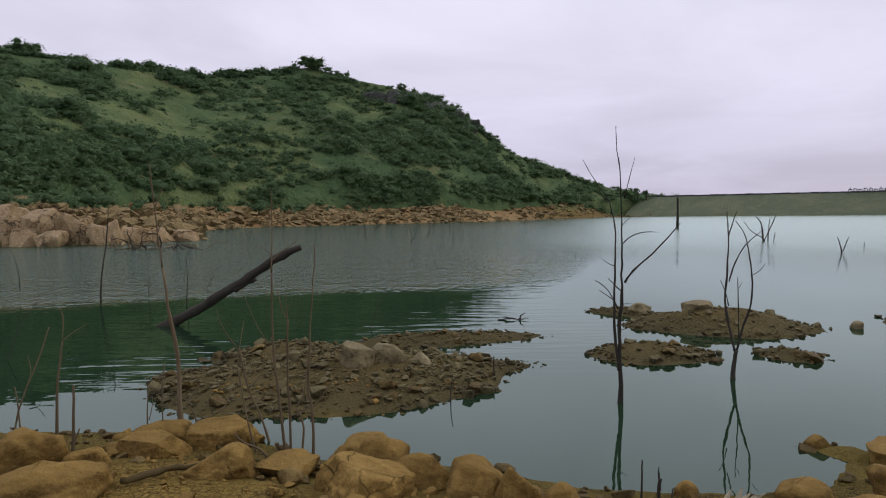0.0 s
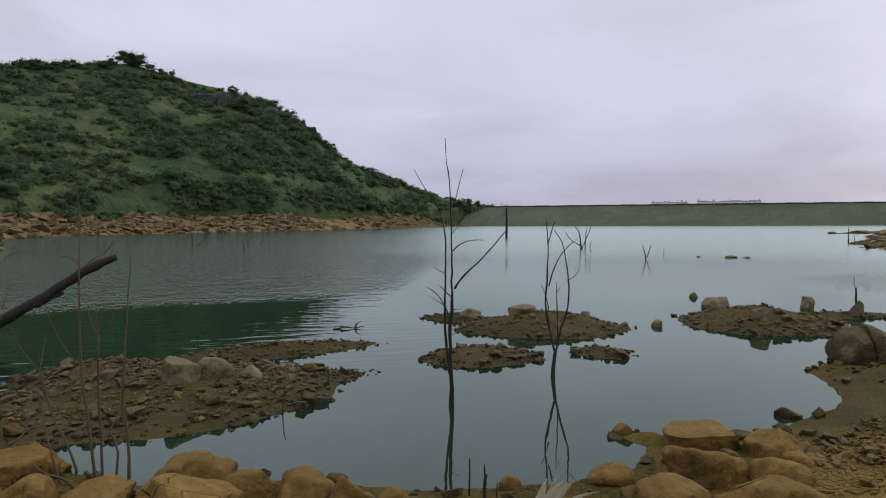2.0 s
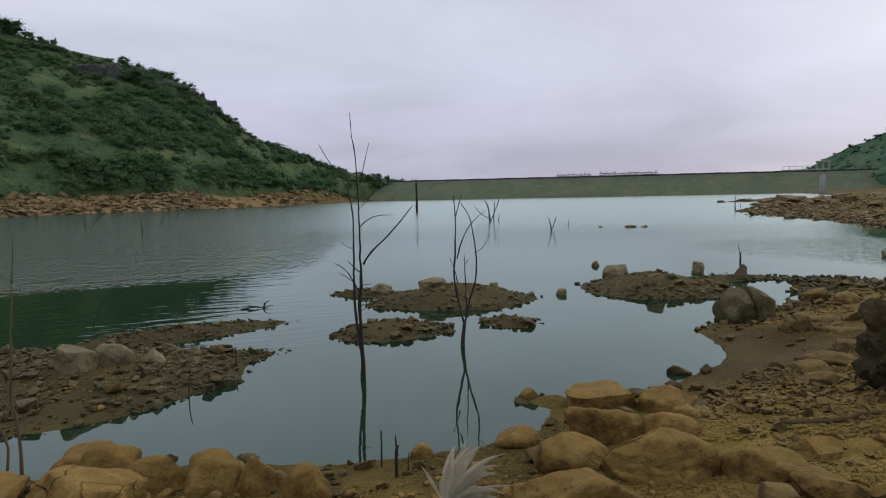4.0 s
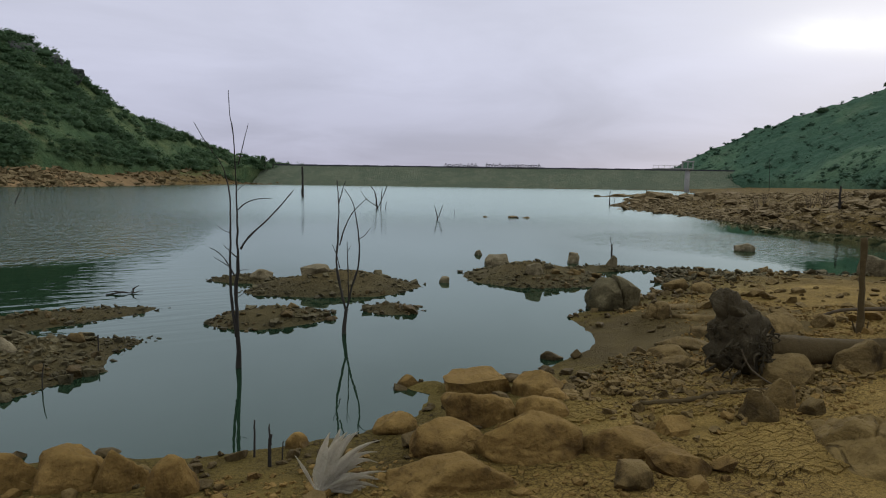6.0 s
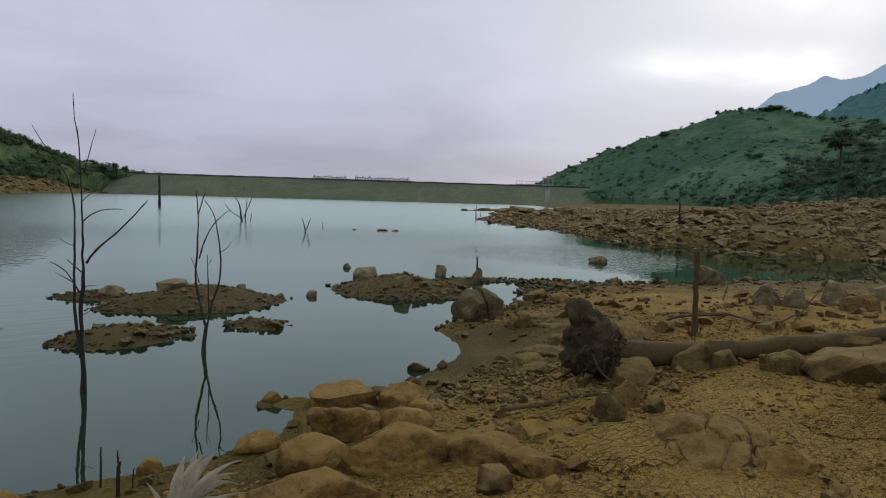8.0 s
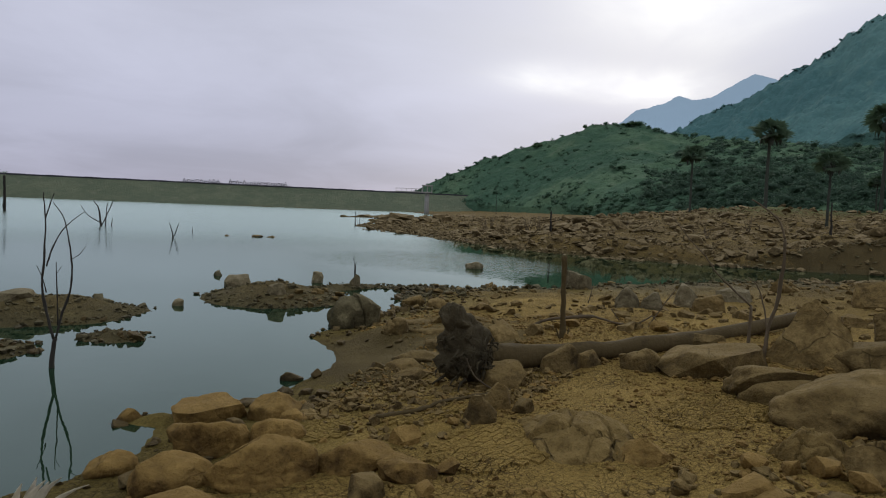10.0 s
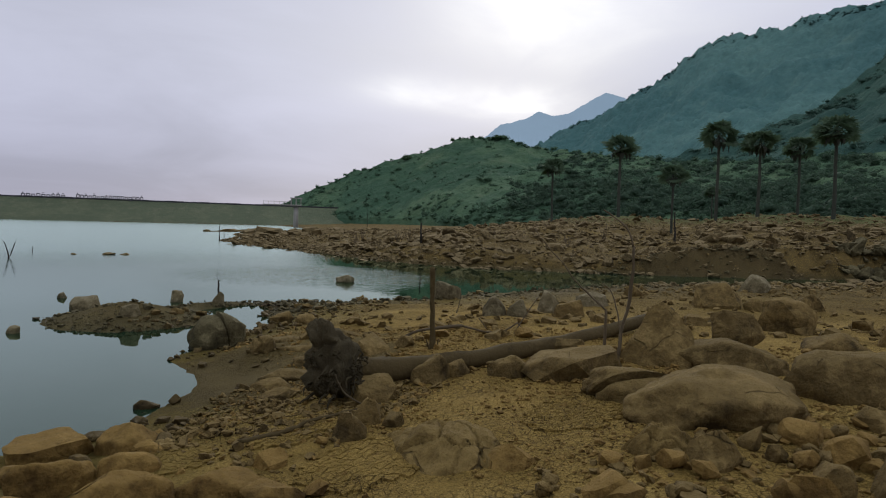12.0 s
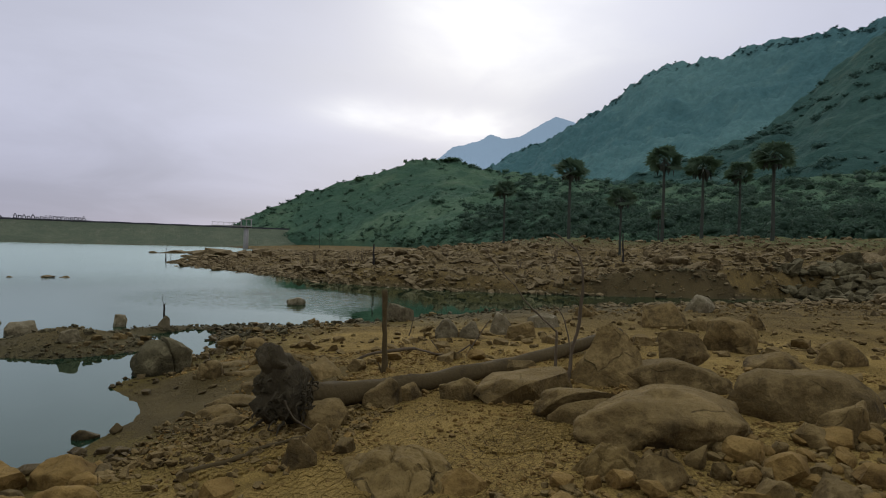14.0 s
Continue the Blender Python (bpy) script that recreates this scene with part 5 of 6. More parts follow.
dead_stem("dead_shrub", "thin bare dead stem rising from the water", "dead shrub", -3.69, 5.74, 0.01, 33, [(0.009, 0.005, [(-0.0, -0.0), (-0.02, 0.25), (-0.04, 0.45)])])
dead_stem("dead_shrub", "thin bare dead stem rising from the water", "dead shrub", -5.91, 8.80, 0.00, 34, [(0.007, 0.003, [(0.0, -0.0), (0.17, 0.28), (0.34, 0.61), (0.5, 0.87)])])
dead_stem("dead_shrub", "thin bare dead stem rising from the water", "dead shrub", -2.56, 5.67, 0.01, 24, [(0.008, 0.004, [(0.0, -0.0), (0.0, 0.26), (0.03, 0.45)]),
    (0.005, 0.002, [(0.01, 0.16), (0.04, 0.28), (0.04, 0.4)])])
dead_stem("dead_shrub", "thin bare dead stem rising from the water", "dead shrub", -2.39, 5.60, 0.02, 23, [(0.008, 0.004, [(0.0, -0.0), (-0.01, 0.27), (0.02, 0.66)])])
dead_stem("dead_shrub", "thin bare dead stem rising from the water", "dead shrub", -7.87, 15.22, 0.00, 27, [(0.02, 0.009, [(-0.0, 0.0), (0.05, 0.54), (0.15, 1.19), (0.21, 1.7), (0.24, 2.15)])])
dead_stem("dead_shrub", "thin bare dead stem rising from the water", "dead shrub", -11.34, 17.83, 0.00, 32, [(0.014, 0.006, [(-0.0, -0.0), (-0.03, 0.49), (-0.14, 0.99)])])
dead_stem("dead_shrub", "thin bare dead stem rising from the water", "dead shrub", -5.55, 14.28, 0.00, 21, [(0.014, 0.006, [(0.0, 0.0), (0.05, 0.49), (0.05, 1.03)])])
dead_stem("dead_shrub", "thin bare dead stem rising from the water", "dead shrub", -2.25, 6.01, 0.00, 21, [(0.009, 0.004, [(0.0, 0.0), (-0.03, 0.12), (-0.1, 0.22), (-0.04, 0.3), (0.0, 0.38)])])
dead_stem("dead_shrub", "thin bare dead stem rising from the water", "dead shrub", -6.30, 17.37, 0.00, 20, [(0.008, 0.003, [(-0.0, -0.0), (0.32, 0.46), (0.64, 0.82)])])
dead_stem("dead_shrub", "thin bare dead stem rising from the water", "dead shrub", -7.32, 16.47, 0.00, 24, [(0.01, 0.004, [(0.0, 0.0), (0.04, 0.56), (-0.01, 1.23)])])
dead_stem("stick", "thin dark stick stuck in the islet", "stick", -1.30, 11.06, 0.00, 7, [(0.007, 0.003, [(0.0, 0.0), (0.16, 0.3), (0.36, 0.58), (0.48, 0.72)])])
dead_stem("stick", "thin dark stick stuck in the islet", "stick", 0.57, 7.65, 0.02, -4, [(0.01, 0.008, [(0.0, -0.0), (0.0, 0.11), (-0.0, 0.25)])])
dead_stem("stick", "thin dark stick stuck in the islet", "stick", 0.05, 6.66, 0.00, 0, [(0.007, 0.004, [(-0.0, -0.0), (0.01, 0.13), (0.03, 0.27)])])
dead_stem("stick", "short dark stick standing at the water edge", "stick", 1.27, 4.28, 0.02, -15, [(0.009, 0.005, [(0.0, -0.0), (0.01, 0.14), (0.01, 0.28)])])
dead_stem("stick", "short dark stick standing at the water edge", "stick", 1.30, 4.00, 0.06, -16, [(0.014, 0.01, [(0.0, -0.0), (0.0, 0.12), (0.01, 0.23)]),
    (0.009, 0.003, [(0.01, 0.16), (0.0, 0.23), (-0.0, 0.3)])])
dead_stem("stick", "short dark stick standing at the water edge", "stick", 1.41, 4.12, 0.04, -17, [(0.007, 0.003, [(0.0, -0.0), (0.01, 0.08), (0.02, 0.14)])])
dead_stem("wooden_post", "weathered dark wooden post standing upright", "post", 25.20, 72.00, 0.00, -19, [(0.13, 0.12, [(0.0, -0.0), (0.02, 1.6), (-0.0, 3.38)])])
dead_stem("drowned_stump", "drowned leafless stump far out in the lake", "stump", 19.75, 41.18, 0.00, -25, [(0.06, 0.02, [(0.0, -0.0), (-0.15, 1.04), (-0.45, 1.54)]),
    (0.04, 0.015, [(0.0, -0.0), (0.43, 1.04), (0.62, 1.61)]),
    (0.03, 0.012, [(0.0, 0.19), (-0.73, 0.66), (-1.11, 1.23)]),
    (0.04, 0.015, [(0.23, -0.0), (0.27, 0.85), (0.31, 1.42)]),
    (0.03, 0.01, [(0.54, -0.0), (0.62, 0.58)])])
dead_stem("drowned_stump", "drowned leafless stump far out in the lake", "stump", 17.39, 29.06, 0.00, -31, [(0.035, 0.012, [(-0.0, -0.0), (-0.12, 0.4), (-0.23, 0.74)]),
    (0.028, 0.01, [(-0.0, 0.11), (0.11, 0.46), (0.2, 0.74)])])
dead_stem("drowned_stump", "drowned leafless stump far out in the lake", "stump", -2.00, 42.47, 0.00, 3, [(0.03, 0.01, [(-0.0, -0.0), (-0.05, 0.63), (-0.13, 1.25)]),
    (0.025, 0.01, [(0.01, 0.16), (0.22, 0.56), (0.43, 0.87)]),
    (0.03, 0.01, [(0.97, 0.45), (1.13, 0.86), (1.28, 1.17)])])
dead_stem("drowned_stump", "drowned leafless stump far out in the lake", "stump", -6.57, 56.47, 0.00, 7, [(0.04, 0.015, [(0.0, 0.0), (-0.06, 0.68), (-0.15, 1.48)]),
    (0.035, 0.012, [(0.34, 0.07), (0.89, 0.67), (1.51, 1.27)])])
dead_stem("stick", "dark forked stick standing between islet rocks", "stick", 11.82, 11.51, 0.00, -45, [(0.030, 0.018, [(-0.0, 0.0), (0.01, 0.27), (0.01, 0.47)]),
    (0.007, 0.003, [(0.01, 0.47), (-0.03, 0.56), (-0.02, 0.7)]),
    (0.006, 0.003, [(0.01, 0.43), (0.05, 0.51)])])
dead_stem("drowned_stump", "drowned leafless stump far out in the lake", "stump", 20.90, 33.18, 0.00, -32, [(0.02, 0.01, [(0.0, 0.0), (-0.0, 0.33)])])
dead_stem("wooden_post", "weathered brown wooden post wedged between shore stones", "post", 7.56, 3.62, 0.34, -63, [(0.036, 0.03, [(0.0, -0.0), (-0.01, 0.37), (-0.02, 0.79), (-0.03, 1.05)]),
    (0.014, 0.008, [(-0.03, -0.0), (-0.08, 0.15)]),
    (0.012, 0.006, [(0.05, 0.0), (0.07, 0.16)])])
dead_stem("dead_shrub", "bare brown dead shrub among the shore stones", "dead shrub", 7.41, 1.33, 0.50, -78, [(0.022, 0.014, [(0.0, -0.0), (0.04, 0.3), (0.11, 0.6), (0.14, 0.95), (0.14, 1.24)]),
    (0.014, 0.006, [(0.14, 1.24), (0.08, 1.41), (-0.03, 1.52), (-0.18, 1.62)]),
    (0.01, 0.004, [(0.04, 0.3), (0.0, 0.53), (-0.08, 0.76), (-0.17, 0.84)])])
dead_stem("dead_shrub", "bare brown dead shrub among the shore stones", "dead shrub", 7.61, 1.52, 0.51, -77, [(0.022, 0.014, [(-0.0, -0.0), (0.02, 0.23), (0.02, 0.51)]),
    (0.014, 0.006, [(0.02, 0.51), (-0.17, 0.68), (-0.32, 0.82), (-0.45, 1.0)]),
    (0.008, 0.003, [(-0.45, 1.0), (-0.63, 1.18), (-0.82, 1.42)])])
dead_stem("dead_shrub", "bare brown dead shrub among the shore stones", "dead shrub", 7.67, 4.40, 0.30, -59, [(0.024, 0.018, [(0.0, -0.0), (0.29, 0.14), (0.66, 0.25), (1.03, 0.29)]),
    (0.018, 0.008, [(1.03, 0.29), (1.37, 0.21), (1.55, 0.21), (1.77, 0.34)]),
    (0.012, 0.005, [(1.56, -0.08), (1.7, 0.15), (1.84, 0.38), (2.05, 0.69)]),
    (0.01, 0.004, [(1.37, 0.21), (1.41, 0.07), (1.45, -0.08)]),
    (0.009, 0.004, [(1.25, 0.4), (1.36, 0.25)]),
    (0.008, 0.003, [(1.77, 0.34), (1.88, 0.23), (2.0, 0.16)]),
    (0.008, 0.003, [(0.95, 0.46), (0.98, 0.57), (1.01, 0.72)])])
dead_stem("wooden_post", "weathered dark wooden post standing upright", "post", 160.71, 104.51, 1.13, -57, [(0.06, 0.04, [(0.0, -0.04), (-0.15, 4.32), (-0.44, 8.34)])])
dead_stem("wooden_post", "weathered dark wooden post standing upright", "post", 33.29, 17.79, 0.85, -62, [(0.06, 0.05, [(0.0, 0.01), (-0.03, 0.6), (-0.02, 1.15)])])
dead_stem("wooden_post", "weathered dark wooden post standing upright", "post", 43.90, 43.70, 0.05, -44, [(0.05, 0.025, [(0.0, 0.0), (-0.02, 0.7), (0.01, 1.25)]),
    (0.03, 0.015, [(0.35, -0.1), (0.40, 0.35), (0.36, 0.7)])])
dead_stem("wooden_post", "weathered dark wooden post standing upright", "post", 36.00, 4.54, 1.33, -83, [(0.06, 0.03, [(0.0, -0.04), (-0.04, 0.74), (-0.06, 1.57)])])


def bank_shrub(x, y, tall, seed):
    """A leafless dead shrub on the bare bank."""
    rnd = random.Random(seed)
    limbs = []
    for _ in range(6):
        u, lean = rnd.uniform(-0.12, 0.12), rnd.uniform(-0.6, 0.6)
        limbs.append((0.022, 0.006, [(u, 0.0), (u + lean * tall * 0.3, tall * 0.45), (u + lean * tall * 0.45 + rnd.uniform(-0.1, 0.1), tall * rnd.uniform(0.75, 1.0))]))
    dead_stem("dead_shrub", "leafless dead shrub on a stony bank", "dead shrub", x, y, float(height(x, y)), -62, limbs)


for i, (x, y, tall) in enumerate(((36.8, 24.5, 1.1), (34.6, 20.0, 0.9), (38.5, 21.5, 1.2), (35.5, 14.5, 0.8), (42.0, 27.5, 1.0), (39.5, 9.0, 1.0), (33.8, 9.5, 0.7))):
    bank_shrub(x, y, tall, 70 + i)


def brush_tangle(x, y, wide, tall, count, seed):
    """A drowned bush: crooked bare limbs crossing one another."""
    base = new("dead_bush")
    base.matrix_world = pose(x, y, 0, 0, 0, 22)
    rnd = random.Random(seed)
    for i in range(count):
        p = Vector((rnd.uniform(-0.5, 0.5) * wide, rnd.uniform(-0.4, 0.4), -0.1))
        pts, way = [p], Vector((rnd.uniform(-0.8, 0.8), rnd.uniform(-0.3, 0.3), 1.0))
        for _ in range(4):
            way = way + Vector((rnd.uniform(-1.1, 1.1), rnd.uniform(-0.4, 0.4), rnd.uniform(-0.9, 0.3)))
            p = p + way.normalized() * tall * rnd.uniform(0.2, 0.38)
            p.z = max(p.z, 0.02)
            pts.append(p)
        bm = bmesh.new()
        tube(bm, refine(pts, 3, i, 0.02), rnd.uniform(0.035, 0.06), 0.015, 6, 0.2, i)
        part("branch", bm, PALEWOOD if i % 3 else DEADWOOD, base, smooth=True)
    tagged(base, "tangled bare dead bush standing in shallow water", "dead bush")


brush_tangle(-17.0, 39.5, 2.4, 1.6, 11, 3)
brush_tangle(-14.6, 39.0, 1.8, 1.2, 8, 4)
brush_tangle(-19.6, 41.5, 1.5, 1.5, 6, 5)


dead_stem("dead_shrub", "thin bleached twig leaning out of the water", "dead shrub", -3.55, 5.30, 0.0, 33, [(0.009, 0.004, [(0.0, 0.0), (0.10, 0.35), (0.24, 0.72), (0.34, 1.02)]),
    (0.005, 0.002, [(0.17, 0.55), (0.20, 0.68), (0.18, 0.80)])])
dead_stem("dead_shrub", "thin bleached twig leaning out of the water", "dead shrub", -1.42, 5.55, 0.0, 14, [(0.011, 0.006, [(0.0, 0.0), (-0.12, 0.22), (-0.22, 0.48), (-0.28, 0.80)]),
    (0.006, 0.002, [(-0.22, 0.48), (-0.12, 0.60), (-0.08, 0.78)]),
    (0.005, 0.002, [(-0.28, 0.80), (-0.40, 0.98), (-0.46, 1.15)])])
dead_stem("dead_shrub", "crooked dark twig standing in shallow water", "dead shrub", -1.90, 5.75, 0.0, 18, [(0.010, 0.005, [(0.0, 0.0), (-0.14, 0.14), (-0.02, 0.26), (0.04, 0.42)])])


# ---- leaning log in the lake ----
def leaning_log():
    base = new("leaning_log")
    a, b = Vector((-5.15, 11.6, -0.14)), Vector((-2.40, 11.25, 1.36))
    base.location = (a.x, a.y, 0)
    line = refine([a, a.lerp(b, 0.3) + Vector((0, 0, -0.05)), a.lerp(b, 0.62) + Vector((0, 0, -0.02)), a.lerp(b, 0.85) + Vector((0, 0, 0.05)), b], 5, 3, 0.012)
    bm = bmesh.new()
    tube(bm, [p - base.location for p in line], 0.10, 0.052, 10, 0.12, 5)
    part("trunk", bm, DEADWOOD, base, smooth=True)
    bm = bmesh.new()
    c = a.lerp(b, 0.66) - base.location
    tube(bm, refine([c + Vector((-0.25, 0.02, -0.22)), c + Vector((0, 0, -0.09)), c + Vector((0.14, -0.02, -0.03))], 3, 4, 0.006), 0.05, 0.03, 7, 0.2, 6)
    part("stub", bm, DEADWOOD, base, smooth=True)
    tagged(base, "dark fallen trunk leaning out of the lake", "log")


leaning_log()


# ---- driftwood trunk with its root plate ----
def driftwood():
    base = new("driftwood_trunk")
    base.location = (5.45, 3.45, 0.28)
    off = Vector(base.location)
    line = [Vector(p) - off for p in ((5.5, 3.52, 0.47), (6.3, 3.0, 0.44), (7.3, 2.4, 0.50), (8.6, 1.75, 0.60), (10.1, 1.15, 0.74))]
    bm = bmesh.new()
    tube(bm, refine(line, 6, 7, 0.012), 0.125, 0.07, 14, 0.10, 8)
    part("trunk", bm, LOGWOOD, base, smooth=True)
    bm = rock_shape(77, 0, 4)
    for v in bm.verts:
        d = v.co.copy()
        v.co = Vector((d.x * 0.48, d.y * 0.44, d.z * 0.54)) * (1 + 0.26 * noise.noise(d * 6) + 0.12 * noise.noise(Vector((d.x * 5, d.y * 5, d.z * 30)))) + Vector((-0.16, 0.02, 0.26))
    plate = part("root_plate", bm, ROOTWOOD, base, "black rotten root plate", smooth=True)
    bm = rock_shape(78, 1, 4)
    for v in bm.verts:
        d = v.co.copy()
        v.co = Vector((d.x * 0.40, d.y * 0.34, d.z * 0.46)) * (1 + 0.40 * noise.noise(d * 5)) + Vector((-0.15 - 0.26 * d.z, 0.06, 0.47))
    part("root_stump", bm, ROOTWOOD, base, "dark splintered stump", smooth=True)
    rnd = random.Random(12)
    for i in range(70):
        a, h = rnd.uniform(2.6, 5.4), rnd.uniform(0.04, 0.46)
        p = Vector((-0.18 + 0.23 * math.cos(a), 0.23 * math.sin(a), h))
        q = p + Vector((0.03 * math.cos(a) + rnd.uniform(-0.09, 0.09), 0.03 * math.sin(a), rnd.uniform(-0.05, 0.03)))
        e = q + Vector((rnd.uniform(-0.06, 0.06), rnd.uniform(-0.03, 0.03), rnd.uniform(-0.08, 0.0)))
        bm = bmesh.new()
        tube(bm, refine([p, q, e], 4, i, 0.008), rnd.uniform(0.008, 0.017), 0.004, 6, 0.2, i)
        part("root", bm, ROOTWOOD, plate, smooth=True)
    bm = bmesh.new()
    tube(bm, refine([(-0.38, -0.15, 0.26), (-0.36, -0.22, 0.12), (-0.28, -0.32, 0.02), (-0.20, -0.42, -0.02)], 4, 2, 0.004), 0.009, 0.006, 6, 0.1, 2)
    part("pale_root", bm, PALEWOOD, plate, "thin bleached root", smooth=True)
    tagged(base, "silt-covered driftwood trunk with black rotten roots", "driftwood")


driftwood()

def fallen_branch(spots, thick, label):
    """A crooked branch lying along the ground through the spots."""
    base = new("fallen_branch")
    x0, y0 = spots[0]
    base.location = (x0, y0, 0)
    bm = bmesh.new()
    tube(bm, refine([(a - x0, b - y0, float(height(np.array(a), np.array(b))) + 0.05) for a, b in spots], 5, 9, thick * 0.4), thick, thick * 0.45, 8, 0.15, 4)
    part("stem", bm, LOGWOOD, base, smooth=True)
    tagged(base, label, "branch")


fallen_branch([(-2.0, 4.05), (-1.85, 4.35), (-1.6, 4.6), (-1.35, 4.78)], 0.024, "crooked brown branch lying between shore boulders")
fallen_branch([(-1.25, 4.45), (-1.0, 4.62), (-0.8, 4.72)], 0.016, "short brown branch lying beside boulders")

twig = new("fallen_branch")
twig.location = (3.98, 3.38, 0.0)
bm = bmesh.new()
spots = [(3.98, 3.38), (4.25, 3.18), (4.55, 3.13), (4.9, 3.02), (5.2, 2.9)]
tube(bm, refine([(a - 3.98, b - 3.38, float(height(np.array(a), np.array(b))) + 0.03) for a, b in spots], 5, 9, 0.008), 0.022, 0.009, 8, 0.15, 4)
part("stem", bm, LOGWOOD, twig, smooth=True)
tagged(twig, "long thin crooked branch lying on cracked silt", "branch")

drift = new("floating_twig")
drift.location = (1.22, 11.8, 0)
for i, pts in enumerate(([(-0.26, 0, 0.0), (-0.05, 0.03, 0.03), (0.12, -0.02, 0.01), (0.28, 0, 0.03)], [(-0.05, 0.0, 0.02), (-0.12, 0.06, 0.05), (-0.2, 0.16, 0.03)], [(0.12, 0, 0.02), (0.17, 0.03, 0.09), (0.23, 0.06, 0.12)])):
    bm = bmesh.new()
    tube(bm, refine(pts, 3, i, 0.01), 0.016, 0.006, 6, 0.25, i)
    part("branch", bm, DEADWOOD, drift, smooth=True)
tagged(drift, "small dark twig floating on the water", "twig")


# ---- dry palm frond on the shore ----
def dry_frond():
    base = new("dry_palm_frond")
    base.matrix_world = pose(1.34, 3.24, 0.19, 0, 0, -21)
    rnd = random.Random(5)
    fan = [(6 + 6.0 * i, rnd.uniform(0.40, 0.47) if 2 < i < 8 else rnd.uniform(0.30, 0.40), rnd.uniform(0.022, 0.034), 0.0) for i in range(15)]
    flat = [(-28 + 14 * i, rnd.uniform(0.20, 0.28), rnd.uniform(0.006, 0.012), 0.3) for i in range(3)] + [(70 + 9 * i, rnd.uniform(0.24, 0.36), rnd.uniform(0.012, 0.022), 1.0) for i in range(5)]
    for angle, length, wide, low in fan + flat:
        a = radians(angle + rnd.uniform(-3, 3))
        bm = bmesh.new()
        droop = rnd.uniform(0.1, 0.5) * max(0.15, math.sin(max(a, 0)))
        out = Vector((math.sin(a), 0.34 + rnd.uniform(-0.2, 0.2), max(math.cos(a) * 0.92, 0.06) * (1 - 0.75 * low) + 0.05)).normalized()
        side = out.cross(Vector((0.1, 1, 0.25 + rnd.uniform(-0.3, 0.3)))).normalized()
        fold = out.cross(side)
        bend = Vector((rnd.uniform(0.0, 0.10), rnd.uniform(-0.05, 0.03), -droop * 0.5))
        rows = []
        for s in range(9):
            t = s / 8
            p = out * (length * t) + bend * t ** 3
            wd = wide * (0.22 + 0.78 * min(1, t * 2.2)) * (1 - max(0, t - 0.55) / 0.45 * 0.92)
            rows.append([bm.verts.new(p - side * wd), bm.verts.new(p + fold * wd * 0.7), bm.verts.new(p + side * wd)])
        for p, q in zip(rows, rows[1:]):
            bm.faces.new((p[0], p[1], q[1], q[0]))
            bm.faces.new((p[1], p[2], q[2], q[1]))
        bmesh.ops.solidify(bm, geom=bm.faces[:], thickness=0.002)
        part("leaflet", bm, FROND, base, smooth=True)
    bm = bmesh.new()
    tube(bm, refine([(0.0, 0.0, 0.02), (-0.05, -0.15, -0.02), (-0.08, -0.36, 0.02)], 4, 1, 0.004), 0.016, 0.012, 7, 0.1, 1)
    part("stalk", bm, FROND, base, smooth=True)
    tagged(base, "dry bleached fan palm frond lying on the shore", "palm frond")


dry_frond()


# ---- palm trees on the high bank ----
def palm_tree():
    base = new("palm_tree")
    rnd = random.Random(8)
    bm = bmesh.new()
    tube(bm, refine([(0, 0, -0.4), (0.03, 0, 1.0), (0.02, 0.02, 4.2), (0.0, 0, 8.3)], 8, 2, 0.01), 0.125, 0.085, 10, 0.06, 2)
    part("trunk", bm, PALMBARK, base, smooth=True)
    bm = bmesh.new()
    tube(bm, [(0, 0, 8.05), (0.01, 0, 8.3), (0, 0.01, 8.6)], 0.13, 0.05, 7, 0.15, 3)
    crown = part("crown", bm, PALMBARK, base, smooth=True)
    for i in range(38):
        a, e = rnd.uniform(0, 2 * math.pi), math.asin(rnd.uniform(-0.85, 0.98))
        d = Vector((math.cos(a) * math.cos(e), math.sin(a) * math.cos(e), math.sin(e)))
        stalk = rnd.uniform(0.55, 0.9)
        hub = Vector((0, 0, 8.3)) + Vector((d.x, d.y, d.z * 1.3)) * stalk
        bm = bmesh.new()
        tube(bm, [Vector((0, 0, 8.3)), hub], 0.025, 0.015, 3, 0, i)
        side = d.cross(Vector((0, 0, 1))).normalized()
        side = (Matrix.Rotation(rnd.uniform(-1.5, 1.5), 3, d) @ side).normalized()
        upw = side.cross(d)
        droop = 0.25 + 0.3 * rnd.random()
        for q in range(12):
            g = radians(-105 + 19 * q + rnd.uniform(-5, 5))
            tip = hub + (d * math.cos(g) + side * math.sin(g)) * rnd.uniform(0.58, 0.82) + Vector((0, 0, -droop * 0.35))
            along = (tip - hub).normalized()
            across = along.cross(upw).normalized() * 0.09
            mid = hub.lerp(tip, 0.55)
            bm.faces.new([bm.verts.new(p) for p in (hub, mid - across, tip, mid + across)])
        part("frond", bm, PALMLEAF, crown)
    bm = bmesh.new()
    for i in range(14):
        a = rnd.uniform(0, 2 * math.pi)
        d = Vector((math.cos(a), math.sin(a), 0))
        top = Vector((0, 0, 8.2)) + d * 0.2
        end = Vector((0, 0, 6.9 + rnd.uniform(-0.3, 0.4))) + d * rnd.uniform(0.35, 0.7)
        mid = top.lerp(end, 0.5) + d * 0.22
        for k in (-1, 1):
            s = d.cross(Vector((0, 0, 1))) * 0.14 * k
            bm.faces.new([bm.verts.new(p) for p in (top, mid + s, end, mid)])
    part("dead_skirt", bm, PALMBARK, base, "brown hanging dead fronds")
    return tagged(base, "tall fan palm with a round dark crown", "palm tree", "palms on the bank")


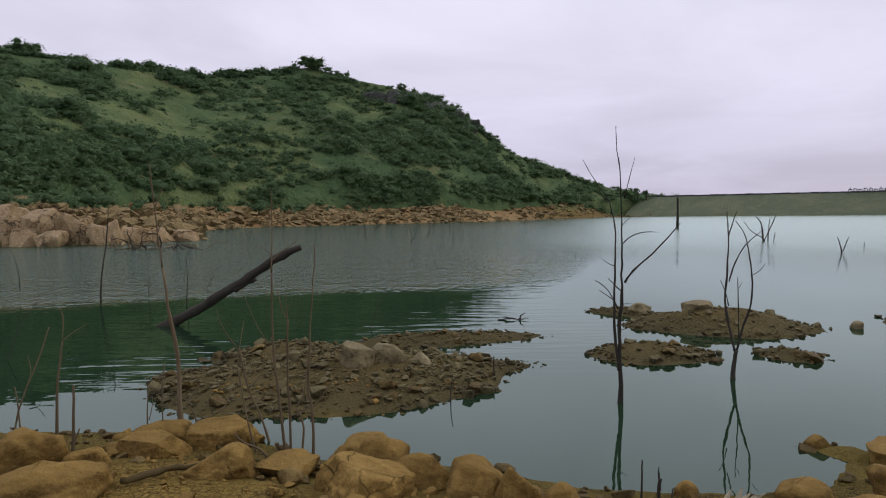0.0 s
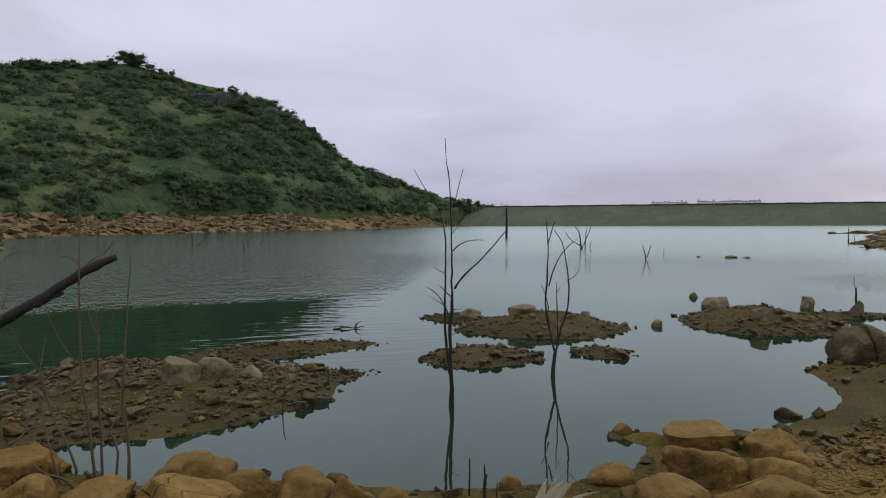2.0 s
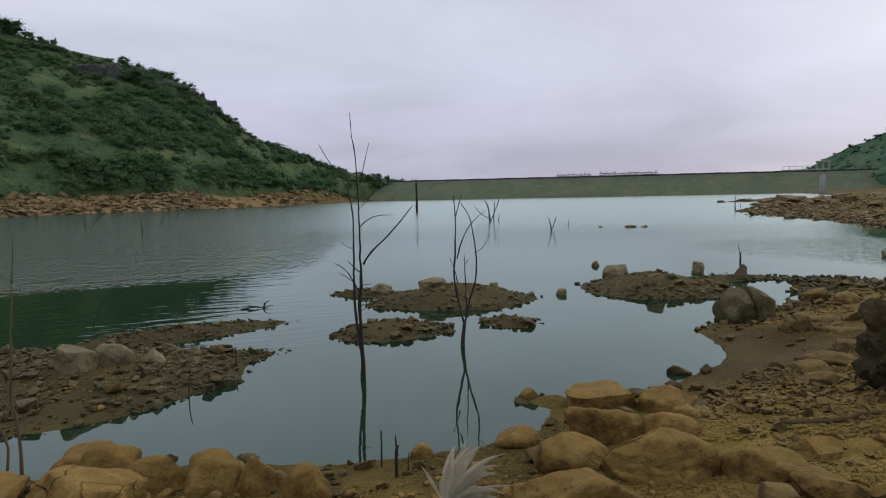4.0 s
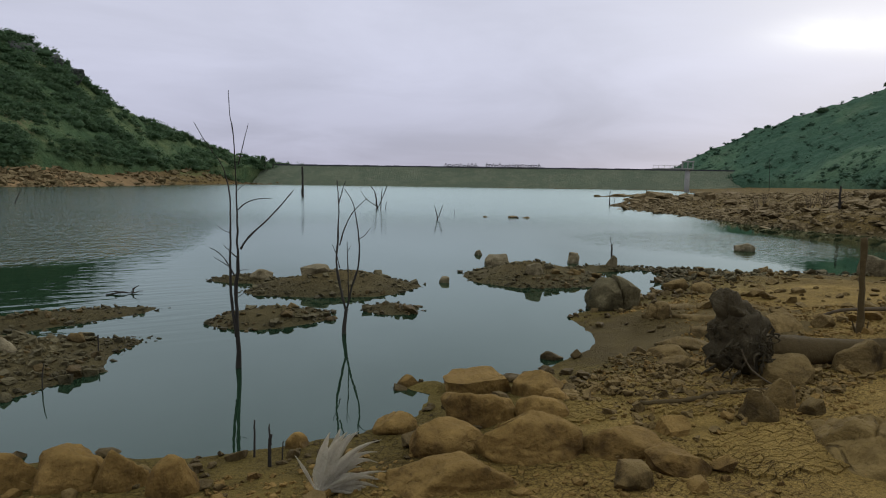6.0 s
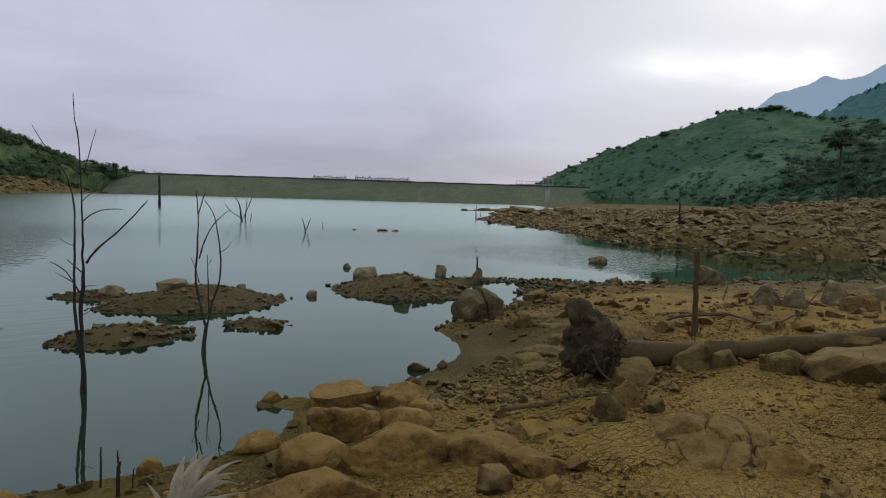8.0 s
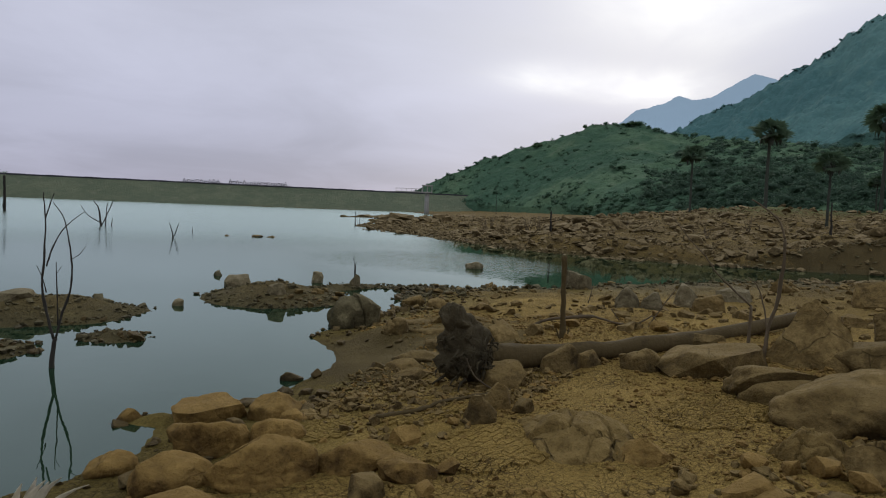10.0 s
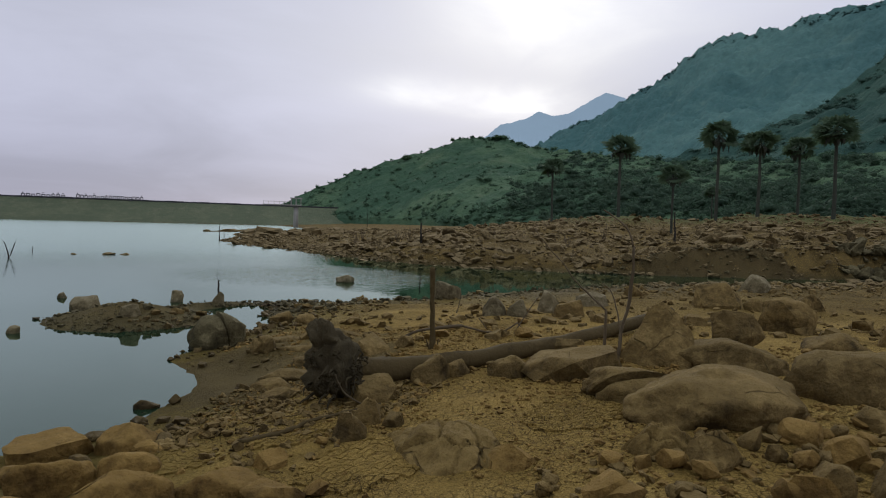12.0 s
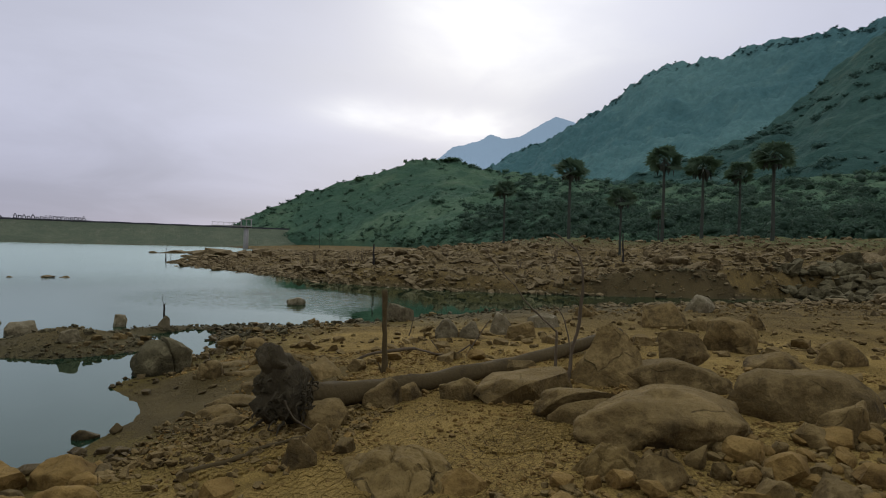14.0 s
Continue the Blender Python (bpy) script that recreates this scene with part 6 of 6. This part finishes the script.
PALM = palm_tree()
for i, (x, y, top, crown) in enumerate([(63.0, 19.6, 8.75, 0.74), (62.6, 13.1, 10.7, 1.02), (49.6, 6.6, 6.6, 0.62), (65.8, 5.0, 12.1, 1.02), (66.0, 1.6, 11.1, 1.0), (70.0, -1.6, 11.0, 0.92), (63.9, -4.1, 11.9, 1.06), (72.0, 5.9, 6.5, 0.5)]):
    z = float(height(np.array(x), np.array(y)))
    tall = (top - z) * 0.93
    m = pose(x, y, z, 0, 0, 47 * i) @ Matrix.Diagonal((crown * 1.32, crown * 1.32, tall / 9.2, 1))
    if i < 7:
        copy_thing(PALM, m)
    else:
        PALM.matrix_basis = m


# ---- single trees ----
def leafy_tree(x, y, z, tall, wide, seed, label):
    base = new("tree")
    base.location = (x, y, z)
    rnd = random.Random(seed)
    bm = bmesh.new()
    tube(bm, refine([(0, 0, -0.8), (0.05 * wide, 0, tall * 0.25), (0.02 * wide, 0.02, tall * 0.6)], 4, seed, 0.03), 0.05 * tall, 0.02 * tall, 7, 0.1, seed)
    for q in range(4):
        a = rnd.uniform(0, 6.3)
        tube(bm, [(0.04 * wide, 0, tall * 0.35), (math.cos(a) * wide * 0.2, math.sin(a) * wide * 0.2, tall * 0.6), (math.cos(a) * wide * 0.33, math.sin(a) * wide * 0.33, tall * 0.75)], 0.018 * tall, 0.006 * tall, 5, 0.1, q)
    part("trunk", bm, DEADWOOD, base, smooth=True)
    vs, fs, n = [], [], 0
    for q in range(5):
        v, f = leaf_clump(seed * 5 + q, 260, 6, 0.045)
        vs.append(v * np.array([wide * 0.7, wide * 0.7, tall * 0.62]) + np.array([rnd.uniform(-0.2, 0.2) * wide, rnd.uniform(-0.2, 0.2) * wide, tall * rnd.uniform(0.12, 0.42)]))
        fs.append(f + n)
        n += len(v)
    crown = new("crown", mesh_from("crown", np.concatenate(vs), np.concatenate(fs), LEAF))
    crown.parent = base
    return tagged(base, label, "tree")


def at_sky(azimuth, distance, elevation):
    return distance * math.sin(radians(azimuth)), distance * math.cos(radians(azimuth)), 1.9 + distance * math.tan(radians(elevation))


for i, (az, d, el, tall, wide) in enumerate([(-10.7, 226, 11.4, 8.5, 13.5), (-8.5, 224, 11.1, 4.6, 4.5), (-31.7, 202, 11.3, 6.0, 9.0), (-28.0, 206, 11.2, 4.5, 8.0), (-20.2, 218, 10.9, 5.0, 3.2), (-17.6, 219, 11.0, 4.4, 8.0), (-13.0, 224, 11.3, 4.5, 7.0),
                                            (4.5, 233, 5.9, 4.4, 3.8), (-3.2, 220, 10.3, 3.4, 6), (-1.0, 221, 9.6, 3.2, 6.5)]):
    leafy_tree(*at_sky(az, d, el - 0.15), tall, wide, 20 + i, "broad dark tree on the hill crest")
for i, (az, d, el, tall, wide) in enumerate([(60.2, 330, 5.3, 5.0, 5.6), (64.0, 335, 6.9, 4.2, 2.6), (64.9, 335, 7.0, 3.4, 2.2), (65.8, 335, 7.1, 3.4, 2.4), (67.9, 333, 7.1, 5.0, 12)]):
    leafy_tree(*at_sky(az, d, el), tall, wide, 40 + i, "small tree on the foothill crest")
for i, (az, el, tall, wide) in enumerate([(16.2, 1.15, 4.6, 3.4), (16.85, 1.1, 4.2, 3.2)]):
    leafy_tree(*at_sky(az, 266, el), tall, wide, 50 + i, "small dark tree at the end of the dam")


# ---- on the dam: parapet, sign letters, intake tower ----
bm = bmesh.new()
length = (DAM_B - DAM_A).length
for i in range(70):
    a, b = length * i / 70, length * (i + 1) / 70 - 0.05
    box(bm, a, b, -0.2, 0.2, 0.0, 0.55 + 0.12 * math.sin(i * 2.3) ** 2, 0.03)
wall = part("parapet", bm, DARKPAINT, dam, "low dark parapet along the dam crest")
wall.matrix_world = Matrix.Translation(dam_place(0, 19.4, 7.7)) @ pose(0, 0, 0, 0, 0, math.degrees(math.atan2(DAM_ALONG.y, DAM_ALONG.x)))


def dam_letters(label, az0, az1, count, seed):
    """A row of standing metal letters, too far to read: plain bars."""
    base = new("standing_sign")
    tagged(base, label, "sign")
    rnd = random.Random(seed)
    base.matrix_world = Matrix.Translation(dam_place(0, 19.0, 7.7)) @ pose(0, 0, 0, 0, 0, math.degrees(math.atan2(DAM_ALONG.y, DAM_ALONG.x)))

    def crossing(az):
        s = Vector((math.sin(radians(az)), math.cos(radians(az))))
        p = dam_place(0, 19.0, 0)
        det = DAM_ALONG.x * -s.y + s.x * DAM_ALONG.y
        return (-p.x * -s.y - s.x * p.y) / det
    u0, u1 = crossing(az0), crossing(az1)
    step = (u1 - u0) / count
    for i in range(count):
        u, tall = u0 + step * i, rnd.uniform(1.25, 1.75)
        bm = bmesh.new()
        box(bm, u, u + 0.30, -0.08, 0.08, 0.2, tall)
        box(bm, u + step * 0.62, u + step * 0.62 + 0.30, -0.08, 0.08, 0.2, tall * rnd.uniform(0.7, 1.0))
        box(bm, u, u + step * 0.7, -0.08, 0.08, tall - 0.32, tall)
        if rnd.random() < 0.4:
            box(bm, u, u + step * 0.7, -0.08, 0.08, 0.55, 0.75)
        if rnd.random() < 0.3:
            box(bm, u + step * 0.2, u + step * 0.5, -0.08, 0.08, tall + 0.2, tall + 0.5)
        part("letter_bar", bm, DARKPAINT, base)


dam_letters("row of tall standing letters on the dam crest", 31.15, 34.0, 9, 1)
dam_letters("longer row of standing letters on the dam crest", 34.65, 39.3, 17, 2)


def intake_tower():
    base = new("intake_tower")
    x, y, _ = at_sky(51.0, 205, 0)
    base.matrix_world = pose(x, y, 0, 0, 0, -51)
    bm = bmesh.new()
    tube(bm, [(0, 0, -2), (0, 0, 3), (0, 0, 6.4)], 0.75, 0.7, 14, 0.01, 1)
    part("shaft", bm, CONCRETE, base, "dark stained concrete shaft", smooth=True)
    bm = bmesh.new()
    box(bm, -1.6, 1.6, -1.5, 1.5, 6.4, 6.75, 0.05)
    deck_slab = part("platform", bm, CONCRETE, base)
    bm = bmesh.new()
    box(bm, -9.6, -1.6, -0.7, 0.7, 6.45, 6.75, 0.04)
    bridge = part("footbridge", bm, CONCRETE, base)
    for u in (-1.4, 0.0, 1.4):
        bm = bmesh.new()
        box(bm, u - 0.14, u + 0.14, -0.14, 0.14, 6.75, 8.7)
        part("post", bm, CONCRETE, deck_slab)
    bm = bmesh.new()
    box(bm, -1.75, 1.75, -0.4, 0.4, 8.5, 8.85, 0.04)
    part("beam", bm, CONCRETE, deck_slab)
    bm = bmesh.new()
    box(bm, -9.6, -1.6, -0.66, -0.58, 7.55, 7.65)
    for q in range(6):
        box(bm, -9.5 + q * 1.55, -9.4 + q * 1.55, -0.66, -0.58, 6.75, 7.6)
    part("railing", bm, CONCRETE, bridge)
    tagged(base, "concrete intake tower with a footbridge to the dam", "tower")


intake_tower()


# ---- loose stones ----
def stone_templates(count, level, seed):
    """Broken stones, finer at level 2, with a worn one among every three."""
    out = []
    for q in range(count):
        bm = broken_shape(seed + q, 2 if q % 3 == 2 else 1, (11 if level < 2 else 13) + q % 4, 0.0 if level < 2 else 0.10 if q % 3 == 0 else 0.05, 0)
        bm.verts.index_update()
        out.append((np.array([v.co[:] for v in bm.verts]), np.array([[v.index for v in f.verts] for f in bm.faces])))
        bm.free()
    return out


def rubble(name, label, x, y, sizes, material, level, seed, sink=0.3, squash=0.62):
    rng = np.random.default_rng(seed)
    z = np.maximum(height(x, y), -0.05)
    shapes = stone_templates(7, level, 300 + seed)
    which = rng.integers(0, 7, len(x))
    vs, fs, count = [], [], 0
    for q, (v, f) in enumerate(shapes):
        idx = np.where(which == q)[0]
        if not len(idx):
            continue
        turn, lean = rng.uniform(0, 6.28, len(idx)), rng.normal(0, 0.35, len(idx))
        stretch = np.stack([rng.uniform(0.8, 1.3, len(idx)), rng.uniform(0.7, 1.0, len(idx)), squash * rng.uniform(0.6, 1.25, len(idx))], -1)
        p = v[None] * stretch[:, None, :]
        cl, sl = np.cos(lean)[:, None], np.sin(lean)[:, None]
        p = np.stack([p[..., 0] * cl - p[..., 2] * sl, p[..., 1], p[..., 0] * sl + p[..., 2] * cl], -1)
        ct, st = np.cos(turn)[:, None], np.sin(turn)[:, None]
        p = np.stack([p[..., 0] * ct - p[..., 1] * st, p[..., 0] * st + p[..., 1] * ct, p[..., 2]], -1) * sizes[idx][:, None, None]
        p += np.stack([x[idx], y[idx], z[idx] + sizes[idx] * squash * (0.5 - sink)], -1)[:, None, :]
        fs.append((f[None] + (np.arange(len(idx)) * len(v))[:, None, None] + count).reshape(-1, 3))
        vs.append(p.reshape(-1, 3))
        count += p.shape[0] * p.shape[1]
    return tagged(new(name, mesh_from(name, np.concatenate(vs), np.concatenate(fs), material, False)), label, "stones", kind="stuff")


def sprinkle(count, seed, x0, x1, y0, y1, test):
    """Places in a rectangle for which test(x, y, z, random) holds."""
    rng = np.random.default_rng(seed)
    xs, ys = [], []
    for _ in range(40):
        x, y = rng.uniform(x0, x1, count * 2), rng.uniform(y0, y1, count * 2)
        keep = test(x, y, height(x, y), rng.uniform(0, 1, count * 2))
        xs.append(x[keep])
        ys.append(y[keep])
        if sum(map(len, xs)) >= count:
            break
    return np.concatenate(xs)[:count], np.concatenate(ys)[:count], rng


def bare(x, y):
    """The smooth mud slope beside the driftwood and the cracked hollow stay free of stones."""
    free = ((x - 6.6) / 1.6) ** 2 + ((y - 5.2) / 1.3) ** 2 > 1
    for cx, cy, rx, ry in ((4.9, 1.5, 0.9, 0.6), (5.4, 1.45, 0.75, 0.6), (5.9, 2.1, 0.9, 0.55), (4.4, 2.1, 0.7, 0.5), (7.0, -0.2, 0.8, 0.35), (3.9, 1.6, 0.5, 0.5)):
        free &= ((x - cx) / rx) ** 2 + ((y - cy) / ry) ** 2 > 1
    return free


def heap_edge(x, y):
    """How far a place lies inside the heap of broken stones."""
    return np.where(x < 6.3, 1.0 - (x - 4.1) * 0.93, -1.05 - (x - 6.3) * 0.40) - y


def patchy(x, y, size, seed):
    return fbm(x / size, y / size, 3, seed) + 0.5


x, y, rng = sprinkle(1900, 1, -4.2, 1.2, 5.9, 9.4, lambda x, y, z, r: (z > -0.02) & (r < patchy(x, y, 0.8, 71) * 1.5 - 0.15))
rubble("islet_rubble", "brown rubble covering a low islet", x, y, np.clip(0.042 * rng.lognormal(0, 0.55, len(x)), 0.018, 0.2), ISLEROCK, 2, 1)
x, y, rng = sprinkle(2600, 2, -1, 13, 8, 13.6, lambda x, y, z, r: (z > -0.03) & (z < 0.6) & (r < np.where(z < 0.07, 0.8, 0.45) * (patchy(x, y, 0.7, 81) + 0.35)))
rubble("islet_stones", "dark stones round the edges of silt islets", x, y, np.clip(0.040 * rng.lognormal(0, 0.55, len(x)), 0.016, 0.22), ISLEROCK, 1, 2)
x, y, rng = sprinkle(900, 3, -5, 12, 2.5, 10, lambda x, y, z, r: (z > -0.03) & (z < 0.14) & (r < (patchy(x, y, 0.7, 72) * 1.6 - 0.3) * np.where(bare(x, y), 1, 0.25)))
rubble("shore_pebbles", "damp stones along the water line", x, y, np.clip(0.06 * rng.lognormal(0, 0.5, len(x)), 0.02, 0.22), GREYROCK, 2, 3)
x, y, rng = sprinkle(6500, 4, -4, 9, -3, 7, lambda x, y, z, r: (z > 0.08) & bare(x, y) & (np.hypot(x, y) > 2.6) & (r < patchy(x, y, 0.9, 73) ** 2 * 1.3))
rubble("shore_gravel", "scattered gravel and clods on dry silt", x, y, np.clip(0.032 * rng.lognormal(0, 0.5, len(x)), 0.012, 0.12), ROCK, 1, 4)
x, y, rng = sprinkle(7000, 10, 1, 9, -3.5, 6, lambda x, y, z, r: (z > 0.12) & (np.hypot(x, y) > 2.8) & (r < patchy(x, y, 0.6, 79) ** 3 * 2.2))
rubble("dry_clods", "crumbled clods of dry silt", x, y, np.clip(0.024 * rng.lognormal(0, 0.45, len(x)), 0.01, 0.07), ROCK, 1, 10)
x, y, rng = sprinkle(1300, 20, 3.6, 6.0, 2.6, 4.9, lambda x, y, z, r: (z > 0.06) & (r < patchy(x, y, 0.45, 85) * 1.9 - 0.45))
rubble("mud_clods", "broken clods of dried mud beside a branch", x, y, np.clip(0.042 * rng.lognormal(0, 0.45, len(x)), 0.018, 0.11), MIDROCK, 1, 20, 0.25, 0.7)
x, y, rng = sprinkle(700, 21, 27, 56, -9, 30, lambda x, y, z, r: (z > 0.05) & (inland(x, y) < 22) & (r < patchy(x, y, 3.5, 86) * 1.8 - 0.5))
rubble("bank_blocks", "pale broken blocks of rock on a bare bank", x, y, np.clip(0.42 * rng.lognormal(0, 0.4, len(x)), 0.22, 1.1), BANKROCK, 2, 21, 0.3, 0.5)
x, y, rng = sprinkle(150, 22, 31, 39, -9, -2, lambda x, y, z, r: (z > -0.1) & (r < np.exp(-((x - 35.2) / 2.2) ** 2 - ((y + 5.4) / 1.9) ** 2)))
rubble("grey_boulders", "heap of grey boulders at the head of a creek", x, y, np.clip(0.55 * rng.lognormal(0, 0.35, len(x)), 0.3, 1.1), ISLEROCK, 2, 22, 0.2, 0.7)
x, y, rng = sprinkle(1500, 5, 3.2, 11, -5.5, 1.2, lambda x, y, z, r: (np.hypot(x, y) > 3.0) & (r < ease(-0.15, 0.45, heap_edge(x, y)) * (patchy(x, y, 1.0, 74) * 1.4 - 0.1)))
rubble("stone_heap", "small broken brown stones between the larger ones of a heap", x, y, np.clip(0.07 * rng.lognormal(0, 0.4, len(x)), 0.03, 0.14), MIDROCK, 2, 5)
x, y, rng = sprinkle(1600, 6, 7, 32, -6, 10, lambda x, y, z, r: (z > -0.03) & (z < 1.6) & (np.hypot(x, y) > 7.5) & (x < 32) & (r < (patchy(x, y, 2.0, 75) * 1.6 - 0.35) * np.where((x > 14) & (z < 0.1), 0.25, 1)))
rubble("creek_shore_stones", "many brown stones on the near side of a creek", x, y, np.clip(0.095 * rng.lognormal(0, 0.5, len(x)), 0.035, 0.34), MIDROCK, 1, 6, 0.3, 0.62)
x, y, rng = sprinkle(5200, 7, 24, 100, -16, 75, lambda x, y, z, r: (z > -0.2) & (inland(x, y) < 45) & (inland(x, y) > -3) & (r < (patchy(x, y, 5.0, 76) * 1.7 - 0.25) * np.where(inland(x, y) < 0, 0.12, 1)))
size = np.clip(0.22 * rng.lognormal(0, 0.6, len(x)), 0.09, 1.2)
close = (np.hypot(x, y) < 40) | (size > 0.6)
rubble("east_bank_stones", "rubble of tan and brown rocks on a bare bank", x[close], y[close], size[close], BANKROCK, 2, 7, 0.3, 0.42)
rubble("far_bank_stones", "rubble of tan rocks on the far part of a bank", x[~close], y[~close], size[~close], BANKROCK, 1, 17, 0.3, 0.42)
x, y, rng = sprinkle(650, 12, 11, 34, 0, 11, lambda x, y, z, r: (np.abs(inland(x, y) - 0.5) < 0.8) & (z > -0.1) & (y < 10.5 - (x - 12) * 0.3 + 1.5))
rubble("creek_edge_stones", "line of dark stones along a creek edge", x, y, np.clip(0.10 * rng.lognormal(0, 0.45, len(x)), 0.04, 0.28), ISLEROCK, 1, 12, 0.3, 0.6)
x, y, rng = sprinkle(1700, 13, 24, 62, -8, 70, lambda x, y, z, r: (np.abs(inland(x, y) - 1.2) < 2.0) & (z > -0.25) & (r < np.where(y > 6.5, 1.0, 0.5)))
rubble("bank_edge_stones", "angular brown rocks along the water edge of a bank", x, y, np.clip(0.20 * rng.lognormal(0, 0.5, len(x)), 0.08, 0.8), BANKROCK, 1, 13, 0.3, 0.5)
x, y, rng = sprinkle(7000, 11, 22, 75, -14, 50, lambda x, y, z, r: (z > 0.0) & (inland(x, y) < 30) & ((r < patchy(x, y, 3.0, 80) * 1.5 - 0.2) | (inland(x, y) < 2.2)))
rubble("east_bank_gravel", "small broken stones on a bare bank", x, y, np.clip(0.15 * rng.lognormal(0, 0.45, len(x)), 0.06, 0.5), BANKROCK, 1, 11, 0.3, 0.5)
x, y, rng = sprinkle(2600, 8, -50, 80, 44, 260, lambda x, y, z, r: (z > -0.1) & (inland(x, y) < 15) & (inland(x, y) > -1) & (r < patchy(x, y, 9.0, 77) * 1.7 - 0.25))
rubble("west_bank_stones", "broken tan rocks along the foot of a hill", x, y, np.clip(0.62 * rng.lognormal(0, 0.6, len(x)), 0.22, 3.0), BANKROCK, 1, 8, 0.3, 0.5)

x, y, rng = sprinkle(2400, 18, -50, 16, 44, 160, lambda x, y, z, r: (z > -0.1) & (inland(x, y) < 9) & (inland(x, y) > -0.6) & (r < patchy(x, y, 6.0, 82) * 1.8 - 0.2))
rubble("west_shore_rubble", "grey and tan rubble along a far shore", x, y, np.clip(0.55 * rng.lognormal(0, 0.55, len(x)), 0.2, 2.2), BANKROCK, 1, 18, 0.25, 0.6)

# stones near enough to be picked up one by one
shapes = []
for q in range(9):
    bm = broken_shape(500 + q, 2 if q % 3 == 2 else 1, 14 + q % 5, 0.06 + 0.04 * (q % 2), 1)
    me = bpy.data.meshes.new("stone")
    bm.to_mesh(me)
    bm.free()
    me.materials.append(MIDROCK if q % 2 else ROCK)
    me.polygons.foreach_set("use_smooth", np.full(len(me.polygons), True))
    shapes.append(me)
x, y, rng = sprinkle(90, 9, -3.5, 9.5, -2.2, 6.5, lambda x, y, z, r: (z > 0.02) & bare(x, y) & (np.hypot(x, y) > 3.0) & (r < patchy(x, y, 0.8, 78) * 1.6 - 0.4))
for i in range(len(x)):
    s = float(np.clip(0.10 * rng.lognormal(0, 0.4), 0.05, 0.24))
    ob = new("stone", shapes[i % 9])
    ob.matrix_world = pose(x[i], y[i], float(height(x[i], y[i])) + s * 0.16, rng.uniform(-20, 20), rng.uniform(-20, 20), rng.uniform(0, 360)) @ Matrix.Diagonal((s * 1.2, s, s * 0.7, 1))
    tagged(ob, "loose brown stone lying on dry silt", "stone", "loose shore stones")
x, y, rng = sprinkle(230, 19, 3.6, 8.5, -3.4, 1.2, lambda x, y, z, r: (np.hypot(x, y) > 3.4) & (r < ease(-0.1, 0.35, heap_edge(x, y)) * (patchy(x, y, 1.0, 84) * 1.4 - 0.05) * ease(9, 4, x)))
for i in range(len(x)):
    s = float(np.clip(0.115 * rng.lognormal(0, 0.42), 0.06, 0.28))
    ob = new("stone", shapes[(i * 5 + 1) % 9])
    ob.matrix_world = pose(x[i], y[i], float(height(x[i], y[i])) + s * 0.22, rng.uniform(-35, 35), rng.uniform(-35, 35), rng.uniform(0, 360)) @ Matrix.Diagonal((s * 1.25, s, s * 0.8, 1))
    tagged(ob, "broken brown stone in a heap on the shore", "stone", "heaped shore stones")


# ---- cracked crust: plates of dried silt between open joints ----
def cracked_crust(name, cx, cy, rx, ry, cell, seed):
    rng = np.random.default_rng(seed)
    nx, ny = int(2 * rx / cell) + 2, int(2 * ry / cell) + 2
    gx, gy = np.meshgrid(np.arange(nx), np.arange(ny), indexing="ij")
    px = cx - rx + (gx + 0.5 * (gy % 2)) * cell + rng.uniform(-0.33, 0.33, gx.shape) * cell
    py = cy - ry + gy * cell + rng.uniform(-0.33, 0.33, gx.shape) * cell
    vs, fs, n = [], [], 0
    for i in range(nx - 1):
        for j in range(ny - 1):
            quad = np.array([(px[i, j], py[i, j]), (px[i + 1, j], py[i + 1, j]), (px[i + 1, j + 1], py[i + 1, j + 1]), (px[i, j + 1], py[i, j + 1])])
            mid = quad.mean(axis=0)
            edge = ((mid[0] - cx) / rx) ** 2 + ((mid[1] - cy) / ry) ** 2 + rng.uniform(-0.25, 0.25)
            if edge > 0.95:
                continue
            ring = np.concatenate([[quad[k], 0.5 * (quad[k] + quad[(k + 1) % 4]) + rng.uniform(-0.06, 0.06, 2) * cell] for k in range(4)])
            ring = mid + (ring - mid) * rng.uniform(0.84, 0.93)
            curl = rng.uniform(0.0, 0.006)
            top = height(ring[:, 0], ring[:, 1]) + 0.012 + curl
            ztop = float(height(mid[0], mid[1])) + 0.012
            vs += [(mid[0], mid[1], ztop)] + [(a, b, c) for (a, b), c in zip(ring, top)] + [(a, b, c - 0.05) for (a, b), c in zip(ring, top)]
            for k in range(8):
                m = (k + 1) % 8
                fs += [(n, n + 1 + k, n + 1 + m), (n + 1 + k, n + 9 + k, n + 9 + m), (n + 1 + k, n + 9 + m, n + 1 + m)]
            n += 17
    tagged(new(name, mesh_from(name, vs, fs, GROUND, False)), "cracked plates of dried silt on the shore", "cracked mud", kind="stuff")


cracked_crust("cracked_silt", 3.95, 2.2, 0.55, 0.4, 0.058, 1)
cracked_crust("cracked_silt", 4.45, 3.2, 0.55, 0.3, 0.042, 2)
cracked_crust("cracked_silt", 5.3, 1.2, 0.5, 0.38, 0.045, 3)
cracked_crust("cracked_silt", 3.55, 3.6, 0.32, 0.28, 0.05, 4)
